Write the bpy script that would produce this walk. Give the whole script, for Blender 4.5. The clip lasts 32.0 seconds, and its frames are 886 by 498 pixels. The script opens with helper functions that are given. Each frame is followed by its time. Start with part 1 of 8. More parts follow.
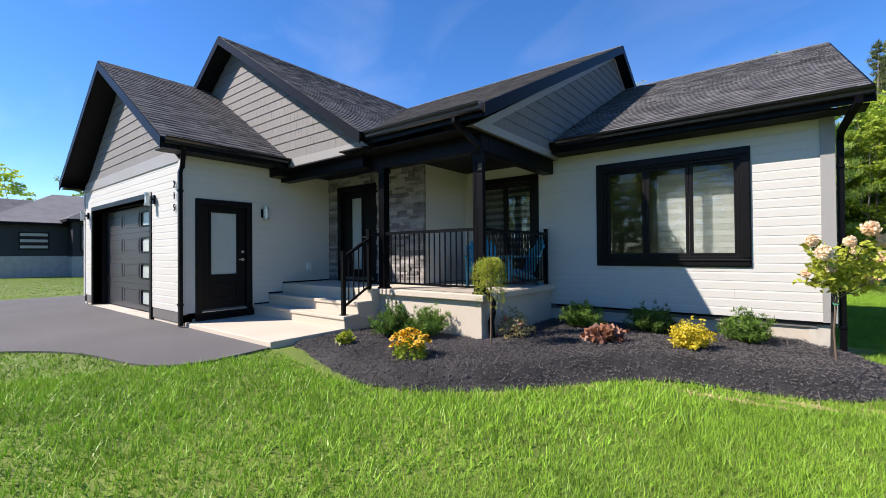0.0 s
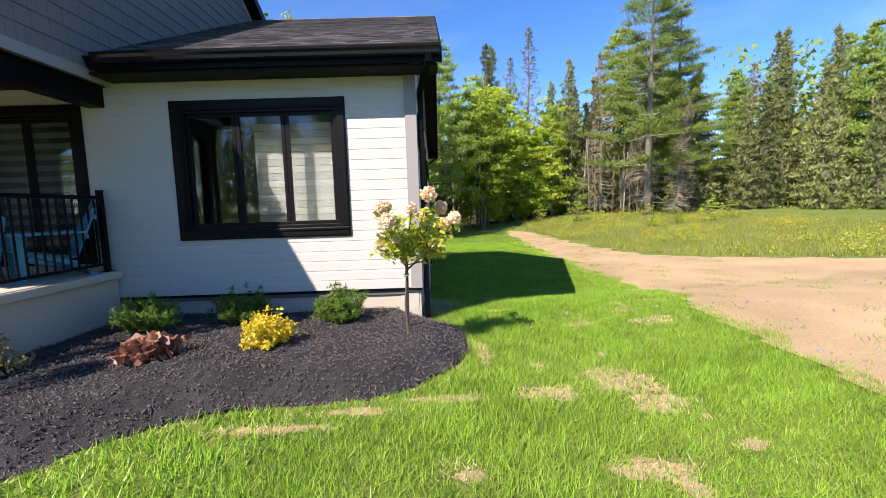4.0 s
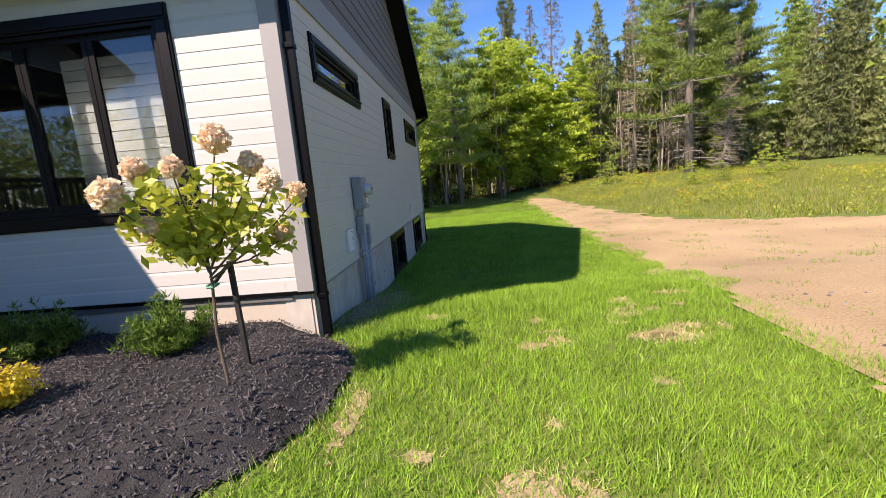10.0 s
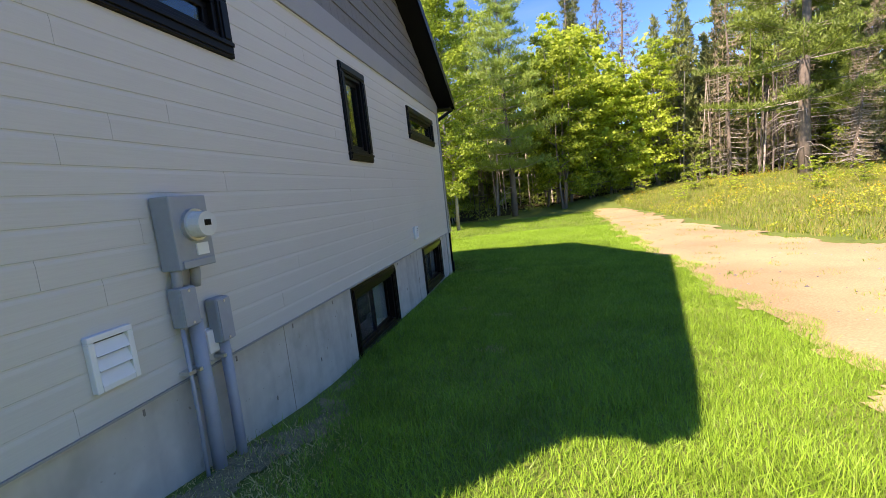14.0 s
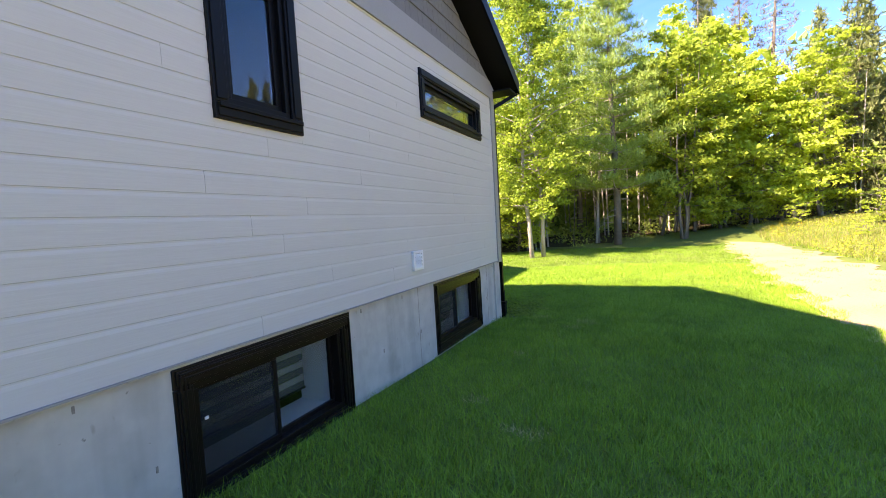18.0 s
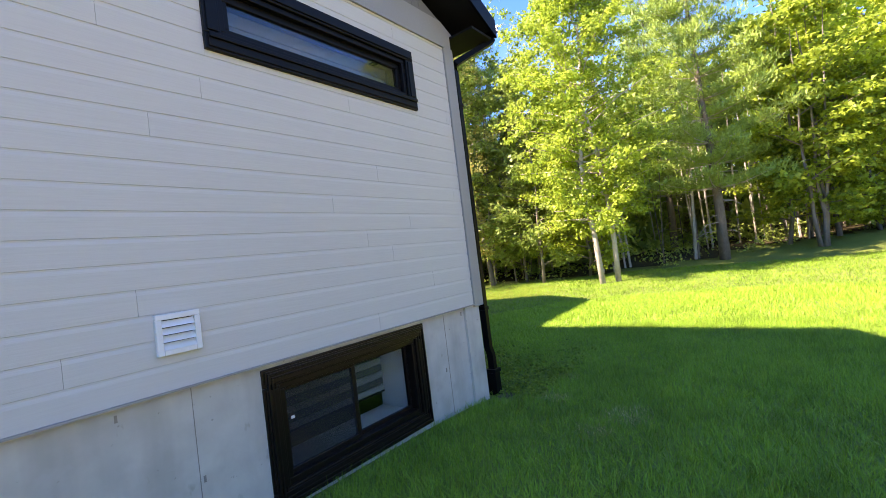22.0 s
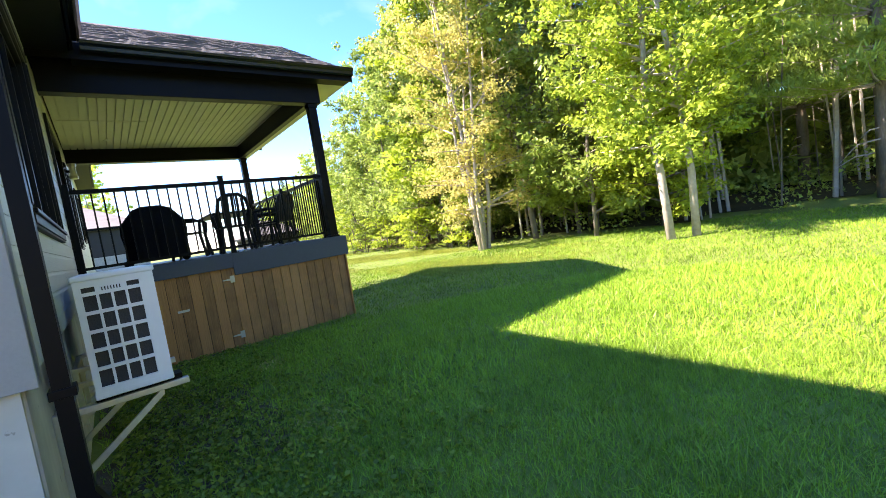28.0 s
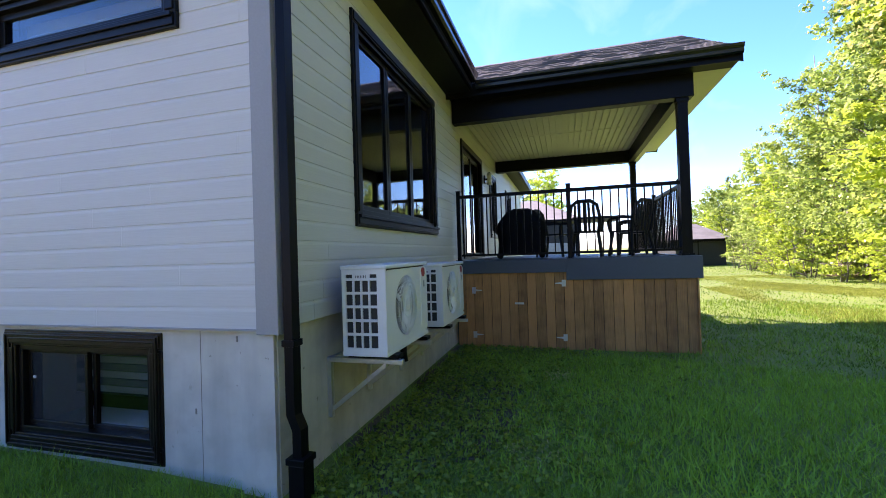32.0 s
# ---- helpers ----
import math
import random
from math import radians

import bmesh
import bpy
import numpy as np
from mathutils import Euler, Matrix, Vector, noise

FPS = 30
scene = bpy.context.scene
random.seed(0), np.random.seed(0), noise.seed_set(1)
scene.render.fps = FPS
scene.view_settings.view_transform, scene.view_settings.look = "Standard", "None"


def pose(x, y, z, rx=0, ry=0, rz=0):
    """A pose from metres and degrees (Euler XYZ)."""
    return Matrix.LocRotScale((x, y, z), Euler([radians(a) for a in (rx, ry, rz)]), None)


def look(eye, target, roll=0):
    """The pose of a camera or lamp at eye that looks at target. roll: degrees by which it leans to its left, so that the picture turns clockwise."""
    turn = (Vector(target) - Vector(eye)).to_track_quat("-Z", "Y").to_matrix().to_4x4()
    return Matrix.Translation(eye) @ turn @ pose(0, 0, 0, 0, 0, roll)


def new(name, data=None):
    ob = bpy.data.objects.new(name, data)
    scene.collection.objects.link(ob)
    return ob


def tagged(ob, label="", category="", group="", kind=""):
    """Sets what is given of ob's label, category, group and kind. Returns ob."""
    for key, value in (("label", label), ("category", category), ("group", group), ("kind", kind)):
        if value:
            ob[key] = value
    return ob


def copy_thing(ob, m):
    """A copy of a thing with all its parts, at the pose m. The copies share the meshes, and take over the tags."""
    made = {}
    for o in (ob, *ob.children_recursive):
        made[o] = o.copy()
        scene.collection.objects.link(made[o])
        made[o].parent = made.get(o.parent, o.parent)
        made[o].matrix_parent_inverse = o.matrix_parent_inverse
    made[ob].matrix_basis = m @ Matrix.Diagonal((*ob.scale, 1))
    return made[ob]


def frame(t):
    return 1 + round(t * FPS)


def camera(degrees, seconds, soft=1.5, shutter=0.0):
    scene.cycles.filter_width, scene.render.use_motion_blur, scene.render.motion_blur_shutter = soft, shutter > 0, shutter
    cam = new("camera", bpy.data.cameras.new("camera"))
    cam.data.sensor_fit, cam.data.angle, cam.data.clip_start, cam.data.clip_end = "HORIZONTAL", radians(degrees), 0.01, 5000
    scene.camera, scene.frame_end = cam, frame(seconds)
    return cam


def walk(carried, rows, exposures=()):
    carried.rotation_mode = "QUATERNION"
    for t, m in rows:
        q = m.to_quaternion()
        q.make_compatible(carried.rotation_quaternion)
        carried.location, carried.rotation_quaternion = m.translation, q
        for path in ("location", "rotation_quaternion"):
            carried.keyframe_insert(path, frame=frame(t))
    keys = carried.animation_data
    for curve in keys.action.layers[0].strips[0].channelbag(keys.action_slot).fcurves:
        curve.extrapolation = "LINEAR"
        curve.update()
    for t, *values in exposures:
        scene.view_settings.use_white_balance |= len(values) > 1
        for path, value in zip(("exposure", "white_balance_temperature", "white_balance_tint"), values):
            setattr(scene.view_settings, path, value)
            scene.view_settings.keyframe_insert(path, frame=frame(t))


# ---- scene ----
cam = camera(92.3, 32.0, 0.9)
PATH = [
    (0, (-0.648, -8.086, 1.516), (-1.879, -6.51, 1.535), -0.5),
    (0.5, (-0.734, -8.056, 1.48), (-1.973, -6.486, 1.47), -0.6),
    (1, (-0.781, -7.921, 1.449), (-1.959, -6.306, 1.4), -0.8),
    (1.5, (-0.775, -7.73, 1.49), (-1.631, -5.926, 1.391), -1.6),
    (2, (-0.688, -7.457, 1.519), (-1.007, -5.492, 1.331), -3.0),
    (2.5, (-0.522, -7.076, 1.546), (-0.427, -5.09, 1.332), -1.3),
    (4.5, (0.51, -5.677, 1.632), (0.443, -3.687, 1.45), -2.6),
    (5, (0.72, -5.502, 1.637), (0.317, -3.546, 1.518), -5.2),
    (5.5, (0.872, -5.443, 1.654), (-0.073, -3.681, 1.604), -4.9),
    (6, (0.951, -5.439, 1.683), (-0.422, -3.985, 1.69), -4.5),
    (6.5, (0.943, -5.466, 1.681), (-0.588, -4.183, 1.777), -3.3),
    (7, (0.956, -5.47, 1.675), (-0.619, -4.243, 1.793), -2.6),
    (7.5, (0.981, -5.452, 1.674), (-0.603, -4.238, 1.808), -2.4),
    (8, (1.07, -5.357, 1.638), (-0.349, -3.954, 1.766), -3.0),
    (8.5, (1.212, -5.161, 1.59), (0.113, -3.491, 1.657), -4.7),
    (9, (1.285, -4.738, 1.508), (0.833, -2.798, 1.328), -2.6),
    (9.5, (1.437, -4.291, 1.428), (1.248, -2.317, 1.162), -2.6),
    (10, (1.57, -3.848, 1.417), (1.422, -1.88, 1.095), -5.0),
    (10.5, (1.689, -3.373, 1.413), (1.623, -1.409, 1.043), -2.6),
    (11, (1.797, -2.845, 1.437), (1.664, -0.883, 1.072), -3.1),
    (11.5, (1.794, -2.35, 1.437), (1.583, -0.386, 1.128), -3.7),
    (12, (1.827, -1.882, 1.408), (1.59, 0.079, 1.095), -1.9),
    (12.5, (1.835, -1.449, 1.428), (1.46, 0.492, 1.126), -4.1),
    (13, (1.915, -1.042, 1.437), (1.534, 0.896, 1.118), -5.0),
    (13.5, (2.037, -0.651, 1.42), (1.602, 1.281, 1.137), -6.4),
    (15.5, (2.309, 0.865, 1.325), (1.817, 2.792, 1.111), -4.1),
    (16, (2.387, 1.216, 1.303), (1.782, 3.114, 1.117), -4.5),
    (16.5, (2.382, 1.6, 1.245), (1.661, 3.459, 1.077), -5.6),
    (17, (2.407, 1.969, 1.241), (1.648, 3.813, 1.084), -4.9),
    (17.5, (2.449, 2.357, 1.211), (1.584, 4.155, 1.07), -5.8),
    (18, (2.44, 2.771, 1.165), (1.558, 4.562, 1.047), -3.4),
    (18.5, (2.476, 3.222, 1.078), (1.595, 5.013, 0.956), -3.9),
    (19, (2.401, 3.65, 1.031), (1.509, 5.428, 0.822), -4.4),
    (19.5, (2.369, 4.058, 1.018), (1.483, 5.839, 0.808), -5.1),
    (20, (2.447, 4.477, 0.996), (1.559, 6.259, 0.807), -4.9),
    (20.5, (2.466, 4.861, 0.962), (1.546, 6.632, 0.83), -4.4),
    (21, (2.546, 5.255, 0.944), (1.523, 6.969, 0.823), -3.4),
    (21.5, (2.629, 5.677, 0.987), (1.459, 7.299, 0.942), -5.4),
    (22, (2.638, 6.091, 0.991), (1.401, 7.662, 1.034), -7.0),
    (22.5, (2.63, 6.499, 0.918), (1.357, 8.041, 0.961), -6.9),
    (23, (2.551, 6.929, 0.852), (1.252, 8.449, 0.825), -4.8),
    (23.5, (2.414, 7.418, 0.835), (1.413, 9.144, 0.693), -2.2),
    (24, (2.383, 7.877, 0.83), (1.551, 9.688, 0.659), -0.6),
    (24.5, (2.364, 8.189, 0.812), (1.43, 9.949, 0.629), -1.0),
    (25, (2.333, 8.52, 0.8), (1.297, 10.221, 0.61), -1.0),
    (25.5, (2.364, 8.807, 0.829), (1.113, 10.357, 0.647), -2.8),
    (26, (2.37, 9.036, 0.821), (0.901, 10.385, 0.667), -3.7),
    (26.5, (2.353, 9.335, 0.83), (0.868, 10.665, 0.669), -4.9),
    (28.5, (2.324, 10.558, 0.87), (0.715, 11.737, 0.73), -10.5),
    (29, (2.29, 10.797, 0.86), (0.575, 11.82, 0.763), -8.7),
    (29.5, (2.238, 11.024, 0.881), (0.39, 11.786, 0.811), -4.5),
    (30, (2.295, 11.272, 0.875), (0.35, 11.735, 0.822), -3.3),
    (30.5, (2.288, 11.41, 0.883), (0.291, 11.505, 0.847), -4.6),
    (31, (2.195, 11.515, 0.891), (0.204, 11.328, 0.884), -2.0),
    (31.5, (2.173, 11.606, 0.906), (0.203, 11.26, 0.924), -1.9),
    (32, (2.239, 11.684, 0.9), (0.315, 11.136, 0.922), -1.8),
]
LIGHT = [(0, 0.8, 6800, 16), (2, 0.9, 7000, 22), (6, 1.04, 7100, 22), (9, 1.04, 7300, 24), (11, 0.72, 7600, 29), (12, 0.77, 7750, 29), (13, 1.05, 7850, 28), (16, 1.78, 8100, 31), (20, 2.25, 8250, 31), (23, 2.24, 8000, 30), (26, 2.26, 7800, 28), (28.5, 2.35, 7600, 24), (30, 2.32, 7400, 27), (32, 2.07, 7200, 34)]
walk(cam, [(t, look(eye, target, roll)) for t, eye, target, roll in PATH], LIGHT)

# ---- world, sun ----
world = bpy.data.worlds.new("sky")
scene.world = world
world.use_nodes = True
wn = world.node_tree
sky = wn.nodes.new("ShaderNodeTexSky")
sky.sky_type = "NISHITA"
sky.sun_disc = False
sky.sun_elevation = radians(44)
sky.sun_rotation = radians(221.8)
sky.altitude = 1200
sky.air_density, sky.dust_density, sky.ozone_density = 1.0, 0.05, 6.0
rich = wn.nodes.new("ShaderNodeHueSaturation")
rich.inputs["Hue"].default_value, rich.inputs["Saturation"].default_value = 0.504, 1.2
wn.links.new(sky.outputs[0], rich.inputs["Color"])
# thin high cloud, drawn out in wisps
wco, wmap, wisp, wrange, wmix = (wn.nodes.new("ShaderNode" + k) for k in ("TexCoord", "Mapping", "TexNoise", "MapRange", "Mix"))
wmap.inputs["Rotation"].default_value, wmap.inputs["Scale"].default_value = (0.2, 0.3, 0.9), (1.2, 4.5, 5.0)
wisp.inputs["Scale"].default_value, wisp.inputs["Detail"].default_value, wisp.inputs["Distortion"].default_value = 1.3, 7, 0.6
wrange.inputs["From Min"].default_value, wrange.inputs["From Max"].default_value, wrange.inputs["To Max"].default_value = 0.52, 1.0, 0.15
wmix.data_type = "RGBA"
wmix.inputs["B"].default_value = (6.0, 6.4, 7.0, 1)
wn.links.new(wco.outputs["Generated"], wmap.inputs[0])
wn.links.new(wmap.outputs[0], wisp.inputs[0])
wn.links.new(wisp.outputs[0], wrange.inputs[0])
wn.links.new(wrange.outputs[0], wmix.inputs["Factor"])
wn.links.new(rich.outputs[0], wmix.inputs["A"])
wn.links.new(wmix.outputs["Result"], wn.nodes["Background"].inputs[0])
wn.nodes["Background"].inputs[1].default_value = 0.137
sun = new("sun", bpy.data.lights.new("sun", "SUN"))
sun.data.energy, sun.data.angle, sun.data.color = 5.0, radians(0.55), (1.0, 0.95, 0.87)
sun.matrix_basis = look((-26, -29, 37.5), (0, 0, 0))
scene.view_settings.exposure = 0.0
rng = random.Random(7)


# ---- materials ----
def mat(name, base, rough=0.6, metal=0.0, vary=0.12, grain=40.0, stain=1.5, bump=0.15, stretch=(1, 1, 1), rand=0.0, tint=None, spec=0.5, trans=0.0):
    """Colour varied by a fine grain, broad stains and a random step per piece, with a fine bump."""
    m = bpy.data.materials.new(name)
    m.use_nodes = True
    t = m.node_tree
    n, l = t.nodes, t.links
    p = n["Principled BSDF"]
    p.inputs["Roughness"].default_value, p.inputs["Metallic"].default_value = rough, metal
    p.inputs["Specular IOR Level"].default_value = spec
    co = n.new("ShaderNodeTexCoord")
    mp = n.new("ShaderNodeMapping")
    mp.inputs["Scale"].default_value = stretch
    geo = n.new("ShaderNodeNewGeometry")
    l.new(geo.outputs["Position"], mp.inputs[0])
    fine, broad = n.new("ShaderNodeTexNoise"), n.new("ShaderNodeTexNoise")
    fine.inputs["Scale"].default_value, fine.inputs["Detail"].default_value = grain, 5
    broad.inputs["Scale"].default_value, broad.inputs["Detail"].default_value = stain, 4
    l.new(mp.outputs[0], fine.inputs[0])
    l.new(geo.outputs["Position"], broad.inputs[0])
    add = n.new("ShaderNodeMath")
    add.operation = "ADD"
    l.new(fine.outputs[0], add.inputs[0])
    l.new(broad.outputs[0], add.inputs[1])
    info = n.new("ShaderNodeObjectInfo")
    isl = n.new("ShaderNodeMath")
    isl.operation = "MULTIPLY_ADD"
    l.new(info.outputs["Random"], isl.inputs[0])
    isl.inputs[1].default_value = rand
    isl.inputs[2].default_value = -rand / 2
    isl2 = n.new("ShaderNodeMath")
    isl2.operation = "MULTIPLY_ADD"
    l.new(geo.outputs["Random Per Island"], isl2.inputs[0])
    isl2.inputs[1].default_value = rand
    l.new(isl.outputs[0], isl2.inputs[2])
    sub = n.new("ShaderNodeMath")
    sub.operation = "ADD"
    l.new(add.outputs[0], sub.inputs[0])
    l.new(isl2.outputs[0], sub.inputs[1])
    rg = n.new("ShaderNodeMapRange")
    rg.inputs["From Min"].default_value, rg.inputs["From Max"].default_value = 0.55, 1.45 + rand / 2
    l.new(sub.outputs[0], rg.inputs[0])
    mix = n.new("ShaderNodeMix")
    mix.data_type = "RGBA"
    b = Vector(base)
    hi = Vector(tint) if tint else b * (1 + vary)
    lo = b * (1 - vary)
    mix.inputs["A"].default_value = (*lo, 1)
    mix.inputs["B"].default_value = (*[min(1, c) for c in hi], 1)
    l.new(rg.outputs[0], mix.inputs["Factor"])
    l.new(mix.outputs["Result"], p.inputs["Base Color"])
    if bump:
        bp = n.new("ShaderNodeBump")
        bp.inputs["Strength"].default_value, bp.inputs["Distance"].default_value = bump, 0.01
        l.new(fine.outputs[0], bp.inputs["Height"])
        l.new(bp.outputs[0], p.inputs["Normal"])
    if trans:
        tr = n.new("ShaderNodeBsdfTranslucent")
        l.new(mix.outputs["Result"], tr.inputs[0])
        ms = n.new("ShaderNodeMixShader")
        ms.inputs[0].default_value = trans
        l.new(p.outputs[0], ms.inputs[1])
        l.new(tr.outputs[0], ms.inputs[2])
        l.new(ms.outputs[0], n["Material Output"].inputs[0])
    return m


def glass_mat(name, col=(0.9, 0.95, 0.95), rough=0.0):
    m = bpy.data.materials.new(name)
    m.use_nodes = True
    p = m.node_tree.nodes["Principled BSDF"]
    p.inputs["Base Color"].default_value = (*col, 1)
    p.inputs["Roughness"].default_value = rough
    p.inputs["Transmission Weight"].default_value = 1.0
    p.inputs["IOR"].default_value = 1.5
    return m


SIDING = mat("siding_paint", (0.53, 0.52, 0.48), 0.5, vary=0.05, grain=30, stain=0.7, bump=0.1, stretch=(0.15, 0.15, 3), rand=0.04)
TRIM = mat("grey_trim", (0.285, 0.28, 0.27), 0.5, vary=0.06, bump=0.12, grain=60)
SHAKE = mat("grey_shake", (0.16, 0.155, 0.15), 0.7, vary=0.1, grain=50, bump=0.35, stretch=(2, 2, 0.3), rand=0.35)
ROOFING = mat("asphalt_shingle", (0.068, 0.067, 0.071), 0.92, vary=0.4, grain=300, bump=0.5, rand=0.6, tint=(0.185, 0.18, 0.184), spec=0.25)
BLACK = mat("black_metal", (0.003, 0.003, 0.004), 0.42, vary=0.15, grain=15, bump=0.03, spec=0.12)
GUTTERM = mat("gloss_black_metal", (0.005, 0.005, 0.007), 0.22, vary=0.15, grain=15, bump=0.03, spec=0.5)
BLACKW = mat("black_casing", (0.005, 0.0046, 0.005), 0.42, vary=0.2, grain=25, bump=0.06, spec=0.18)
BRONZE = mat("dark_bronze", (0.009, 0.006, 0.005), 0.3, vary=0.2, grain=20, bump=0.04, spec=0.25)
SOFFIT = mat("black_soffit", (0.005, 0.005, 0.006), 0.6, vary=0.15, grain=12, bump=0.05, spec=0.2)
CREAM = mat("cream_soffit", (0.62, 0.60, 0.50), 0.5, vary=0.05, grain=12, bump=0.05, rand=0.06)
CONC = mat("poured_concrete", (0.50, 0.465, 0.395), 0.85, vary=0.17, grain=7, stain=1.1, bump=0.25)


def weathered(m, pits=0.735, blotch=0.62):
    """Dark pits, tan and grey blotches and faint vertical runs on poured concrete."""
    n, l = m.node_tree.nodes, m.node_tree.links
    p = n["Principled BSDF"]
    clean = p.inputs["Base Color"].links[0].from_socket
    geo = n.new("ShaderNodeNewGeometry")
    for scale, squash, edge, soft, col, amount in ((24.0, 1.0, pits, 0.03, (0.14, 0.12, 0.10), 0.7), (2.6, 1.0, blotch, 0.10, (0.30, 0.27, 0.215), 0.6), (7.0, 0.12, 0.60, 0.12, (0.36, 0.33, 0.28), 0.5), (5.0, 1.0, 0.64, 0.08, (0.60, 0.57, 0.51), 0.35), (11.0, 0.5, 0.74, 0.04, (0.26, 0.22, 0.16), 0.5)):
        mp, ns, rg, mx = n.new("ShaderNodeMapping"), n.new("ShaderNodeTexNoise"), n.new("ShaderNodeMapRange"), n.new("ShaderNodeMix")
        mp.inputs["Scale"].default_value, mp.inputs["Location"].default_value = (1, 1, squash), (scale * 3.1, scale * 1.7, 0)
        ns.inputs["Scale"].default_value, ns.inputs["Detail"].default_value = scale, 3
        rg.inputs["From Min"].default_value, rg.inputs["From Max"].default_value, rg.inputs["To Max"].default_value = edge - soft, edge + soft, amount
        mx.data_type = "RGBA"
        mx.inputs["B"].default_value = (*col, 1)
        l.new(geo.outputs["Position"], mp.inputs[0])
        l.new(mp.outputs[0], ns.inputs[0])
        l.new(ns.outputs[0], rg.inputs[0])
        l.new(rg.outputs[0], mx.inputs["Factor"])
        l.new(clean, mx.inputs["A"])
        clean = mx.outputs["Result"]
    l.new(clean, p.inputs["Base Color"])


weathered(CONC)
CONCL = mat("pale_concrete", (0.50, 0.44, 0.355), 0.85, vary=0.1, grain=30, stain=1.3, bump=0.25)
ASPHALT = mat("asphalt", (0.10, 0.095, 0.095), 0.92, vary=0.25, grain=180, stain=0.5, bump=0.5)
MULCH = mat("black_mulch", (0.012, 0.0105, 0.0105), 0.8, vary=0.6, grain=90, stain=2, bump=1.0, rand=1.2, tint=(0.10, 0.09, 0.088))
SANDY = mat("sandy_patch", (0.30, 0.225, 0.11), 0.95, vary=0.3, grain=60, stain=6, bump=0.8, tint=(0.50, 0.38, 0.21))
DAMP = mat("damp_soil", (0.05, 0.038, 0.024), 0.95, vary=0.5, grain=60, stain=5, bump=1.0, tint=(0.17, 0.13, 0.08), spec=0.15)
DEADG = mat("dead_grass", (0.15, 0.125, 0.075), 0.95, vary=0.4, grain=50, stain=5, bump=1.0, tint=(0.36, 0.30, 0.18), spec=0.15)
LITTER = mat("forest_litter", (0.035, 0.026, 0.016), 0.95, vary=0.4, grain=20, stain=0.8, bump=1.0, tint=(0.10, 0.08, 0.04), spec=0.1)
SOIL = mat("dirt", (0.33, 0.225, 0.11), 0.95, vary=0.35, grain=45, stain=0.5, bump=0.8, tint=(0.53, 0.385, 0.205))
LAWN = mat("lawn_base", (0.09, 0.17, 0.019), 0.9, vary=0.35, grain=30, stain=0.8, bump=0.8, tint=(0.17, 0.21, 0.03))
# Room dimness is put into this dark tone for all inside faces.
DARKROOM = mat("dim_interior", (0.12, 0.115, 0.11), 0.8, vary=0.05)
BLIND = mat("blind_fabric", (0.25, 0.265, 0.255), 0.8, vary=0.05, grain=120, bump=0.1)
BLIND2 = mat("blind_fabric_fold", (0.215, 0.23, 0.22), 0.8, vary=0.05, grain=120, bump=0.1)
BLINDD = mat("blind_sheer", (0.09, 0.095, 0.10), 0.8, vary=0.05, grain=120, bump=0.1)
STONE = mat("ledge_stone", (0.09, 0.086, 0.086), 0.85, vary=0.35, grain=30, stain=6, bump=0.8, rand=1.1, tint=(0.36, 0.34, 0.32))
CEDAR = mat("stained_cedar", (0.15, 0.052, 0.015), 0.7, vary=0.55, grain=14, stain=5.0, bump=0.4, stretch=(6, 6, 0.35), rand=0.8, tint=(0.52, 0.228, 0.07))
DECKF = mat("blue_grey_board", (0.05, 0.065, 0.085), 0.55, vary=0.1, grain=40, bump=0.1)
WHITE = mat("white_enamel", (0.72, 0.73, 0.72), 0.35, vary=0.03, grain=20, bump=0.02)
REVEAL = mat("white_paint", (0.86, 0.87, 0.87), 0.5, vary=0.03, grain=20, bump=0.02)
GREYBOX = mat("grey_enamel", (0.27, 0.30, 0.32), 0.45, vary=0.08, grain=30, bump=0.05)
PVC = mat("grey_pvc", (0.30, 0.32, 0.35), 0.5, vary=0.08, grain=20, bump=0.03)
STEEL = mat("brushed_steel", (0.55, 0.55, 0.53), 0.3, 1.0, vary=0.08, grain=60, bump=0.05)
GALV = mat("galvanised", (0.6, 0.6, 0.58), 0.4, 0.8, vary=0.12, grain=40, bump=0.05)
TEAL = mat("teal_resin", (0.012, 0.24, 0.36), 0.4, vary=0.08, grain=25, bump=0.05)
GLASS = glass_mat("window_glass", (0.88, 0.93, 0.91))
SCREEN = bpy.data.materials.new("insect_screen")
SCREEN.use_nodes = True
sn = SCREEN.node_tree
clear, thread = sn.nodes.new("ShaderNodeBsdfTransparent"), sn.nodes.new("ShaderNodeMixShader")
sn.nodes["Principled BSDF"].inputs["Base Color"].default_value = (0.012, 0.012, 0.014, 1)
sn.nodes["Principled BSDF"].inputs["Roughness"].default_value = 0.7
thread.inputs[0].default_value = 0.42
sn.links.new(clear.outputs[0], thread.inputs[1])
sn.links.new(sn.nodes["Principled BSDF"].outputs[0], thread.inputs[2])
sn.links.new(thread.outputs[0], sn.nodes["Material Output"].inputs[0])
FROST = mat("frosted_glass", (0.40, 0.45, 0.44), 0.22, vary=0.06, grain=8, stain=3, bump=0.02)


# ---- mesh helpers ----
def world_of(ob):
    m = ob.matrix_basis.copy()
    return world_of(ob.parent) @ ob.matrix_parent_inverse @ m if ob.parent else m


def adopt(ob, parent):
    if parent is not None:
        ob.parent = parent
        ob.matrix_parent_inverse = world_of(parent).inverted()
    return ob


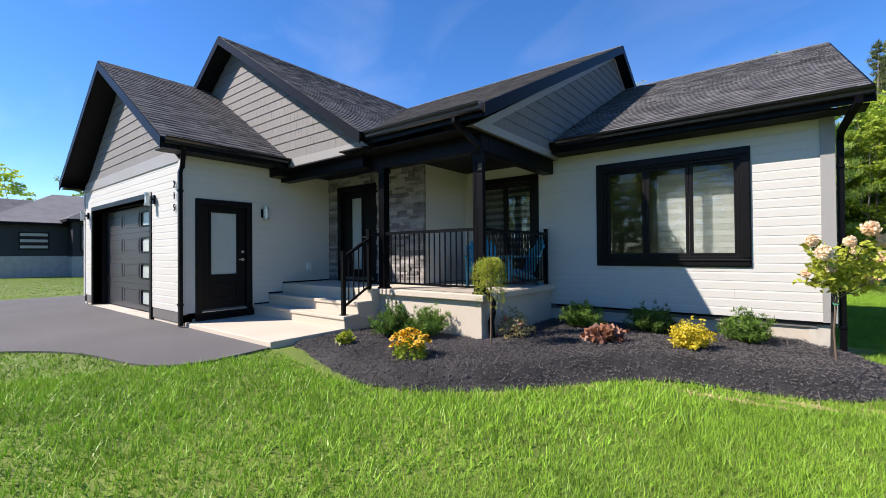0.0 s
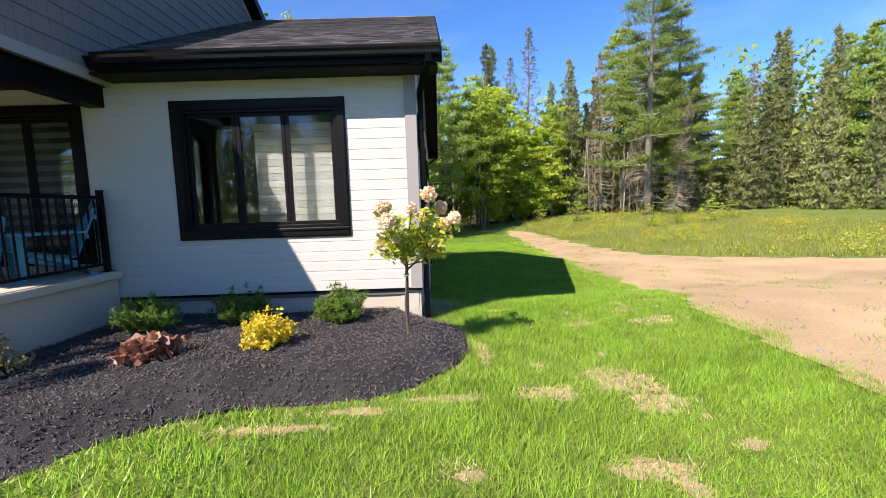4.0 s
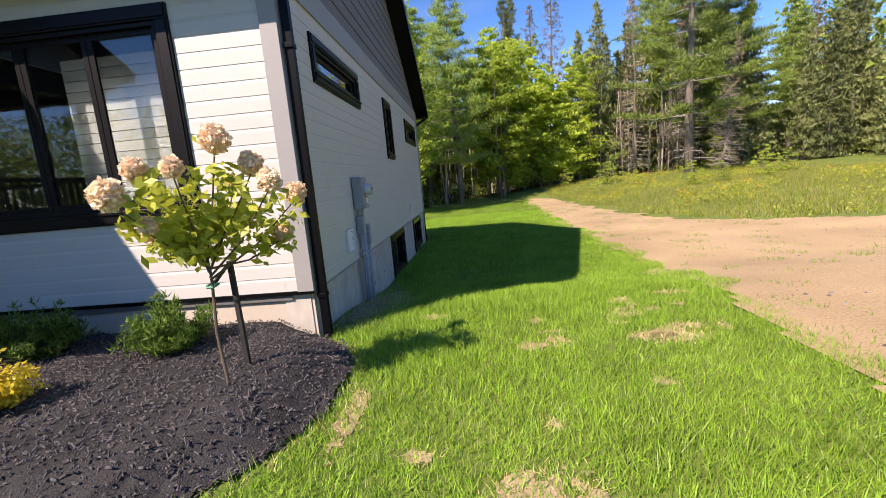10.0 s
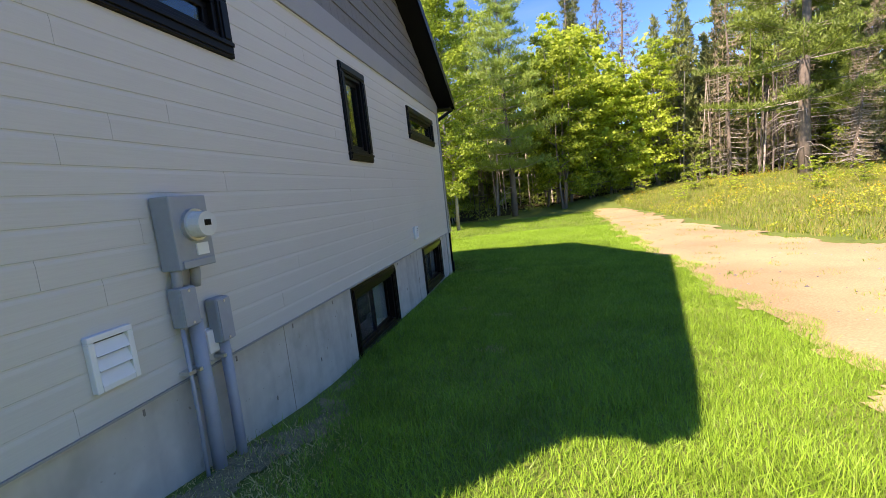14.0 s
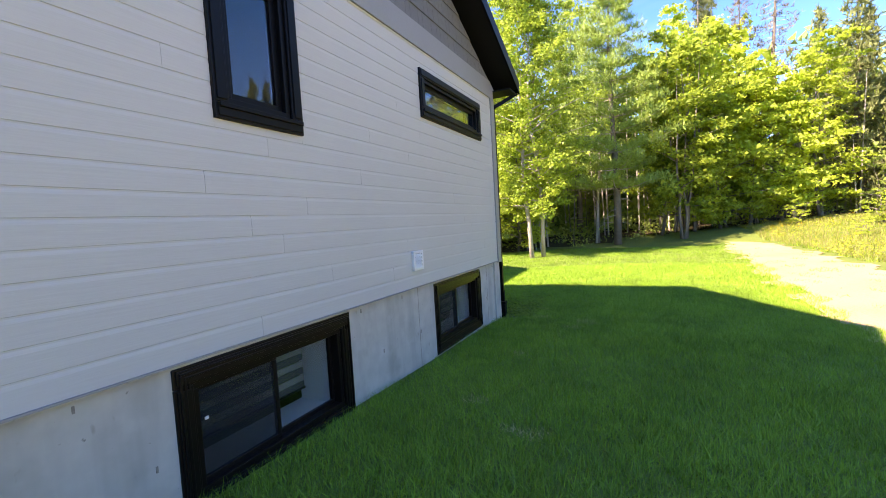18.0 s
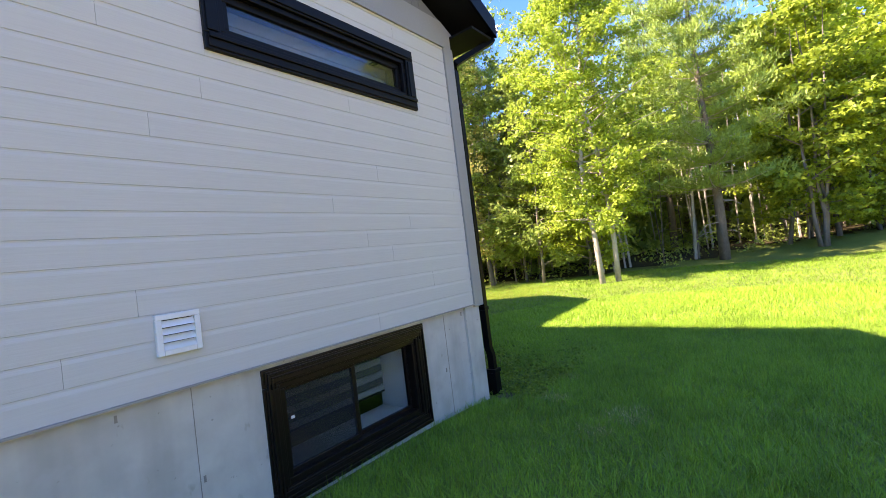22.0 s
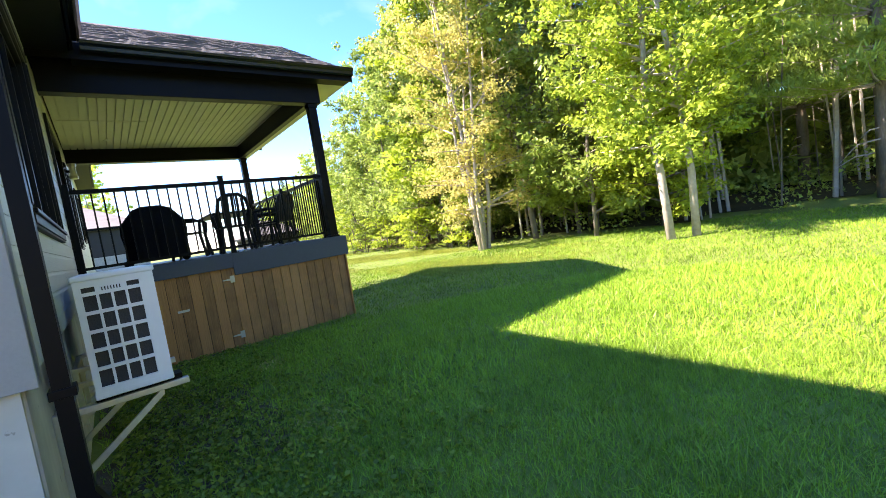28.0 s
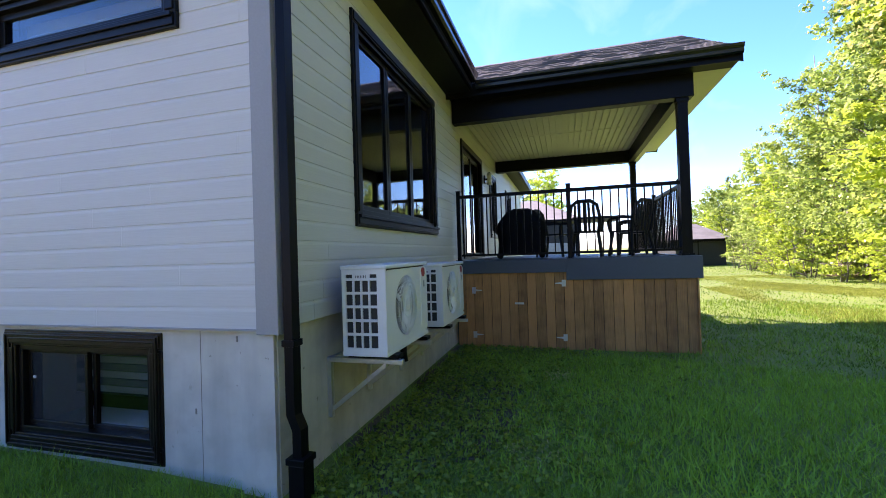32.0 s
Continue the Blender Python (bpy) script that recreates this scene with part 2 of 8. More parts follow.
def part(name, bm, material, parent=None, label="", smooth=False):
    me = bpy.data.meshes.new(name)
    if isinstance(bm, bmesh.types.BMesh):
        bmesh.ops.recalc_face_normals(bm, faces=bm.faces)
        bm.to_mesh(me)
        bm.free()
    else:
        me.from_pydata(bm[0], [], bm[1])
    me.materials.append(material)
    if smooth:
        me.polygons.foreach_set("use_smooth", [True] * len(me.polygons))
    ob = adopt(new(name, me), parent)
    return tagged(ob, label) if label else ob


def piece(name, me, parent, m):
    ob = new(name, me)
    ob.matrix_basis = m
    return adopt(ob, parent)


def thing(name, loc, label, category, group=""):
    ob = new(name)
    ob.location = loc
    ob.empty_display_size = 0.1
    return tagged(ob, label, category, group)


def bx(bm, x0, x1, y0, y1, z0, z1, bev=0.0):
    x0, x1, y0, y1, z0, z1 = min(x0, x1), max(x0, x1), min(y0, y1), max(y0, y1), min(z0, z1), max(z0, z1)
    vs = [bm.verts.new((x, y, z)) for z in (z0, z1) for x, y in ((x0, y0), (x1, y0), (x1, y1), (x0, y1))]
    fs = [bm.faces.new([vs[i] for i in f]) for f in ((3, 2, 1, 0), (4, 5, 6, 7), (0, 1, 5, 4), (1, 2, 6, 5), (2, 3, 7, 6), (3, 0, 4, 7))]
    if bev:
        bmesh.ops.bevel(bm, geom=list({e for f in fs for e in f.edges}), offset=bev, segments=2, affect="EDGES", profile=0.5)
    return vs


def box(name, dims, material, parent=None, label="", bev=0.0):
    bm = bmesh.new()
    bx(bm, *dims, bev=bev)
    return part(name, bm, material, parent, label)


def prism(bm, poly, off):
    """A flat polygon of 3D points, thickened by the vector off."""
    a = [bm.verts.new(p) for p in poly]
    b = [bm.verts.new(Vector(p) + Vector(off)) for p in poly]
    k = len(poly)
    bm.faces.new(a[::-1])
    bm.faces.new(b)
    for i in range(k):
        bm.faces.new((a[i], a[(i + 1) % k], b[(i + 1) % k], b[i]))


def tube(bm, pts, r, seg=8, square=False, taper=None):
    """A pipe along a line of points."""
    rings = []
    pts = [Vector(p) for p in pts]
    for i, p in enumerate(pts):
        d = ((pts[min(i + 1, len(pts) - 1)] - pts[max(i - 1, 0)])).normalized()
        up = Vector((0, 0, 1)) if abs(d.z) < 0.95 else Vector((0, 1, 0))
        s = d.cross(up).normalized()
        u = s.cross(d)
        rr = r if taper is None else r * taper[i]
        if square:
            ring = [p + s * a * r * 1.0 + u * b * r * 0.8 for a, b in ((-1, -1), (1, -1), (1, 1), (-1, 1))]
        else:
            ring = [p + (s * math.cos(2 * math.pi * k / seg) + u * math.sin(2 * math.pi * k / seg)) * rr for k in range(seg)]
        rings.append([bm.verts.new(q) for q in ring])
    k = len(rings[0])
    for a, b in zip(rings, rings[1:]):
        for i in range(k):
            bm.faces.new((a[i], a[(i + 1) % k], b[(i + 1) % k], b[i]))
    bm.faces.new(rings[0][::-1])
    bm.faces.new(rings[-1])


def cyl(bm, c, r, h, seg=16, axis=(0, 0, 1), r2=None):
    c, axis = Vector(c), Vector(axis)
    tube(bm, [c, c + axis * h], r, seg, taper=[1, 1 if r2 is None else r2 / r])


def clip(poly, lines):
    """A 2D convex polygon cut to the side a*u + b*v <= c of every line."""
    for a, b, c in lines:
        out = []
        for i, p in enumerate(poly):
            q = poly[(i + 1) % len(poly)]
            fp, fq = a * p[0] + b * p[1] - c, a * q[0] + b * q[1] - c
            if fp <= 0:
                out.append(p)
            if (fp < 0 < fq) or (fq < 0 < fp):
                s = fp / (fp - fq)
                out.append((p[0] + s * (q[0] - p[0]), p[1] + s * (q[1] - p[1])))
        poly = out
        if len(poly) < 3:
            return []
    return poly


class Face:
    """A wall's outer face: a runs along it, d comes out of it, z is up."""

    def __init__(self, along, plane, sign):
        self.along, self.plane, self.sign = along, plane, sign

    def p(self, a, d, z):
        return Vector((a, self.plane + self.sign * d, z)) if self.along == "x" else Vector((self.plane + self.sign * d, a, z))

    def box(self, bm, a0, a1, d0, d1, z0, z1, bev=0.0):
        p, q = self.p(a0, d0, z0), self.p(a1, d1, z1)
        return bx(bm, p.x, q.x, p.y, q.y, p.z, q.z, bev)


def holes_out(a0, a1, holes):
    """The stretches of a0..a1 that are left between the holes."""
    out, at = [], a0
    for h0, h1 in sorted(holes):
        if h1 <= at or h0 >= a1:
            continue
        if h0 > at:
            out.append((at, h0))
        at = max(at, h1)
    if at < a1:
        out.append((at, a1))
    return out


def wall(name, face, a0, a1, z0, z1, openings, material, thick=0.18, d=0.0):
    """A solid wall with its openings cut through. openings: (a0, a1, z0, z1)."""
    bm = bmesh.new()
    cuts = sorted({z0, z1, *[o[2] for o in openings], *[o[3] for o in openings]})
    cuts = [c for c in cuts if z0 <= c <= z1]
    for lo, hi in zip(cuts, cuts[1:]):
        mid = (lo + hi) / 2
        for s0, s1 in holes_out(a0, a1, [(o[0], o[1]) for o in openings if o[2] < mid < o[3]]):
            face.box(bm, s0, s1, d - thick, d, lo, hi)
    return tagged(part(name, bm, material), kind="structure")


EXPO = 0.1387


def board(parent, face, z, poly, material):
    """One drop-siding board: a flat face and a hollowed upper edge under the next foot; z is its course's foot."""
    u0, u1 = min(p[0] for p in poly), max(p[0] for p in poly)
    lo, hi = min(p[1] for p in poly), max(p[1] for p in poly)
    prof = [(0.0, lo), (0.0075, lo), (0.009, lo + 0.002), (0.009, min(hi, z + EXPO - 0.030)), (0.0078, min(hi, z + EXPO - 0.023)), (0.005, min(hi, z + EXPO - 0.010)), (0.0045, hi), (0.0, hi)]
    vs = [face.p(u, d, max(v, lo)) for u in (u0, u1) for d, v in prof]
    k = len(prof)
    fs = [[i, i + 1, k + i + 1, k + i] for i in range(k - 1)] + [list(range(k))[::-1], list(range(k, 2 * k))]
    part("siding_board", (vs, fs), material, parent)


def siding(parent, face, a0, a1, z0, z1, openings, material=SIDING):
    """Lapped boards, each of its own, cut round the openings."""
    z = z0
    while z < z1 - 0.02:
        top = min(z + EXPO, z1)
        met = [o for o in openings if o[2] < top and o[3] > z]
        for s0, s1 in holes_out(a0, a1, [(o[0], o[1]) for o in met]):
            j = s0 - rng.uniform(0.4, 3.2)
            while j < s1:
                b0, b1 = max(j, s0), min(j + 3.66, s1)
                if b1 - b0 > 0.03:
                    board(parent, face, z, [(b0 + 0.0008, z), (b1 - 0.0008, z), (b1 - 0.0008, top), (b0 + 0.0008, top)], material)
                j += 3.66
        for o in met:
            u0, u1 = max(o[0], a0), min(o[1], a1)
            for lo, hi in ((z, min(o[2], top)), (max(o[3], z), top)):
                if hi - lo > 0.006 and u1 > u0:
                    board(parent, face, z, [(u0, lo), (u1, lo), (u1, hi), (u0, hi)], material)
        z += EXPO


def slope(name, eave0, eave1, ridge1, ridge0, parent, thick=0.16, tabs=True, seed=1):
    """A roof slope: a slab with its edges, and courses of shingle tabs proud of it."""
    e0, e1, r1, r0 = [Vector(p) for p in (eave0, eave1, ridge1, ridge0)]
    u = (e1 - e0).normalized()
    n = u.cross(r0 - e0).normalized()
    if n.z < 0:
        n = -n
    v = n.cross(u)
    if (r0 - e0).dot(v) < 0:
        v = -v
    bm = bmesh.new()
    prism(bm, [e0, e1, r1, r0], -n * thick)
    deck = part(name, bm, SOFFIT, parent)
    if not tabs:
        return deck
    poly = [((p - e0).dot(u), (p - e0).dot(v)) for p in (e0, e1, r1, r0)]
    lines = []
    cx, cy = sum(p[0] for p in poly) / 4, sum(p[1] for p in poly) / 4
    for i, p in enumerate(poly):
        q = poly[(i + 1) % 4]
        a, b = q[1] - p[1], p[0] - q[0]
        if abs(a) + abs(b) < 1e-6:
            continue
        c = a * p[0] + b * p[1]
        lines.append((a, b, c) if a * cx + b * cy < c else (-a, -b, -c))
    r = random.Random(seed)
    umin, umax, vmax = min(p[0] for p in poly), max(p[0] for p in poly), max(p[1] for p in poly)
    verts, faces = [], []
    w = -0.02
    while w < vmax:
        at = umin - r.uniform(0, 0.3)
        while at < umax:
            wide = r.choice((0.13, 0.17, 0.2, 0.24, 0.3))
            raised = 0.0045 if r.random() < 0.55 else 0.0
            pl = clip([(at, max(w, 0)), (at + wide, max(w, 0)), (at + wide, w + 0.145), (at, w + 0.145)], lines)
            at += wide
            if len(pl) < 3:
                continue
            k, base = len(pl), len(verts)
            for pu, pv in pl:
                h = 0.006 + (0.009 + raised) * (1 - (pv - w) / 0.145)
                verts.append(e0 + u * pu + v * pv + n * h)
            verts += [e0 + u * pu + v * pv + n * 0.001 for pu, pv in pl]
            faces.append(list(range(base, base + k)))
            faces += [[base + i, base + k + i, base + k + (i + 1) % k, base + (i + 1) % k] for i in range(k)]
        w += 0.145
    tagged(part("shingle_courses", (verts, faces), ROOFING, parent), "dark charcoal asphalt shingles in staggered courses", kind="stuff")
    return deck


# ---- ground ----
def ground_z(x, y):
    """Height of the lawn and yard."""
    def mix(t, pts):
        for (a, u), (b, v) in zip(pts, pts[1:]):
            if t <= b:
                s = max(0.0, (t - a) / (b - a))
                s = s * s * (3 - 2 * s)
                return u + (v - u) * s
        return pts[-1][1]
    z = mix(y, [(-40, 0.0), (-8, 0.02), (-3, 0.02), (0.3, -0.02), (4.0, -0.42), (8.5, -0.52), (10.5, -0.60), (13.2, -0.60), (17.5, -0.54), (24, -0.48), (30, -0.1), (60, 1.0)])
    if y > -6:
        z += mix(x, [(3.5, 0.0), (7.0, 0.08), (12.0, 0.38), (20, 0.55), (40, 0.9)]) * mix(y, [(-6, 0.0), (2, 1.0), (60, 1.0)])
    z += 0.14 * mix(-x, [(4.2, 0.0), (6.3, 1.0), (40, 1.0)]) * mix(-y, [(-30, 0.0), (-9, 0.0), (0, 1.0), (40, 1.0)])
    return z


def grid_values(lo, hi, fine_lo, fine_hi, fine, coarse):
    out, t = [], lo
    while t < hi:
        out.append(t)
        t += fine if fine_lo <= t < fine_hi else coarse
    return out + [hi]


gx = [-900, -300, -120] + grid_values(-60, 60, -20, 12, 0.5, 4) + [120, 300, 900]
gy = [-900, -300, -120] + grid_values(-60, 60, -12, 34, 0.5, 4) + [120, 300, 900]
gv = [(x, y, ground_z(max(-60, min(60, x)), max(-60, min(60, y)))) for y in gy for x in gx]
gf = [(j * len(gx) + i, j * len(gx) + i + 1, (j + 1) * len(gx) + i + 1, (j + 1) * len(gx) + i) for j in range(len(gy) - 1) for i in range(len(gx) - 1)]
ground = tagged(part("ground", (gv, gf), LAWN, smooth=True), kind="structure")

# ---- the house's walls ----
X_GAR, Y_STONE, X_IN, Y_GAR, X_GARL, Y_BACK = -9.345, -1.5, -6.28, -4.84, -16.0, 9.97
ZS, ZT = 0.465, 3.42
F_FRONT = Face("x", 0.0, -1)
F_SIDE = Face("y", 0.0, 1)
F_BASE = Face("y", -0.055, 1)
F_BACK = Face("x", Y_BACK, 1)
F_STONE = Face("x", Y_STONE, -1)
F_IN = Face("y", X_IN, 1)
F_GSIDE = Face("y", X_GAR, 1)
F_GFRONT = Face("x", Y_GAR, -1)
F_GLEFT = Face("y", X_GARL, -1)

WIN_FRONT = (-3.285, -0.935, 1.255, 3.132)
WIN_PORCH = (-6.05, -4.46, 0.98, 3.13)
SW1 = (0.775, 2.70, 2.55, 3.05)
SW2 = (4.585, 5.335, 1.91, 3.062)
SW3 = (7.315, 9.28, 2.448, 3.03)
BW1 = (4.20, 5.785, -0.515, 0.425)
BW2 = (7.455, 9.03, -0.49, 0.42)
RW = (-3.45, -1.045, 1.16, 3.04)
DECKDOOR = (-7.0, -5.05, 0.80, 2.92)
DECKWIN = (-9.0, -8.0, 1.25, 2.85)
BACKWIN = (-12.2, -10.9, 1.5, 2.8)
GDOOR = (-4.612, -3.505, 0.36, 2.605)
EDOOR = (-9.0, -7.62, 0.875, 3.1)
GARDOOR = (-15.15, -10.93, 0.2, 2.72)


def inset(o, k):
    return (o[0] + k, o[1] - k, o[2] + k, o[3] - k)


CAS = 0.1
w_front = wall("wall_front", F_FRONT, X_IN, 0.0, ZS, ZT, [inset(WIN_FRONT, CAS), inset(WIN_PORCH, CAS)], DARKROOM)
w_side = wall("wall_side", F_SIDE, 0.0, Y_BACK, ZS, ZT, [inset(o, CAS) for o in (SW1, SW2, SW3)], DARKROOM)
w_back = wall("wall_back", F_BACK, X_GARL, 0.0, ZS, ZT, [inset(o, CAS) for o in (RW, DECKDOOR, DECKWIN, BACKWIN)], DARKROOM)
w_in = wall("wall_porch_side", F_IN, Y_STONE, -0.0, 0.5, ZT, [], DARKROOM)
w_stone = wall("wall_entry", F_STONE, X_GAR, X_IN, 0.5, ZT, [inset(EDOOR, CAS)], DARKROOM)
w_gside = wall("wall_garage_side", F_GSIDE, Y_GAR, Y_STONE, 0.3, 3.5, [inset(GDOOR, CAS)], DARKROOM)
w_gfront = wall("wall_garage_front", F_GFRONT, X_GARL, X_GAR, 0.25, 3.5, [GARDOOR], DARKROOM)
w_left = wall("wall_left", F_GLEFT, Y_GAR, Y_BACK, 0.0, 3.5, [], SIDING)

siding(w_front, F_FRONT, X_IN + 0.02, -0.13, 0.488, ZT, [WIN_FRONT, WIN_PORCH])
siding(w_side, F_SIDE, 0.02, Y_BACK - 0.13, ZS, 3.26, [SW1, SW2, SW3])
siding(w_back, F_BACK, -16.0, -0.02, ZS, ZT, [RW, DECKDOOR, DECKWIN, BACKWIN])
siding(w_in, F_IN, Y_STONE + 0.06, -0.07, 0.9, 3.35, [])
siding(w_gside, F_GSIDE, Y_GAR + 0.02, Y_STONE - 0.03, 0.42, 3.42, [GDOOR])
siding(w_gfront, F_GFRONT, X_GARL + 0.02, X_GAR - 0.09, 0.45, 3.28, [(GARDOOR[0] - 0.1, GARDOOR[1] + 0.1, GARDOOR[2] - 0.1, GARDOOR[3] + 0.1)])

# foundations
f_side = wall("foundation_side", F_SIDE, 0.02, Y_BACK - 0.02, -1.2, ZS, [inset(BW1, 0.02), inset(BW2, 0.02)], CONC, 0.25, -0.03)
wall("foundation_front", F_FRONT, X_IN, 0.0, -0.6, 0.487, [], CONCL, 0.25, -0.03)
wall("foundation_back", F_BACK, -16.0, 0.0, -1.4, ZS, [], CONC, 0.25, -0.03)
wall("foundation_garage_front", F_GFRONT, GARDOOR[1] + 0.12, X_GAR, -0.2, 0.45, [], CONCL, 0.2, -0.02)
wall("foundation_garage_front_left", F_GFRONT, X_GARL, GARDOOR[0] - 0.12, -0.2, 0.45, [], CONCL, 0.2, -0.02)
wall("foundation_garage_side", F_GSIDE, Y_GAR + 0.03, Y_STONE, -0.2, 0.42, [(GDOOR[0], GDOOR[1], 0.3, 0.5)], CONC, 0.2, -0.02)
# floors and ceilings inside, and added unseen partitions that stop light between windows
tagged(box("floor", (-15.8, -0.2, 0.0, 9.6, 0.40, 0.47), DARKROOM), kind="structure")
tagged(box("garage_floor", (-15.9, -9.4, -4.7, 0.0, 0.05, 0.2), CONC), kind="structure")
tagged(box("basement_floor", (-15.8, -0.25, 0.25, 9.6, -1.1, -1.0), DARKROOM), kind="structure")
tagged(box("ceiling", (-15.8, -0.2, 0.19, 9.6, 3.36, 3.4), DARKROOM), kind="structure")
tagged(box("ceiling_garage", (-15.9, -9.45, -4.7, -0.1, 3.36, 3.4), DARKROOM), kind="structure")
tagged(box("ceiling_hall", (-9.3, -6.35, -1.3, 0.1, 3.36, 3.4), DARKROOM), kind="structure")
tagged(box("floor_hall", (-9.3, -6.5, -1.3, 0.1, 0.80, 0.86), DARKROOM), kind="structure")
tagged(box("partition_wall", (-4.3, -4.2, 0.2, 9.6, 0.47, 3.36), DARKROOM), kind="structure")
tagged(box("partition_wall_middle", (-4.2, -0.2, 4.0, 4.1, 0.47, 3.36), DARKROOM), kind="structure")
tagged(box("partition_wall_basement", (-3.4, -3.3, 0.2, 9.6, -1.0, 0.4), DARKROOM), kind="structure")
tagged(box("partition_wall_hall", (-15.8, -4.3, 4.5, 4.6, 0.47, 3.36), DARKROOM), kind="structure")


# ---- roofs ----
def gable_roof_x(name, x0, x1, ye0, ye1, ze, yr, zr, label, seed, xe=None):
    """A roof whose ridge runs along x."""
    roof = tagged(new(name), kind="structure")
    slope("roof_slope", (x0 if xe is None else xe, ye0, ze), (x1, ye0, ze), (x1, yr, zr), (x0, yr, zr), roof, seed=seed)
    slope("roof_slope", (x1, ye1, ze), (x0, ye1, ze), (x0, yr, zr), (x1, yr, zr), roof, seed=seed + 1)
    r = random.Random(seed)
    bm = bmesh.new()
    x = x0
    sa, sb = (zr - ze) / (yr - ye0), (zr - ze) / (ye1 - yr)
    while x < x1 - 0.02:
        e = min(x + 0.2, x1)
        prism(bm, [(x, yr - 0.13, zr - 0.13 * sa + 0.014), (x, yr, zr + 0.024), (x, yr + 0.13, zr - 0.13 * sb + 0.014), (x, yr, zr - 0.02)], (e - x, 0, r.uniform(0.0, 0.004)))
        x = e
    part("ridge_cap", bm, ROOFING, roof)
    return roof


def gable_roof_y(name, y0, y1, xe0, xe1, ze, xr, zr, label, seed, tabs0=True, tabs1=True):
    """A roof whose ridge runs along y."""
    roof = tagged(new(name), kind="structure")
    slope("roof_slope", (xe1, y0, ze), (xe1, y1, ze), (xr, y1, zr), (xr, y0, zr), roof, seed=seed, tabs=tabs1)
    slope("roof_slope", (xe0, y1, ze), (xe0, y0, ze), (xr, y0, zr), (xr, y1, zr), roof, seed=seed + 1, tabs=tabs0)
    bm = bmesh.new()
    y = y0
    s = (zr - ze) / (xe1 - xr)
    while y < y1 - 0.02:
        e = min(y + 0.2, y1)
        prism(bm, [(xr - 0.13, y, zr - 0.13 * s + 0.014), (xr, y, zr + 0.024), (xr + 0.13, y, zr - 0.13 * s + 0.014), (xr, y, zr - 0.02)], (0, e - y, 0.002))
        y = e
    part("ridge_cap", bm, ROOFING, roof)
    return roof


ZE = 3.60
M_Y0, M_YR, M_ZR, M_X1 = -3.08, 3.85, 7.02, -3.81
W_Y0, W_YR, W_ZR, W_X1, W_Y1 = -0.42, 4.98, 6.24, 0.365, 10.38
G_Y0, G_XR, G_ZR, G_X1, G_X0 = -5.3, -12.68, 5.93, -8.95, -16.41
K_Y0, K_XR, K_ZR, K_X1, K_X0 = -3.24, -11.37, 6.885, -6.20, -16.54
D_Y1, D_XR, D_ZR, D_X1, D_X0 = 14.0, -6.9, 4.94, -4.2, -9.6
roof_main = gable_roof_x("roof_main", -16.5, M_X1, M_Y0, 10.38, ZE, M_YR, M_ZR, "", 11, -6.3)
roof_wing = gable_roof_x("roof_wing", -4.22, W_X1, W_Y0, W_Y1, ZE, W_YR, W_ZR, "", 21)
roof_garage = gable_roof_y("roof_garage", G_Y0, -2.75, G_X0, G_X1, 3.57, G_XR, G_ZR, "", 31, tabs0=False)
roof_entry = gable_roof_y("roof_entry", K_Y0, 3.6, K_X0, K_X1, ZE, K_XR, K_ZR, "", 41, tabs0=False)
roof_deck = gable_roof_y("roof_deck", 7.2, D_Y1, D_X0, D_X1, 3.5, D_XR, D_ZR, "", 51)


# ---- roof edges: soffits, fascias, gutters ----
def structure(name, dims, material, bev=0.0):
    return tagged(box(name, dims, material, bev=bev), kind="structure")


structure("soffit_front", (-4.0, W_X1 - 0.03, -0.40, 0.0, 3.385, 3.41), SOFFIT)
structure("soffit_back", (-16.4, W_X1 - 0.03, Y_BACK, 10.36, 3.385, 3.41), SOFFIT)
structure("soffit_garage", (X_GAR, G_X1, G_Y0 + 0.03, -2.82, 3.385, 3.41), SOFFIT)
structure("soffit_garage_left", (X_GARL - 0.38, X_GARL, G_Y0 + 0.03, 10.0, 3.385, 3.41), SOFFIT)
porch_ceiling = structure("ceiling_porch", (X_GAR + 0.01, -4.1, -3.0, -0.01, 3.335, 3.36), SOFFIT)
structure("soffit_entry", (-6.9, -6.22, -3.14, -2.8, 3.36, 3.385), SOFFIT)
structure("trim_beam_front", (-6.6, -4.13, -2.66, -2.46, 3.07, 3.335), BLACK, 0.006)
structure("trim_beam_entry", (X_GAR + 0.02, -6.6, -2.83, -2.6, 3.12, 3.335), BLACK, 0.006)
structure("trim_beam_side", (-4.35, -4.13, -2.46, -0.02, 3.07, 3.335), BLACK, 0.006)
structure("trim_beam_garage_end", (-9.5, -8.95, -3.1, -2.83, 3.2, 3.40), BLACK, 0.006)


def fascia(name, p0, p1, drop=0.19, thick=0.025, out=(0, 0, 0)):
    """A board along a roof's edge, below the line p0 to p1."""
    p0, p1, out = Vector(p0), Vector(p1), Vector(out)
    bm = bmesh.new()
    prism(bm, [p0, p1, p1 - Vector((0, 0, drop)), p0 - Vector((0, 0, drop))], out.normalized() * thick)
    return tagged(part(name, bm, BLACK), kind="structure")


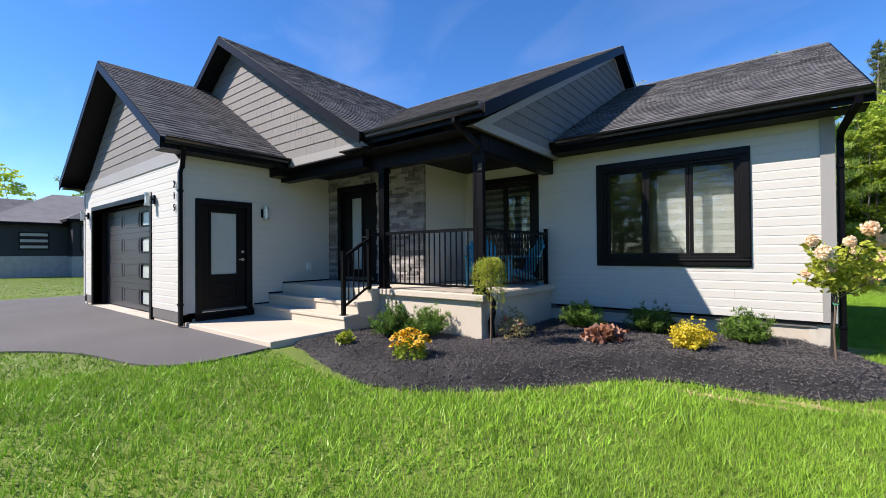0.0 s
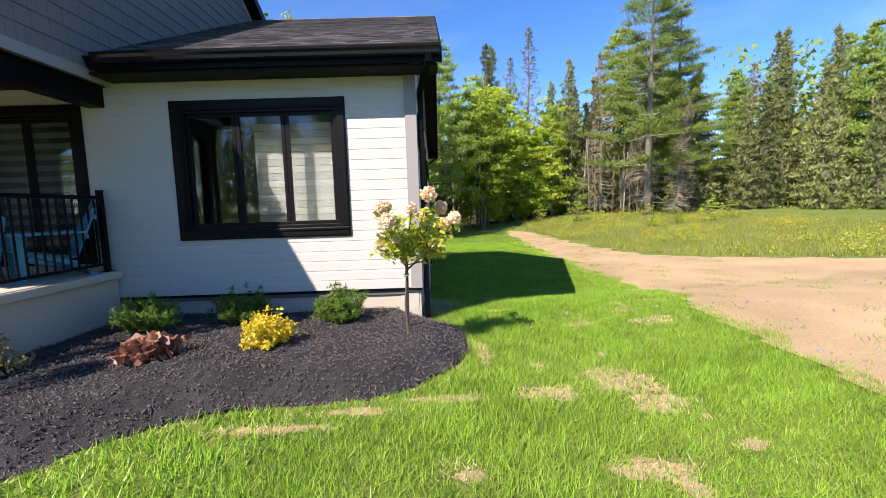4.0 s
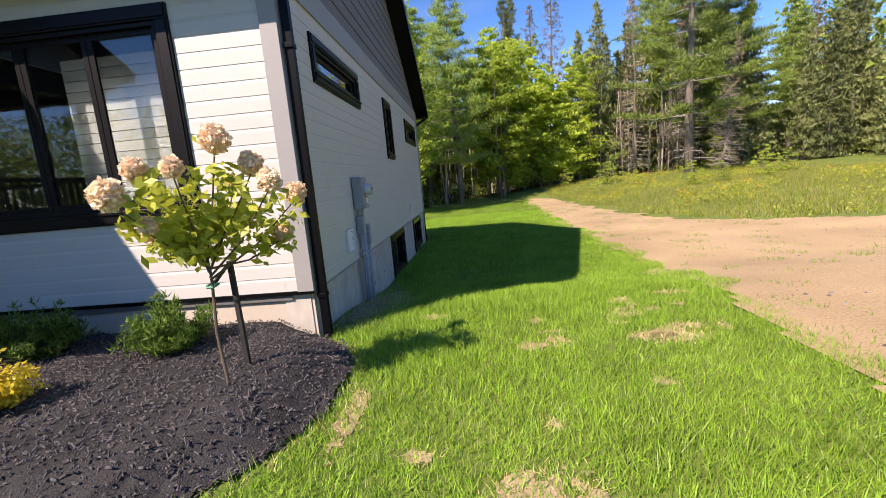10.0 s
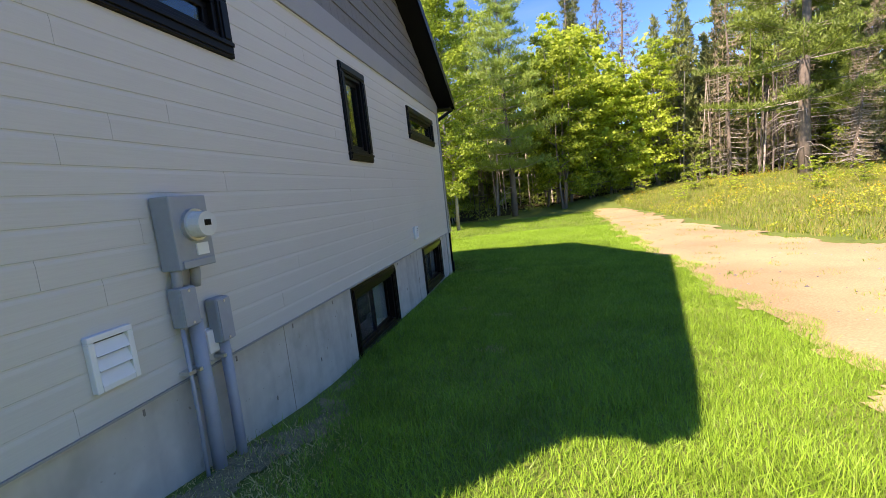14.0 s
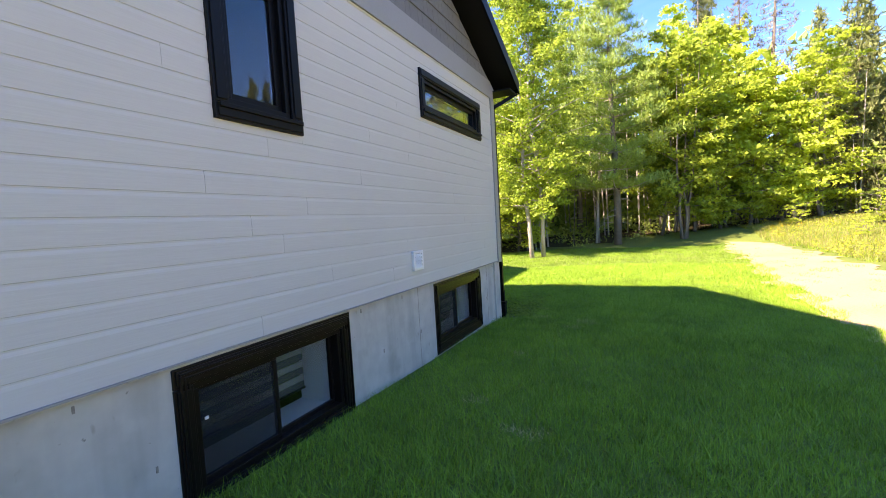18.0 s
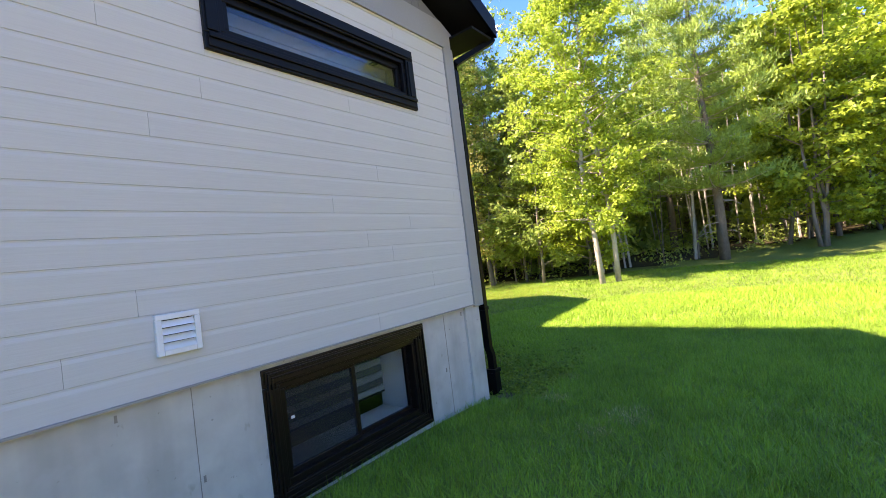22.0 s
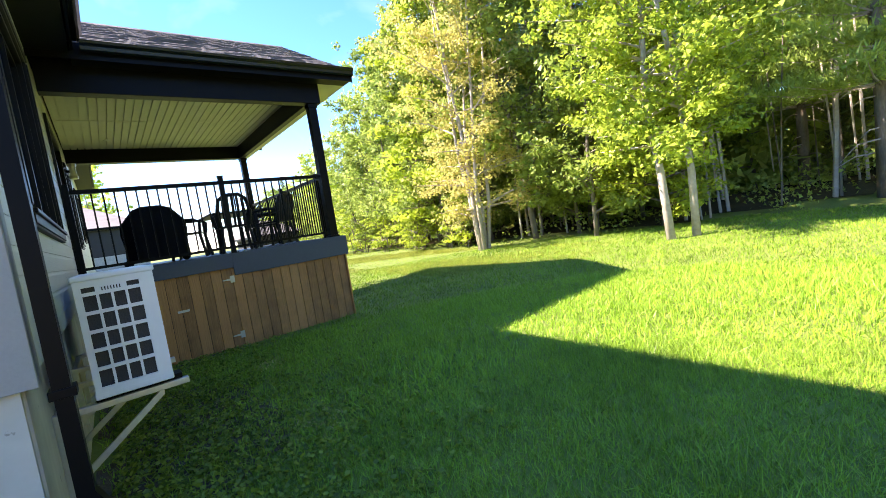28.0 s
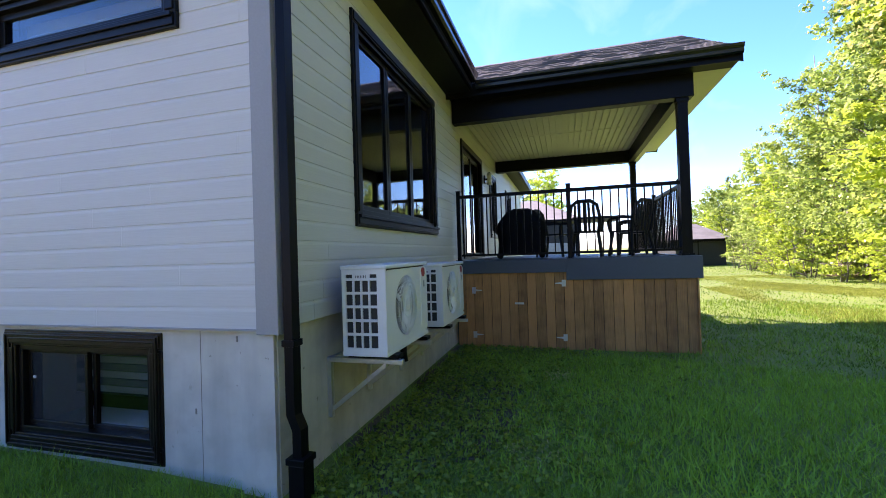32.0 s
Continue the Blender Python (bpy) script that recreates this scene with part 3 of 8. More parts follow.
def gutter(name, p0, p1, out, label):
    """An open trough with a moulded front, along a level eave."""
    p0, p1, out = Vector(p0), Vector(p1), Vector(out)
    prof = [(0, 0), (0, -0.11), (0.06, -0.12), (0.085, -0.10), (0.09, -0.06), (0.115, -0.03), (0.12, 0.0), (0.11, 0.0), (0.105, -0.025), (0.08, -0.055), (0.075, -0.095), (0.055, -0.11), (0.012, -0.1), (0.012, 0)]
    bm = bmesh.new()
    prism(bm, [p0 + out * a + Vector((0, 0, b)) for a, b in prof], p1 - p0)
    g = tagged(thing(name, p0, label, "gutter", "black roof gutters"), "")
    part("trough", bm, GUTTERM, g)
    n = max(2, int((p1 - p0).length / 0.7))
    for i in range(n):
        c = p0.lerp(p1, (i + 0.5) / n)
        side = (p1 - p0).normalized() * 0.012
        bm = bmesh.new()
        prism(bm, [c + out * 0.01 + side, c + out * 0.11 + side, c + out * 0.11 - side, c + out * 0.01 - side], (0, 0, 0.004))
        part("hanger", bm, BLACK, g)
    return g


E_ = 0.03
gutter("gutter", (-3.86, W_Y0 - 0.02, ZE), (W_X1, W_Y0 - 0.02, ZE), (0, -1, 0), "black aluminium gutter along the front eave of the wing")
gutter("gutter", (K_X1 + 0.05, M_Y0 - 0.02, ZE), (M_X1 - 0.02, M_Y0 - 0.02, ZE), (0, -1, 0), "black aluminium gutter along the porch eave")
gutter("gutter", (G_X1 + 0.02, G_Y0 + 0.02, 3.57), (G_X1 + 0.02, -2.8, 3.57), (1, 0, 0), "black aluminium gutter along the garage eave")
gutter("gutter", (D_X1 + 0.02, Y_BACK + 0.5, 3.5), (D_X1 + 0.02, D_Y1, 3.5), (1, 0, 0), "black aluminium gutter along the deck roof")
gutter("gutter", (W_X1, W_Y1 + 0.02, ZE), (-4.1, W_Y1 + 0.02, ZE), (0, 1, 0), "black aluminium gutter along the rear eave")
for nm, a, b, o in [
    ("fascia_front", (-3.86, W_Y0, ZE), (W_X1, W_Y0, ZE), (0, -1, 0)),
    ("fascia_porch", (K_X1, M_Y0, ZE), (M_X1, M_Y0, ZE), (0, -1, 0)),
    ("fascia_garage", (G_X1, G_Y0, 3.57), (G_X1, -2.8, 3.57), (1, 0, 0)),
    ("fascia_back", (W_X1, W_Y1, ZE), (-16.4, W_Y1, ZE), (0, 1, 0)),
    ("fascia_deck", (D_X1, Y_BACK, 3.5), (D_X1, D_Y1, 3.5), (1, 0, 0)),
    ("fascia_deck_far", (D_X0, Y_BACK, 3.5), (D_X0, D_Y1, 3.5), (-1, 0, 0)),
    ("rake_wing_front", (W_X1, W_Y0 - 0.02, ZE), (W_X1, W_YR, W_ZR), (1, 0, 0)),
    ("rake_wing_back", (W_X1, W_Y1 + 0.02, ZE), (W_X1, W_YR, W_ZR), (1, 0, 0)),
    ("rake_main_front", (M_X1, M_Y0 - 0.02, ZE), (M_X1, M_YR, M_ZR), (1, 0, 0)),
    ("rake_main_back", (M_X1, 10.36, ZE), (M_X1, M_YR, M_ZR), (1, 0, 0)),
    ("rake_garage_right", (G_X1, G_Y0, 3.57), (G_XR, G_Y0, G_ZR), (0, -1, 0)),
    ("rake_garage_left", (G_X0, G_Y0, 3.57), (G_XR, G_Y0, G_ZR), (0, -1, 0)),
    ("rake_entry_right", (K_X1, K_Y0, ZE), (K_XR, K_Y0, K_ZR), (0, -1, 0)),
    ("rake_entry_left", (K_X0, K_Y0, ZE), (K_XR, K_Y0, K_ZR), (0, -1, 0)),
    ("rake_deck_right", (D_X1, D_Y1, 3.5), (D_XR, D_Y1, D_ZR), (0, 1, 0)),
    ("rake_deck_left", (D_X0, D_Y1, 3.5), (D_XR, D_Y1, D_ZR), (0, 1, 0)),
]:
    fascia(nm, a, b, 0.2 if "rake" in nm else 0.19, out=o)


# ---- gables with shingles ----
def gable(name, face, tri, band, seed, rake=False):
    """A gable wall of staggered shingles under a roofline. tri: three (a, z) corners; band: height of the trim board at its foot."""
    (a0, z0), (a1, z1), (ac, zc) = tri
    bm = bmesh.new()
    prism(bm, [face.p(a0, -0.1, z0), face.p(a1, -0.1, z1), face.p(ac, -0.1, zc)], face.p(0, 0, 0) - face.p(0, -0.1, 0))
    g = tagged(part(name, bm, SHAKE), kind="structure")
    s0, s1 = (zc - z0) / (ac - a0), (zc - z1) / (a1 - ac)
    lines = [(-s0, 1.0, z0 - s0 * a0), (s1, 1.0, z1 + s1 * a1)]
    bm = bmesh.new()
    poly = clip([(a0, z0), (a1, z0), (a1, z0 + band), (a0, z0 + band)], lines)
    prism(bm, [face.p(a, 0.0, z) for a, z in poly], face.p(0, 0.03, 0) - face.p(0, 0, 0))
    part("frieze_board", bm, TRIM, g)
    for s, (pa, pz) in ((s0, (a0, z0)), (-s1, (a1, z1))) if rake else ():
        L = [(-s0, 1.0, z0 - s0 * a0), (s1, 1.0, z1 + s1 * a1)]
        drop = 0.13
        lo = (-s, 1.0, pz - s * pa - drop)
        poly = clip([(a0 - 1, z0), (a1 + 1, z0), (a1 + 1, zc), (a0 - 1, zc)], L + [(-lo[0], -lo[1], -lo[2])])
        if len(poly) > 2:
            bm = bmesh.new()
            prism(bm, [face.p(a, 0.0, z) for a, z in poly], face.p(0, 0.026, 0) - face.p(0, 0, 0))
            part("rake_board", bm, TRIM, g)
    r = random.Random(seed)
    ex, z, shapes = 0.2, z0 + band, {}
    while z < zc:
        a = a0 - r.uniform(0, 0.25)
        while a < a1:
            w = r.choice((0.11, 0.15, 0.19, 0.23))
            poly = clip([(a + 0.002, z), (a + w - 0.002, z), (a + w - 0.002, z + ex), (a + 0.002, z + ex)], lines)
            if len(poly) >= 3:
                k = len(poly)
                vs = [face.p(u - a, 0.022 - 0.014 * (v - z) / ex, v - z) for u, v in poly] + [face.p(u - a, 0.0, v - z) for u, v in poly]
                fs = [list(range(k))] + [[i, k + i, k + (i + 1) % k, (i + 1) % k] for i in range(k)]
                whole = k == 4 and abs((poly[2][1] - poly[0][1]) - ex) < 1e-6 and abs(poly[1][0] - poly[0][0] - w + 0.004) < 1e-6
                if whole and w in shapes:
                    me = shapes[w]
                else:
                    me = bpy.data.meshes.new("shingle")
                    me.from_pydata(vs, [], fs)
                    me.materials.append(SHAKE)
                    if whole:
                        shapes[w] = me
                piece("shingle", me, g, Matrix.Translation((a, 0, z) if face.along == "x" else (0, a, z)))
            a += w
        z += ex
    return g


gable("gable_wing", F_SIDE, ((-0.05, 3.40), (10.1, 3.40), (W_YR, W_ZR - 0.16)), 0.14, 61)
structure("trim_frieze_side", (0.0, 0.03, 0.0, Y_BACK, 3.26, 3.40), TRIM)
gable("gable_main", Face("y", -4.06, 1), ((-3.05, 3.34), (9.9, 3.34), (M_YR, M_ZR - 0.17)), 0.13, 62, True)
gable("gable_garage", F_GFRONT, ((X_GARL + 0.02, 3.28), (X_GAR - 0.02, 3.28), (G_XR, G_ZR - 0.22)), 0.24, 63)
gable("gable_entry", Face("x", -2.86, -1), ((-16.45, 3.37), (-6.27, 3.37), (K_XR, K_ZR - 0.17)), 0.2, 64)
gable("gable_deck", Face("x", 13.55, 1), ((-9.2, 3.42), (-4.6, 3.42), (D_XR, D_ZR - 0.2)), 0.12, 65)

# ---- corner boards ----
for nm, dims in [
    ("corner_board_front", (-0.13, 0.03, -0.03, 0.0, 0.482, 3.40)), ("corner_board_side", (0.0, 0.03, 0.0, 0.10, ZS - 0.03, 3.27)),
    ("corner_board_rear_side", (0.0, 0.03, Y_BACK - 0.13, Y_BACK + 0.03, ZS - 0.03, 3.27)), ("corner_board_rear", (-0.10, 0.0, Y_BACK, Y_BACK + 0.03, ZS - 0.03, 3.40)),
    ("corner_board_garage", (X_GAR - 0.09, X_GAR + 0.03, Y_GAR - 0.03, Y_GAR, 0.4, 3.30)), ("corner_board_garage_side", (X_GAR, X_GAR + 0.03, Y_GAR, Y_GAR + 0.07, 0.4, 3.42)),
    ("corner_board_garage_left", (X_GARL, X_GARL + 0.09, Y_GAR - 0.03, Y_GAR, 0.4, 3.30)),
    ("corner_board_porch", (X_IN + 0.0, X_IN + 0.07, -0.03, 0.0, 0.9, 3.34)), ("corner_board_porch_side", (X_IN, X_IN + 0.03, -0.07, -0.03, 0.9, 3.34)),
]:
    structure("trim_" + nm, dims, SIDING if "garage" in nm or "porch" in nm else TRIM, 0.004)
structure("flashing_front", (-4.1, 0.02, -0.022, -0.004, ZS - 0.012, 0.487), BLACK)
structure("flashing_side", (0.004, 0.022, 0.05, Y_BACK, ZS - 0.012, ZS), TRIM)


# ---- windows ----
def frame_boards(bm, face, o, w, d0, d1, foot=0.05, bev=0.005):
    a0, a1, z0, z1 = o
    face.box(bm, a0, a1, d0, d1, z1 - w, z1, bev)
    face.box(bm, a0, a0 + w, d0, d1, z0, z1 - w, bev)
    face.box(bm, a1 - w, a1, d0, d1, z0, z1 - w, bev)
    if foot:
        face.box(bm, a0 + w, a1 - w, d0, d1, z0, z0 + foot, bev)


def casement(name, face, o, leaves, label, cas=0.115, material=BLACKW, blind="zebra", sliding=False, sill=True, group="", only=None):
    """A window: casing, frame, leaves with panes, a sill and what hangs behind it. o: outer edges of the casing."""
    a0, a1, z0, z1 = o
    w = thing(name, face.p((a0 + a1) / 2, 0, z0), label, "window", group)
    for s0, s1, q0, q1 in ((a0, a1, z1 - cas, z1), (a0, a1, z0, z0 + cas), (a0, a0 + cas, z0 + cas, z1 - cas), (a1 - cas, a1, z0 + cas, z1 - cas)):
        bm = bmesh.new()
        face.box(bm, s0, s1, -0.02, 0.035, q0, q1, 0.006)
        face.box(bm, s0 + 0.018, s1 - 0.018, 0.03, 0.046, q0 + 0.018, q1 - 0.018, 0.004)
        part("casing", bm, material, w)
    if sliding:
        for m_, d_ in ((0.03, 0.058), (0.058, 0.05), (0.084, 0.042)):
            bm = bmesh.new()
            frame_boards(bm, face, (a0 + m_, a1 - m_, z0 + m_, z1 - m_), 0.014, 0.03, d_, 0.014, 0.004)
            part("casing_moulding", bm, material, w)
    i0, i1, j0, j1 = a0 + cas, a1 - cas, z0 + cas, z1 - cas
    bm = bmesh.new()
    for s0, s1, q0, q1 in ((i0, i1, j1 - 0.04, j1), (i0, i1, j0, j0 + 0.045), (i0, i0 + 0.04, j0 + 0.045, j1 - 0.04), (i1 - 0.04, i1, j0 + 0.045, j1 - 0.04)):
        face.box(bm, s0, s1, -0.12, 0.012, q0, q1, 0.004)
    part("window_frame", bm, material, w)
    if sill:
        bm = bmesh.new()
        face.box(bm, a0 + 0.02, a1 - 0.02, 0.03, 0.062, z0 + cas - 0.035, z0 + cas - 0.006, 0.004)
        part("window_sill", bm, material, w)
    i0, i1, j0, j1 = i0 + 0.035, i1 - 0.035, j0 + 0.04, j1 - 0.035
    n = leaves
    wide = (i1 - i0) / n
    for k in range(n):
        l0, l1 = i0 + k * wide, i0 + (k + 1) * wide
        d = -0.03 - (0.035 * (k % 2) if sliding else 0)
        bm = bmesh.new()
        f = 0.035 if sliding else 0.055
        for s0, s1, q0, q1 in ((l0, l1, j1 - f, j1), (l0, l1, j0, j0 + f), (l0, l0 + f, j0 + f, j1 - f), (l1 - f, l1, j0 + f, j1 - f)):
            face.box(bm, s0 + 0.002, s1 - 0.002, d - 0.035, d, q0, q1, 0.004)
        leaf = part("sash", bm, material, w)
        bm = bmesh.new()
        face.box(bm, l0 + f - 0.004, l1 - f + 0.004, d - 0.024, d - 0.018, j0 + f - 0.004, j1 - f + 0.004)
        pane = part("pane", bm, GLASS, leaf)
        pane.visible_shadow = False
        if sliding and k == 0:
            bm = bmesh.new()
            face.box(bm, l0 + f - 0.003, l1 - f + 0.003, d - 0.008, d - 0.006, j0 + f - 0.003, j1 - f + 0.003)
            part("insect_screen", bm, SCREEN, leaf, "fine grey insect screen")
            bm = bmesh.new()
            face.box(bm, l0 + f + 0.02, l0 + f + 0.045, d - 0.004, d + 0.004, j1 - f - 0.2, j1 - f - 0.18, 0.002)
            part("pull_tab", bm, WHITE, leaf)
        if not sliding and leaves > 1:
            bm = bmesh.new()
            face.box(bm, l0 + f - 0.005, l0 + f + 0.006, d - 0.02, d + 0.004, j0 + f, j1 - f)
            part("glazing_bead", bm, material, leaf)
    back = -0.36 if sliding else (-0.3 if only else -0.2)
    if sliding:
        for s0, s1, q0, q1 in ((i1 - 0.005, i1 + 0.03, j0 - 0.04, j1), (i0 - 0.03, i0 + 0.005, j0 - 0.04, j1), (i0, i1, j0 - 0.04, j0 - 0.005), (i0, i1, j1, j1 + 0.03)):
            bm = bmesh.new()
            face.box(bm, s0, s1, -0.46, -0.125, q0, q1)
            part("reveal_board", bm, REVEAL, w, "white painted reveal board")
    if blind:
        b = thing("zebra_blind" if blind == "zebra" else "roller_blind", face.p((a0 + a1) / 2, -0.2, z0), "banded fabric blind hanging behind the window glass", "blind", "window blinds")
        step, z = (0.062 if sliding else 0.075 if blind == "zebra" else 0.1), j1 - (0.1 if only else 0)
        k = 0
        while z > j0 + (0.17 if sliding else 0.02):
            bm = bmesh.new()
            face.box(bm, i0 + 0.02 + (wide + 0.12 if only else 0), i1 - (0.06 if sliding else 0.02), back - 0.006 - 0.012 * (k % 2), back, max(z - step, j0), z - 0.006)
            part("band", bm, BLIND if k % 2 == 0 else (BLINDD if blind == "zebra" else BLIND2), b)
            z -= step
            k += 1
        if sliding:
            bm = bmesh.new()
            face.box(bm, i0 + 0.02, i1 - 0.055, back - 0.02, back + 0.008, z - 0.012, z + 0.006, 0.003)
            part("bottom_bar", bm, BLACK, b)
    return w


casement("window_front", F_FRONT, WIN_FRONT, 3, "wide black-cased three-leaf window with blinds", 0.13, blind="roller", only=True)
casement("window_porch", F_FRONT, WIN_PORCH, 2, "black-cased two-leaf window behind the porch chairs", 0.13, blind="zebra")
casement("window_side_long", F_SIDE, SW1, 1, "long low black-cased window high on the side wall", 0.105, blind="")
casement("window_side_tall", F_SIDE, SW2, 1, "narrow upright black-cased window on the side wall", 0.105, blind="")
casement("window_side_long", F_SIDE, SW3, 1, "long low black-cased window near the rear corner", 0.105, blind="roller")
casement("window_basement", F_BASE, BW1, 2, "bronze sliding basement window set in the foundation", 0.12, BRONZE, "zebra", True, False, "basement windows")
casement("window_basement", F_BASE, BW2, 2, "bronze sliding basement window set in the foundation", 0.12, BRONZE, "zebra", True, False, "basement windows")
casement("window_rear", F_BACK, RW, 3, "tall black-cased three-leaf window on the rear wall", 0.11, blind="")
casement("window_rear_far", F_BACK, DECKWIN, 1, "black-cased window beside the deck doors", 0.1, blind="")
casement("window_rear_far", F_BACK, BACKWIN, 2, "white-lit black-cased window on the far rear wall", 0.09, blind="")


# ---- porch: slab, steps, posts, rails ----
PZ = 0.875
porch = tagged(new("porch_slab"), kind="structure")
bm = bmesh.new()
bx(bm, -6.42, -4.2, -2.6, -0.03, -0.3, PZ - 0.1)
part("base", bm, CONCL, porch)
bm = bmesh.new()
bx(bm, -6.42, -4.12, -2.68, -0.025, PZ - 0.1, PZ, 0.012)
part("cap", bm, CONCL, porch)
bm = bmesh.new()
bx(bm, X_GAR + 0.02, -6.424, -2.8, Y_STONE - 0.02, 0.0, PZ - 0.002, 0.01)
part("landing", bm, CONCL, porch)
steps = tagged(new("entry_steps"), kind="structure")
for k, (y0, z1) in enumerate(((-3.46, 0.463), (-3.13, 0.667))):
    bm = bmesh.new()
    bx(bm, X_GAR + 0.02, -6.38 - 0.03 * k, y0, y0 + 0.33 + (0.33 if k == 0 else 0), 0.1, z1 - 0.06)
    bx(bm, X_GAR + 0.02, -6.36 - 0.03 * k, y0 - 0.025, y0 + 0.33, z1 - 0.06, z1, 0.01)
    part("step", bm, CONCL, steps)
for y, z in ((-3.3, 0.463), (-2.97, 0.667), (-2.2, PZ)):
    structure("trim_flashing_steps", (X_GAR, X_GAR + 0.028, y - (0.16 if z < PZ else 0.6), y + (0.16 if z < PZ else 0.65), z + 0.002, z + 0.03), BLACK)
pad = structure("pavement_pad", (X_GAR + 0.03, -6.364, -4.80, -3.44, 0.02, 0.262), CONCL, 0.012)


def porch_post(x, y, z0, z1, w, label, fluted=True):
    p = thing("porch_post", (x, y, z0), label, "post", "square black posts")
    bm = bmesh.new()
    bx(bm, x - w / 2, x + w / 2, y - w / 2, y + w / 2, z0 + 0.03, z1 - 0.05)
    part("shaft", bm, BLACK, p)
    for k in range(-2, 3) if fluted else ():
        o = k * w * 0.18
        for sx, sy, hx_, hy_ in ((o, -w / 2, 0.006, 0.004), (o, w / 2, 0.006, 0.004), (-w / 2, o, 0.004, 0.006), (w / 2, o, 0.004, 0.006)):
            bm = bmesh.new()
            bx(bm, x + sx - hx_, x + sx + hx_, y + sy - hy_, y + sy + hy_, z0 + 0.12, z1 - 0.12)
            part("flute", bm, BLACK, p)
    bm = bmesh.new()
    bx(bm, x - w / 2 - 0.02, x + w / 2 + 0.02, y - w / 2 - 0.02, y + w / 2 + 0.02, z0, z0 + 0.03, 0.004)
    part("base_plate", bm, BLACK, p)
    bm = bmesh.new()
    bx(bm, x - w / 2 - 0.015, x + w / 2 + 0.015, y - w / 2 - 0.015, y + w / 2 + 0.015, z1 - 0.06, z1, 0.004)
    part("capital", bm, BLACK, p)
    return p


porch_post(-4.26, -2.54, PZ, 3.07, 0.14, "square fluted black post at the porch corner")
porch_post(-6.34, -2.56, PZ, 3.07, 0.14, "square fluted black post beside the entry steps")


def railing(p0, p1, label, posts=(0, 1), h=1.03, low=0.09, step=0.108, extra=()):
    """A panel of slim bars between a top and a bottom rail, with square newels where posts says."""
    p0, p1 = Vector(p0), Vector(p1)
    r = thing("railing", p0, label, "railing", "black metal railings")
    d = p1 - p0
    flat = Vector((d.x, d.y, 0)).length
    side = Vector((-d.y, d.x, 0)).normalized()

    def bar(name, a, b, half, tall):
        bm = bmesh.new()
        up = Vector((0, 0, tall))
        prism(bm, [a - side * half, a + side * half, a + side * half + up, a - side * half + up], b - a)
        return part(name, bm, BLACK, r)

    bar("top_rail", p0 + Vector((0, 0, h - 0.05)), p1 + Vector((0, 0, h - 0.05)), 0.03, 0.05)
    bar("bottom_rail", p0 + Vector((0, 0, low)), p1 + Vector((0, 0, low)), 0.018, 0.035)
    n = int(flat / step)
    me = None
    for i in range(1, n):
        c = p0.lerp(p1, i / n)
        if me is None:
            bm = bmesh.new()
            bx(bm, -0.009, 0.009, -0.009, 0.009, low + 0.03 - 0.02, h - 0.045)
            me = part("baluster", bm, BLACK, r)
            me.matrix_basis = Matrix.Translation(c)
            shared = me.data
        else:
            piece("baluster", shared, r, Matrix.Translation(c))
    for t in (*posts, *extra):
        c = p0.lerp(p1, t)
        bm = bmesh.new()
        bx(bm, c.x - 0.032, c.x + 0.032, c.y - 0.032, c.y + 0.032, c.z, c.z + h + 0.06, 0.003)
        bx(bm, c.x - 0.038, c.x + 0.038, c.y - 0.038, c.y + 0.038, c.z + h + 0.06, c.z + h + 0.075, 0.003)
        bx(bm, c.x - 0.055, c.x + 0.055, c.y - 0.055, c.y + 0.055, c.z, c.z + 0.012)
        part("newel", bm, BLACK, r)
    return r


railing((-6.26, -2.58, PZ), (-4.34, -2.58, PZ), "black metal railing along the porch front", ())
railing((-4.27, -2.46, PZ), (-4.27, -0.10, PZ), "black metal railing on the open side of the porch", (1,))
railing((-6.5, -2.79, PZ - 0.01), (-6.42, -2.6, PZ - 0.01), "short black railing joining the newel and post", (0,))
railing((-6.5, -3.38, 0.463), (-6.5, -2.81, 0.78), "sloping black hand rail beside the entry steps", (0,), 1.02, 0.12)


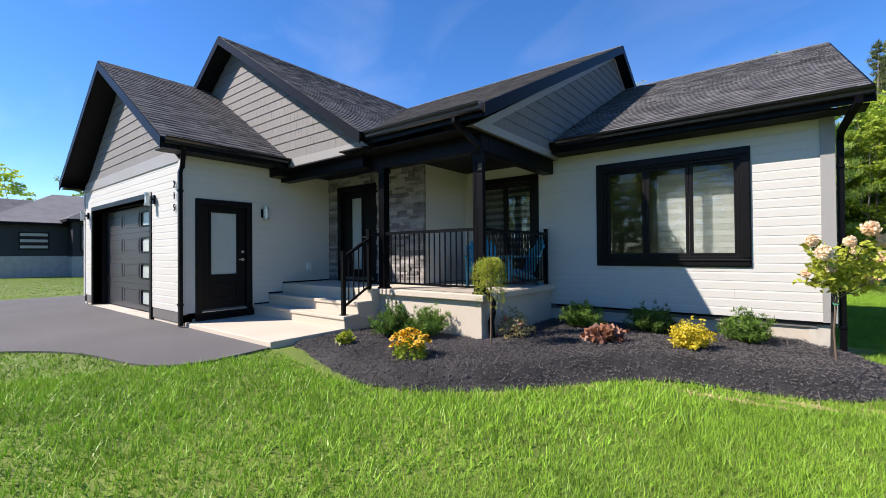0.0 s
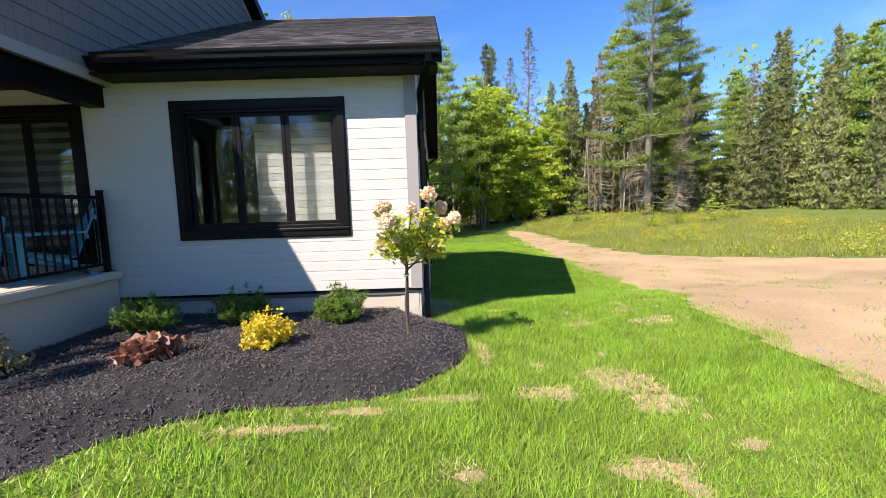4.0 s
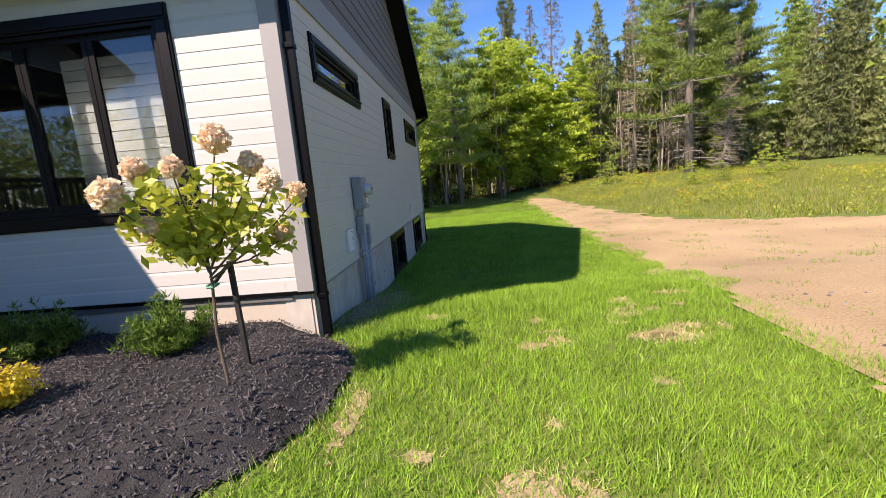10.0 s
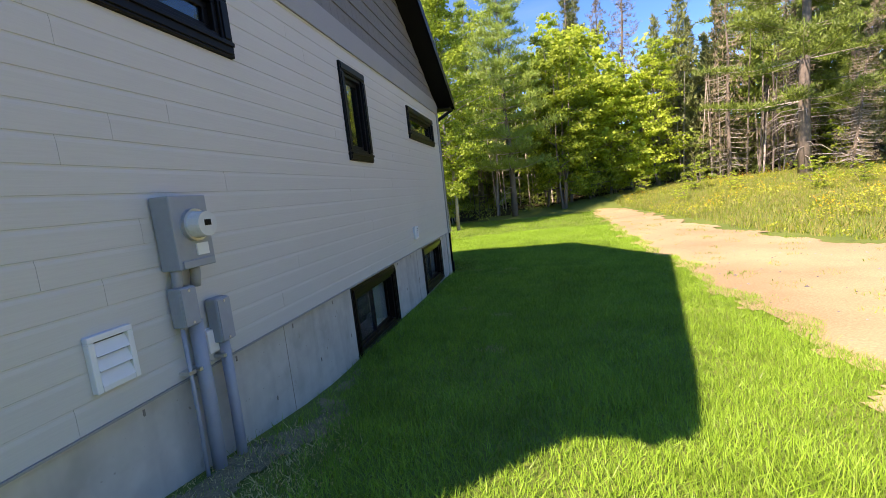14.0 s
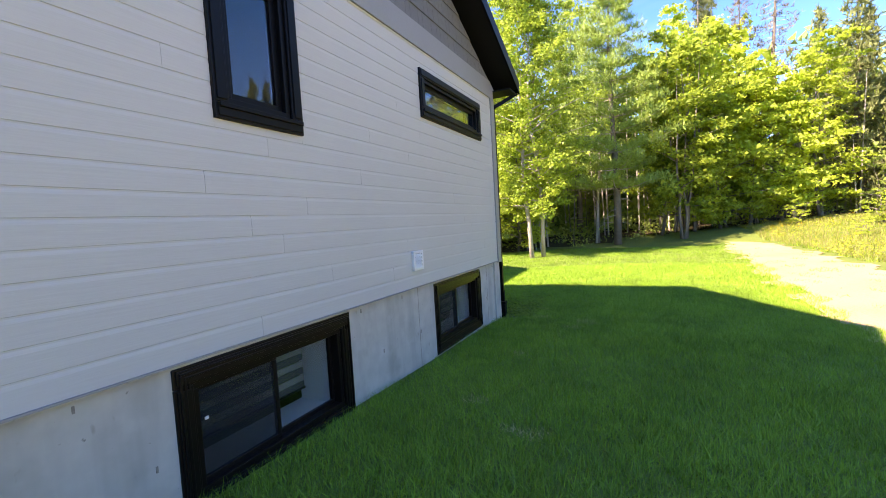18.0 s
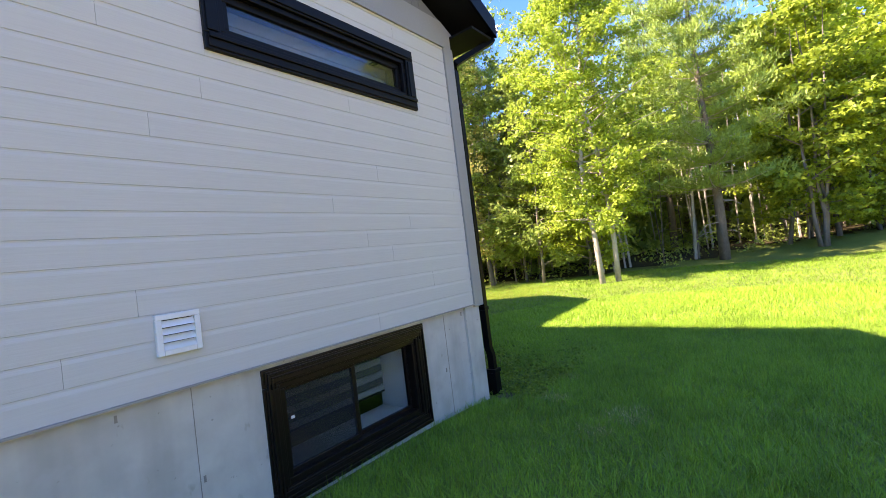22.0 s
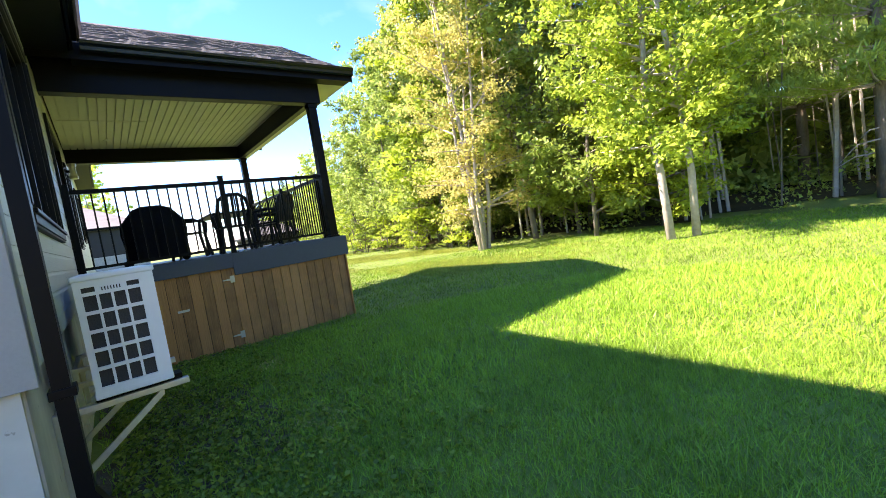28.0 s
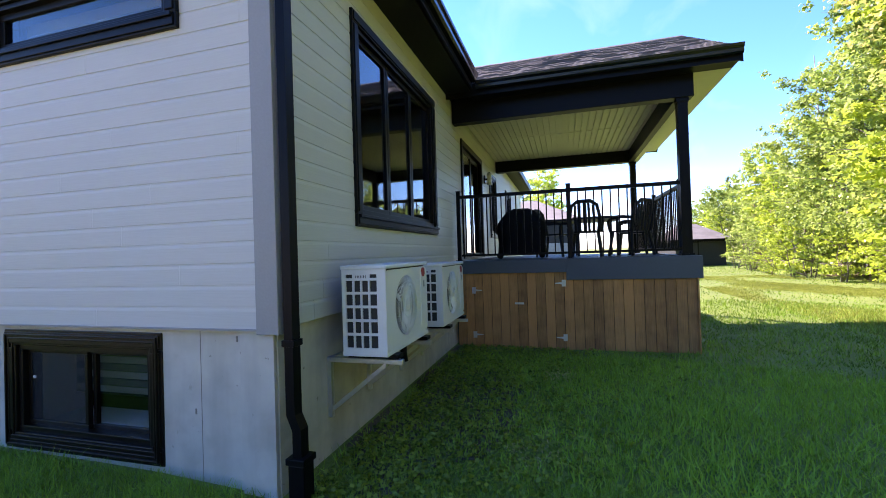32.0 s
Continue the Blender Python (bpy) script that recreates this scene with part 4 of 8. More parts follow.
# ---- porch furniture ----
def adirondack(m):
    c = thing("adirondack_chair", (0, 0, 0), "teal resin garden armchair with a fan back on the porch", "chair", "teal porch chairs")
    for s in (-1, 1):
        bm = bmesh.new()
        prism(bm, [(s * 0.30, 0.36, 0.0), (s * 0.30, 0.27, 0.0), (s * 0.30, 0.24, 0.55), (s * 0.30, 0.38, 0.55)], (0.025, 0, 0))
        part("front_leg", bm, TEAL, c)
        bm = bmesh.new()
        prism(bm, [(s * 0.26, 0.36, 0.36), (s * 0.26, 0.36, 0.26), (s * 0.26, -0.46, 0.0), (s * 0.26, -0.34, 0.0), (s * 0.26, -0.2, 0.2)], (0.025, 0, 0))
        part("rear_leg", bm, TEAL, c)
        bm = bmesh.new()
        prism(bm, [(s * 0.34 - 0.07, 0.42, 0.55), (s * 0.34 + 0.07, 0.42, 0.55), (s * 0.34 + 0.07, -0.1, 0.55), (s * 0.34 + 0.03, -0.32, 0.55), (s * 0.34 - 0.05, -0.32, 0.55), (s * 0.34 - 0.07, -0.1, 0.55)], (0, 0, 0.025))
        part("armrest", bm, TEAL, c)
    for k in range(6):
        y = 0.33 - k * 0.095
        bm = bmesh.new()
        bx(bm, -0.27, 0.27, y - 0.042, y + 0.042, 0.345 - k * 0.022, 0.367 - k * 0.022, 0.004)
        part("seat_slat", bm, TEAL, c)
    for k in range(-3, 4):
        w = 0.04
        top = 0.72 - 0.018 * k * k
        bm = bmesh.new()
        x0, x1 = k * 0.076, k * 0.094
        base, tip = Vector((x0, -0.2, 0.24)), Vector((x1, -0.2 - 0.38 * top, 0.24 + top))
        prism(bm, [base - Vector((0.034, 0, 0)), base + Vector((0.034, 0, 0)), tip + Vector((w, 0.02, -0.03)), tip + Vector((0.014, 0, 0)), tip - Vector((0.014, 0, 0)), tip + Vector((-w, 0.02, -0.03))], (0, -0.02, -0.008))
        part("back_slat", bm, TEAL, c)
    for z, y in ((0.5, -0.315), (0.75, -0.41)):
        bm = bmesh.new()
        bx(bm, -0.27, 0.27, y - 0.035, y - 0.012, z - 0.03, z + 0.03)
        part("back_rail", bm, TEAL, c)
    c.matrix_basis = m
    return c


first = adirondack(pose(-5.2, -1.0, PZ, 0, 0, 215))
copy_thing(first, pose(-4.72, -0.42, PZ, 0, 0, 140))


# ---- doors ----
def glazed_door(name, face, o, slab, glass, panel, label, handle_at):
    """A door in a broad casing. slab, glass, panel: (a0, a1, z0, z1) of its leaf, its light and its lower panel."""
    d = thing(name, face.p((o[0] + o[1]) / 2, 0, o[2]), label, "door")
    bm = bmesh.new()
    frame_boards(bm, face, o, 0.115, -0.1, 0.04)
    part("casing", bm, BLACKW, d)
    leaf_bm = bmesh.new()
    a0, a1, z0, z1 = slab
    g0, g1, q0, q1 = glass
    for s in ((a0, g0, z0, z1), (g1, a1, z0, z1), (g0, g1, q1, z1), (g0, g1, z0, q0)):
        face.box(leaf_bm, s[0], s[1], -0.085, -0.04, s[2], s[3])
    leaf = part("door_leaf", leaf_bm, BLACKW, d)
    bm = bmesh.new()
    frame_boards(bm, face, (g0 - 0.04, g1 + 0.04, q0 - 0.04, q1 + 0.04), 0.045, -0.045, -0.022, 0.045)
    part("glazing_moulding", bm, BLACKW, leaf)
    bm = bmesh.new()
    face.box(bm, g0, g1, -0.066, -0.058, q0, q1)
    pane = part("pane", bm, FROST, leaf, "frosted glass pane")
    pane.visible_shadow = False
    if panel:
        bm = bmesh.new()
        frame_boards(bm, face, panel, 0.03, -0.045, -0.024, 0.03)
        face.box(bm, panel[0] + 0.055, panel[1] - 0.055, -0.045, -0.03, panel[2] + 0.055, panel[3] - 0.055, 0.008)
        part("raised_panel", bm, BLACKW, leaf)
    bm = bmesh.new()
    face.box(bm, a0, a1, -0.08, 0.02, z0 - 0.045, z0 - 0.004)
    part("threshold", bm, STEEL, d)
    ha, hz = handle_at
    bm = bmesh.new()
    cyl(bm, face.p(ha, -0.04, hz), 0.028, 0.02, 16, face.p(0, 1, 0) - face.p(0, 0, 0))
    cyl(bm, face.p(ha, -0.02, hz), 0.011, 0.03, 10, face.p(0, 1, 0) - face.p(0, 0, 0))
    cyl(bm, face.p(ha, -0.04, hz + 0.16), 0.027, 0.02, 16, face.p(0, 1, 0) - face.p(0, 0, 0))
    face.box(bm, ha - 0.012, ha + 0.10 * (-1 if ha > (a0 + a1) / 2 else 1), 0.005, 0.02, hz - 0.01, hz + 0.01, 0.004)
    part("door_handle", bm, STEEL, leaf, "brushed steel lever and lock")
    return d


glazed_door("garage_side_door", F_GSIDE, GDOOR, (-4.49, -3.62, 0.43, 2.51), (-4.31, -3.80, 1.13, 2.36), (-4.33, -3.78, 0.64, 0.98),
            "black garage side door with a frosted pane and lower panel", (-3.68, 1.42))
structure("trim_door_sill", (X_GAR + 0.0, X_GAR + 0.09, GDOOR[0], GDOOR[1], 0.265, 0.36), BLACK)
glazed_door("front_door", F_STONE, EDOOR, (-8.88, -7.98, 0.93, 2.98), (-8.56, -8.2, 1.15, 2.82), None,
            "black front door with a tall frosted pane under the porch", (-8.02, 1.9))
bm = bmesh.new()
F_STONE.box(bm, -7.97, -7.735, -0.09, -0.02, 0.93, 2.98)
part("side_panel", bm, BLACKW, bpy.data.objects["front_door"])

# the garage door
gd = thing("overhead_garage_door", ((GARDOOR[0] + GARDOOR[1]) / 2, Y_GAR, 0.2), "dark panelled overhead garage door with a column of small panes", "garage door")
GD = Face("x", Y_GAR + 0.3, -1)
GREYD = mat("dark_door_paint", (0.035, 0.037, 0.042), 0.45, vary=0.1, grain=30, bump=0.1)
for k in range(4):
    z0 = 0.23 + k * 0.615
    bm = bmesh.new()
    a = GARDOOR[0] + 0.02
    holes = (-12.47, -11.95, z0 + 0.15, z0 + 0.46)
    for s in ((a, holes[0], z0, z0 + 0.61), (holes[1], GARDOOR[1] - 0.02, z0, z0 + 0.61), (holes[0], holes[1], z0, holes[2]), (holes[0], holes[1], holes[3], z0 + 0.61)):
        GD.box(bm, s[0], s[1], -0.05, 0.0, s[2], s[3])
    sec = part("door_section", bm, GREYD, gd)
    for c in range(2):
        p0 = -15.0 + c * 1.26
        bm = bmesh.new()
        frame_boards(bm, GD, (p0, p0 + 1.14, z0 + 0.13, z0 + 0.49), 0.025, -0.002, 0.008, 0.025, 0.002)
        GD.box(bm, p0 + 0.06, p0 + 1.08, -0.002, 0.006, z0 + 0.19, z0 + 0.43, 0.005)
        part("pressed_panel", bm, GREYD, sec)
    bm = bmesh.new()
    GD.box(bm, holes[0], holes[1], -0.03, -0.02, holes[2], holes[3])
    pane = part("pane", bm, FROST, sec)
    pane.visible_shadow = False
    bm = bmesh.new()
    frame_boards(bm, GD, (holes[0] - 0.03, holes[1] + 0.03, holes[2] - 0.03, holes[3] + 0.03), 0.035, -0.01, 0.014, 0.035, 0.003)
    part("pane_frame", bm, BLACK, sec)
bm = bmesh.new()
for s in ((GARDOOR[0] - 0.1, GARDOOR[1] + 0.1, 2.72, 2.83), (GARDOOR[0] - 0.1, GARDOOR[0], 0.2, 2.72), (GARDOOR[1], GARDOOR[1] + 0.1, 0.2, 2.72)):
    F_GFRONT.box(bm, s[0], s[1], -0.30, 0.03, s[2], s[3], 0.005)
part("casing", bm, BLACKW, gd)
bm = bmesh.new()
GD.box(bm, GARDOOR[0], GARDOOR[1], 0.0, 0.32, 0.15, 0.205)
part("threshold", bm, CONC, gd)


# ---- wall lamps, plates, house number ----
def wall_lamp(face, a, z, label):
    l = thing("wall_lamp", face.p(a, 0, z), label, "lamp", "outdoor wall lamps")
    bm = bmesh.new()
    face.box(bm, a - 0.055, a + 0.055, 0.018, 0.045, z - 0.09, z + 0.09, 0.006)
    part("back_plate", bm, BLACK, l)
    out = face.p(0, 1, 0) - face.p(0, 0, 0)
    bm = bmesh.new()
    face.box(bm, a - 0.02, a + 0.02, 0.04, 0.1, z - 0.02, z + 0.02)
    part("arm", bm, BLACK, l)
    c = face.p(a, 0.14, 0)
    for z0, h, r, m, nm in ((z + 0.08, 0.05, 0.06, STEEL, "top_cap"), (z - 0.13, 0.05, 0.06, STEEL, "bottom_cap"), (z - 0.08, 0.16, 0.045, WHITE, "diffuser")):
        bm = bmesh.new()
        cyl(bm, (c.x, c.y, z0), r, h, 20)
        part(nm, bm, m, l, smooth=False)
    for k in range(4):
        an = math.pi / 4 + k * math.pi / 2
        bm = bmesh.new()
        cyl(bm, (c.x + 0.053 * math.cos(an), c.y + 0.053 * math.sin(an), z - 0.085), 0.005, 0.17, 6)
        part("rod", bm, STEEL, l)
    return l


wall_lamp(F_GSIDE, -3.25, 2.4, "cylindrical steel and black wall lamp beside the garage side door")
wall_lamp(F_GFRONT, -10.66, 2.66, "cylindrical steel and black wall lamp beside the garage opening")
wall_lamp(F_GFRONT, -15.55, 2.62, "cylindrical steel and black wall lamp beside the garage opening")
wall_lamp(F_STONE, -7.35, 2.95, "cylindrical steel and black wall lamp on the stone wall")
for face, a, z, lab in ((F_GSIDE, -2.12, 1.24, "white weatherproof outlet cover on the pale siding"), (F_SIDE, 2.0, 0.62, "small white cable cover low on the siding")):
    o = thing("outlet_cover", face.p(a, 0, z), lab, "outlet")
    bm = bmesh.new()
    face.box(bm, a - 0.05, a + 0.05, 0.012, 0.05, z - 0.075, z + 0.075, 0.008)
    part("cover", bm, WHITE, o)
    bm = bmesh.new()
    face.box(bm, a - 0.06, a + 0.06, 0.01, 0.022, z - 0.085, z + 0.085, 0.003)
    part("plate", bm, WHITE, o)
for k, ch in enumerate("215"):
    cu = bpy.data.curves.new("house_number", "FONT")
    cu.body, cu.size, cu.extrude, cu.align_x = ch, 0.19, 0.008, "CENTER"
    cu.materials.append(BLACK)
    tmp = bpy.data.objects.new("tmp", cu)
    me = bpy.data.meshes.new_from_object(tmp)
    bpy.data.objects.remove(tmp)
    ob = new("house_number", me)
    ob.matrix_basis = pose(-9.60, Y_GAR - 0.034, 2.80 - 0.22 * k, 90, 0, 0)
    tagged(ob, "black metal house numeral " + ch + " on the corner board", "numeral", "house numerals")


# ---- downspouts ----
def downspout(pts, label, foot=None, r=0.038):
    d = thing("downspout", pts[-1], label, "downspout", "black downspouts")
    bm = bmesh.new()
    tube(bm, pts, r, square=True)
    part("pipe", bm, BLACK, d)
    ups = [p for p in pts]
    for i, (a, b) in enumerate(zip(ups, ups[1:])):
        if abs(a[2] - b[2]) > 1.2:
            for f in (0.12, 0.86):
                c = Vector(a).lerp(Vector(b), f)
                bm = bmesh.new()
                bx(bm, c.x - 0.045, c.x + 0.045, c.y - 0.045, c.y + 0.045, c.z - 0.02, c.z + 0.02, 0.003)
                part("strap", bm, BLACK, d)
    if foot:
        bm = bmesh.new()
        x, y, z = foot
        bx(bm, x - 0.055, x + 0.055, y - 0.055, y + 0.055, z, z + 0.3, 0.008)
        bx(bm, x - 0.065, x + 0.065, y - 0.065, y + 0.065, z + 0.3, z + 0.34, 0.004)
        part("drain_adaptor", bm, BLACK, d)
    return d


downspout([(0.22, -0.50, 3.50), (0.22, -0.50, 3.42), (0.085, -0.06, 3.15), (0.085, 0.05, 3.05), (0.085, 0.05, 0.0)], "black square downspout at the front corner of the wing")
downspout([(0.3, 10.45, 3.50), (0.3, 10.45, 3.42), (0.0, 10.07, 3.15), (-0.02, 10.06, 3.05), (-0.02, 10.06, -0.05), (-0.02, 10.10, -0.14), (-0.02, 10.10, -0.34)], "black square downspout at the rear corner of the wing", (-0.02, 10.10, -0.64))
downspout([(-8.87, -4.98, 3.47), (-8.87, -4.98, 3.4), (-9.26, -4.86, 3.15), (-9.28, -4.89, 3.05), (-9.28, -4.89, 0.21)], "black square downspout at the garage corner")
downspout([(-4.3, -3.13, 3.5), (-4.3, -3.13, 3.42), (-4.14, -2.72, 3.12), (-4.14, -2.66, 3.0), (-4.14, -2.66, 1.02), (-4.10, -2.62, 0.95), (-4.02, -2.55, 0.75), (-4.02, -2.55, 0.62), (-4.12, -2.45, 0.45), (-4.1, -2.45, 0.14)], "black square downspout bent round the porch post")


# ---- stone veneer on the entry wall ----
sr = random.Random(5)
z = PZ + 0.005
while z < 3.33:
    h = min(sr.choice((0.055, 0.07, 0.085, 0.1)), 3.335 - z)
    a = X_GAR + 0.025
    while a < X_IN + 0.02:
        w = min(sr.uniform(0.14, 0.46), X_IN + 0.045 - a)
        d = sr.uniform(0.025, 0.062)
        spans = [(a, a + w)]
        if z + h > EDOOR[2] and z < EDOOR[3]:
            spans = holes_out(a, a + w, [(EDOOR[0], EDOOR[1])])
        for s0, s1 in spans:
            if s1 - s0 < 0.03:
                continue
            bm = bmesh.new()
            vs = F_STONE.box(bm, s0 + 0.002, s1 - 0.002, 0.0, d, z + 0.002, z + h - 0.002)
            for v in vs:
                if abs(v.co.y - (Y_STONE - d)) < 1e-5:
                    v.co.y += sr.uniform(-0.008, 0.008)
            part("ledge_stone", bm, STONE, w_stone)
        a += w
    z += h


# ---- side wall fittings ----
def louvre_vent(face, a, z, w, h, slats, label):
    v = thing("wall_vent", face.p(a, 0, z), label, "vent", "white wall vents")
    bm = bmesh.new()
    frame_boards(bm, face, (a - w / 2, a + w / 2, z - h / 2, z + h / 2), 0.03, 0.01, 0.045, 0.03, 0.004)
    part("frame", bm, WHITE, v)
    bm = bmesh.new()
    face.box(bm, a - w / 2 + 0.02, a + w / 2 - 0.02, 0.012, 0.016, z - h / 2 + 0.02, z + h / 2 - 0.02)
    part("backing", bm, BLACK, v)
    for k in range(slats):
        zz = z - h / 2 + 0.03 + (h - 0.06) * k / slats
        s = (h - 0.06) / slats
        bm = bmesh.new()
        prism(bm, [face.p(a - w / 2 + 0.03, 0.048, zz), face.p(a + w / 2 - 0.03, 0.048, zz), face.p(a + w / 2 - 0.03, 0.022, zz + s * 0.86), face.p(a - w / 2 + 0.03, 0.022, zz + s * 0.86)], face.p(0, -0.004, 0) - face.p(0, 0, 0))
        part("slat", bm, WHITE, v)
    return v


louvre_vent(F_SIDE, 1.365, 0.765, 0.23, 0.28, 3, "white plastic dryer vent with three flaps on the siding")
louvre_vent(F_SIDE, 7.0, 0.765, 0.22, 0.22, 4, "white louvred air vent above the foundation")

mt = thing("electric_meter", (0.02, 1.95, 1.12), "grey electric meter box with a round glass meter on the siding", "meter")
bm = bmesh.new()
bx(bm, 0.02, 0.15, 1.74, 2.02, 1.12, 1.545, 0.008)
part("meter_box", bm, GREYBOX, mt)
bm = bmesh.new()
cyl(bm, (0.15, 1.89, 1.37), 0.095, 0.025, 28, (1, 0, 0))
part("ring", bm, GALV, mt)
bm = bmesh.new()
cyl(bm, (0.175, 1.89, 1.37), 0.08, 0.075, 28, (1, 0, 0), 0.072)
part("dial_glass", bm, mat("meter_glass", (0.62, 0.63, 0.6), 0.12, vary=0.1, grain=30, bump=0), mt)
bm = bmesh.new()
bx(bm, 0.249, 0.252, 1.865, 1.915, 1.36, 1.395)
part("display", bm, BLACK, mt)
bm = bmesh.new()
bx(bm, 0.15, 0.158, 1.88, 1.97, 1.19, 1.26)
part("tag", bm, WHITE, mt)
bm = bmesh.new()
bx(bm, 0.15, 0.165, 1.76, 2.0, 1.125, 1.17, 0.004)
part("latch_cover", bm, GREYBOX, mt)
for y, z0, z1, nm in ((1.80, 0.78, 1.02, "meter"), (2.06, 0.60, 0.89, "cable")):
    jb = thing("junction_box", (0.02, y, z0), "grey plastic " + nm + " junction box on the siding", "junction box", "grey junction boxes")
    bm = bmesh.new()
    bx(bm, 0.02, 0.11, y - 0.06, y + 0.06, z0, z1, 0.012)
    part("box_body", bm, GREYBOX, jb)
    bm = bmesh.new()
    bx(bm, 0.11, 0.118, y - 0.055, y + 0.055, z0 + 0.01, z1 - 0.01, 0.003)
    part("cover", bm, PVC, jb)
    for zz in (z0 + 0.025, z1 - 0.025):
        bm = bmesh.new()
        cyl(bm, (0.118, y, zz), 0.008, 0.004, 8, (1, 0, 0))
        part("screw", bm, STEEL, jb)
for y, r, z0, z1, lab in ((1.86, 0.042, -0.30, 0.80, "thick grey plastic conduit running into the ground"), (2.06, 0.034, -0.35, 0.62, "grey plastic conduit running into the ground"), (1.76, 0.012, -0.28, 0.80, "thin grey cable clipped to the wall"), (1.79, 0.03, 1.0, 1.14, "short grey conduit under the meter"), (1.93, 0.03, 1.0, 1.14, "short grey conduit under the meter")):
    c = thing("conduit", (0.06, y, z0), lab, "conduit", "grey conduits")
    bm = bmesh.new()
    tube(bm, [(0.065, y, z1), (0.065, y, (z0 + z1) / 2), (0.05, y, z0)], r, 14)
    part("pipe", bm, PVC, c, smooth=True)
    if z1 - z0 > 0.4:
        bm = bmesh.new()
        bx(bm, 0.0, 0.075 + r * 0.4, y - r - 0.015, y + r + 0.015, 0.5, 0.52)
        part("strap", bm, GALV, c)
# form-tie marks and joints of the poured foundation
fr = random.Random(9)
TIE = mat("rusty_tie", (0.24, 0.21, 0.17), 0.9, vary=0.3)
for k in range(26):
    y, z = 0.4 + 0.37 * k + fr.uniform(-0.03, 0.03), 0.39 if k % 2 else -0.08 + fr.uniform(-0.02, 0.02)
    if any(o[0] - 0.05 < y < o[1] + 0.05 for o in (BW1, BW2)):
        continue
    bm = bmesh.new()
    bx(bm, -0.03, -0.0265, y - 0.006, y + 0.006, z - 0.015, z + 0.022)
    part("form_tie", bm, TIE, f_side)
for y in (2.85, 7.05, 9.35):
    bm = bmesh.new()
    bx(bm, -0.03, -0.0278, y - 0.0018, y + 0.0018, -0.7, 0.44)
    part("form_joint", bm, TIE, f_side)


# ---- heat pumps on the rear wall ----
FANW = mat("white_fan", (0.6, 0.62, 0.62), 0.4, vary=0.03)
COIL = mat("dark_coil", (0.025, 0.022, 0.022), 0.5, vary=0.3, grain=120, bump=0.6)
REDM = mat("red_badge", (0.35, 0.02, 0.03), 0.4, vary=0.05)


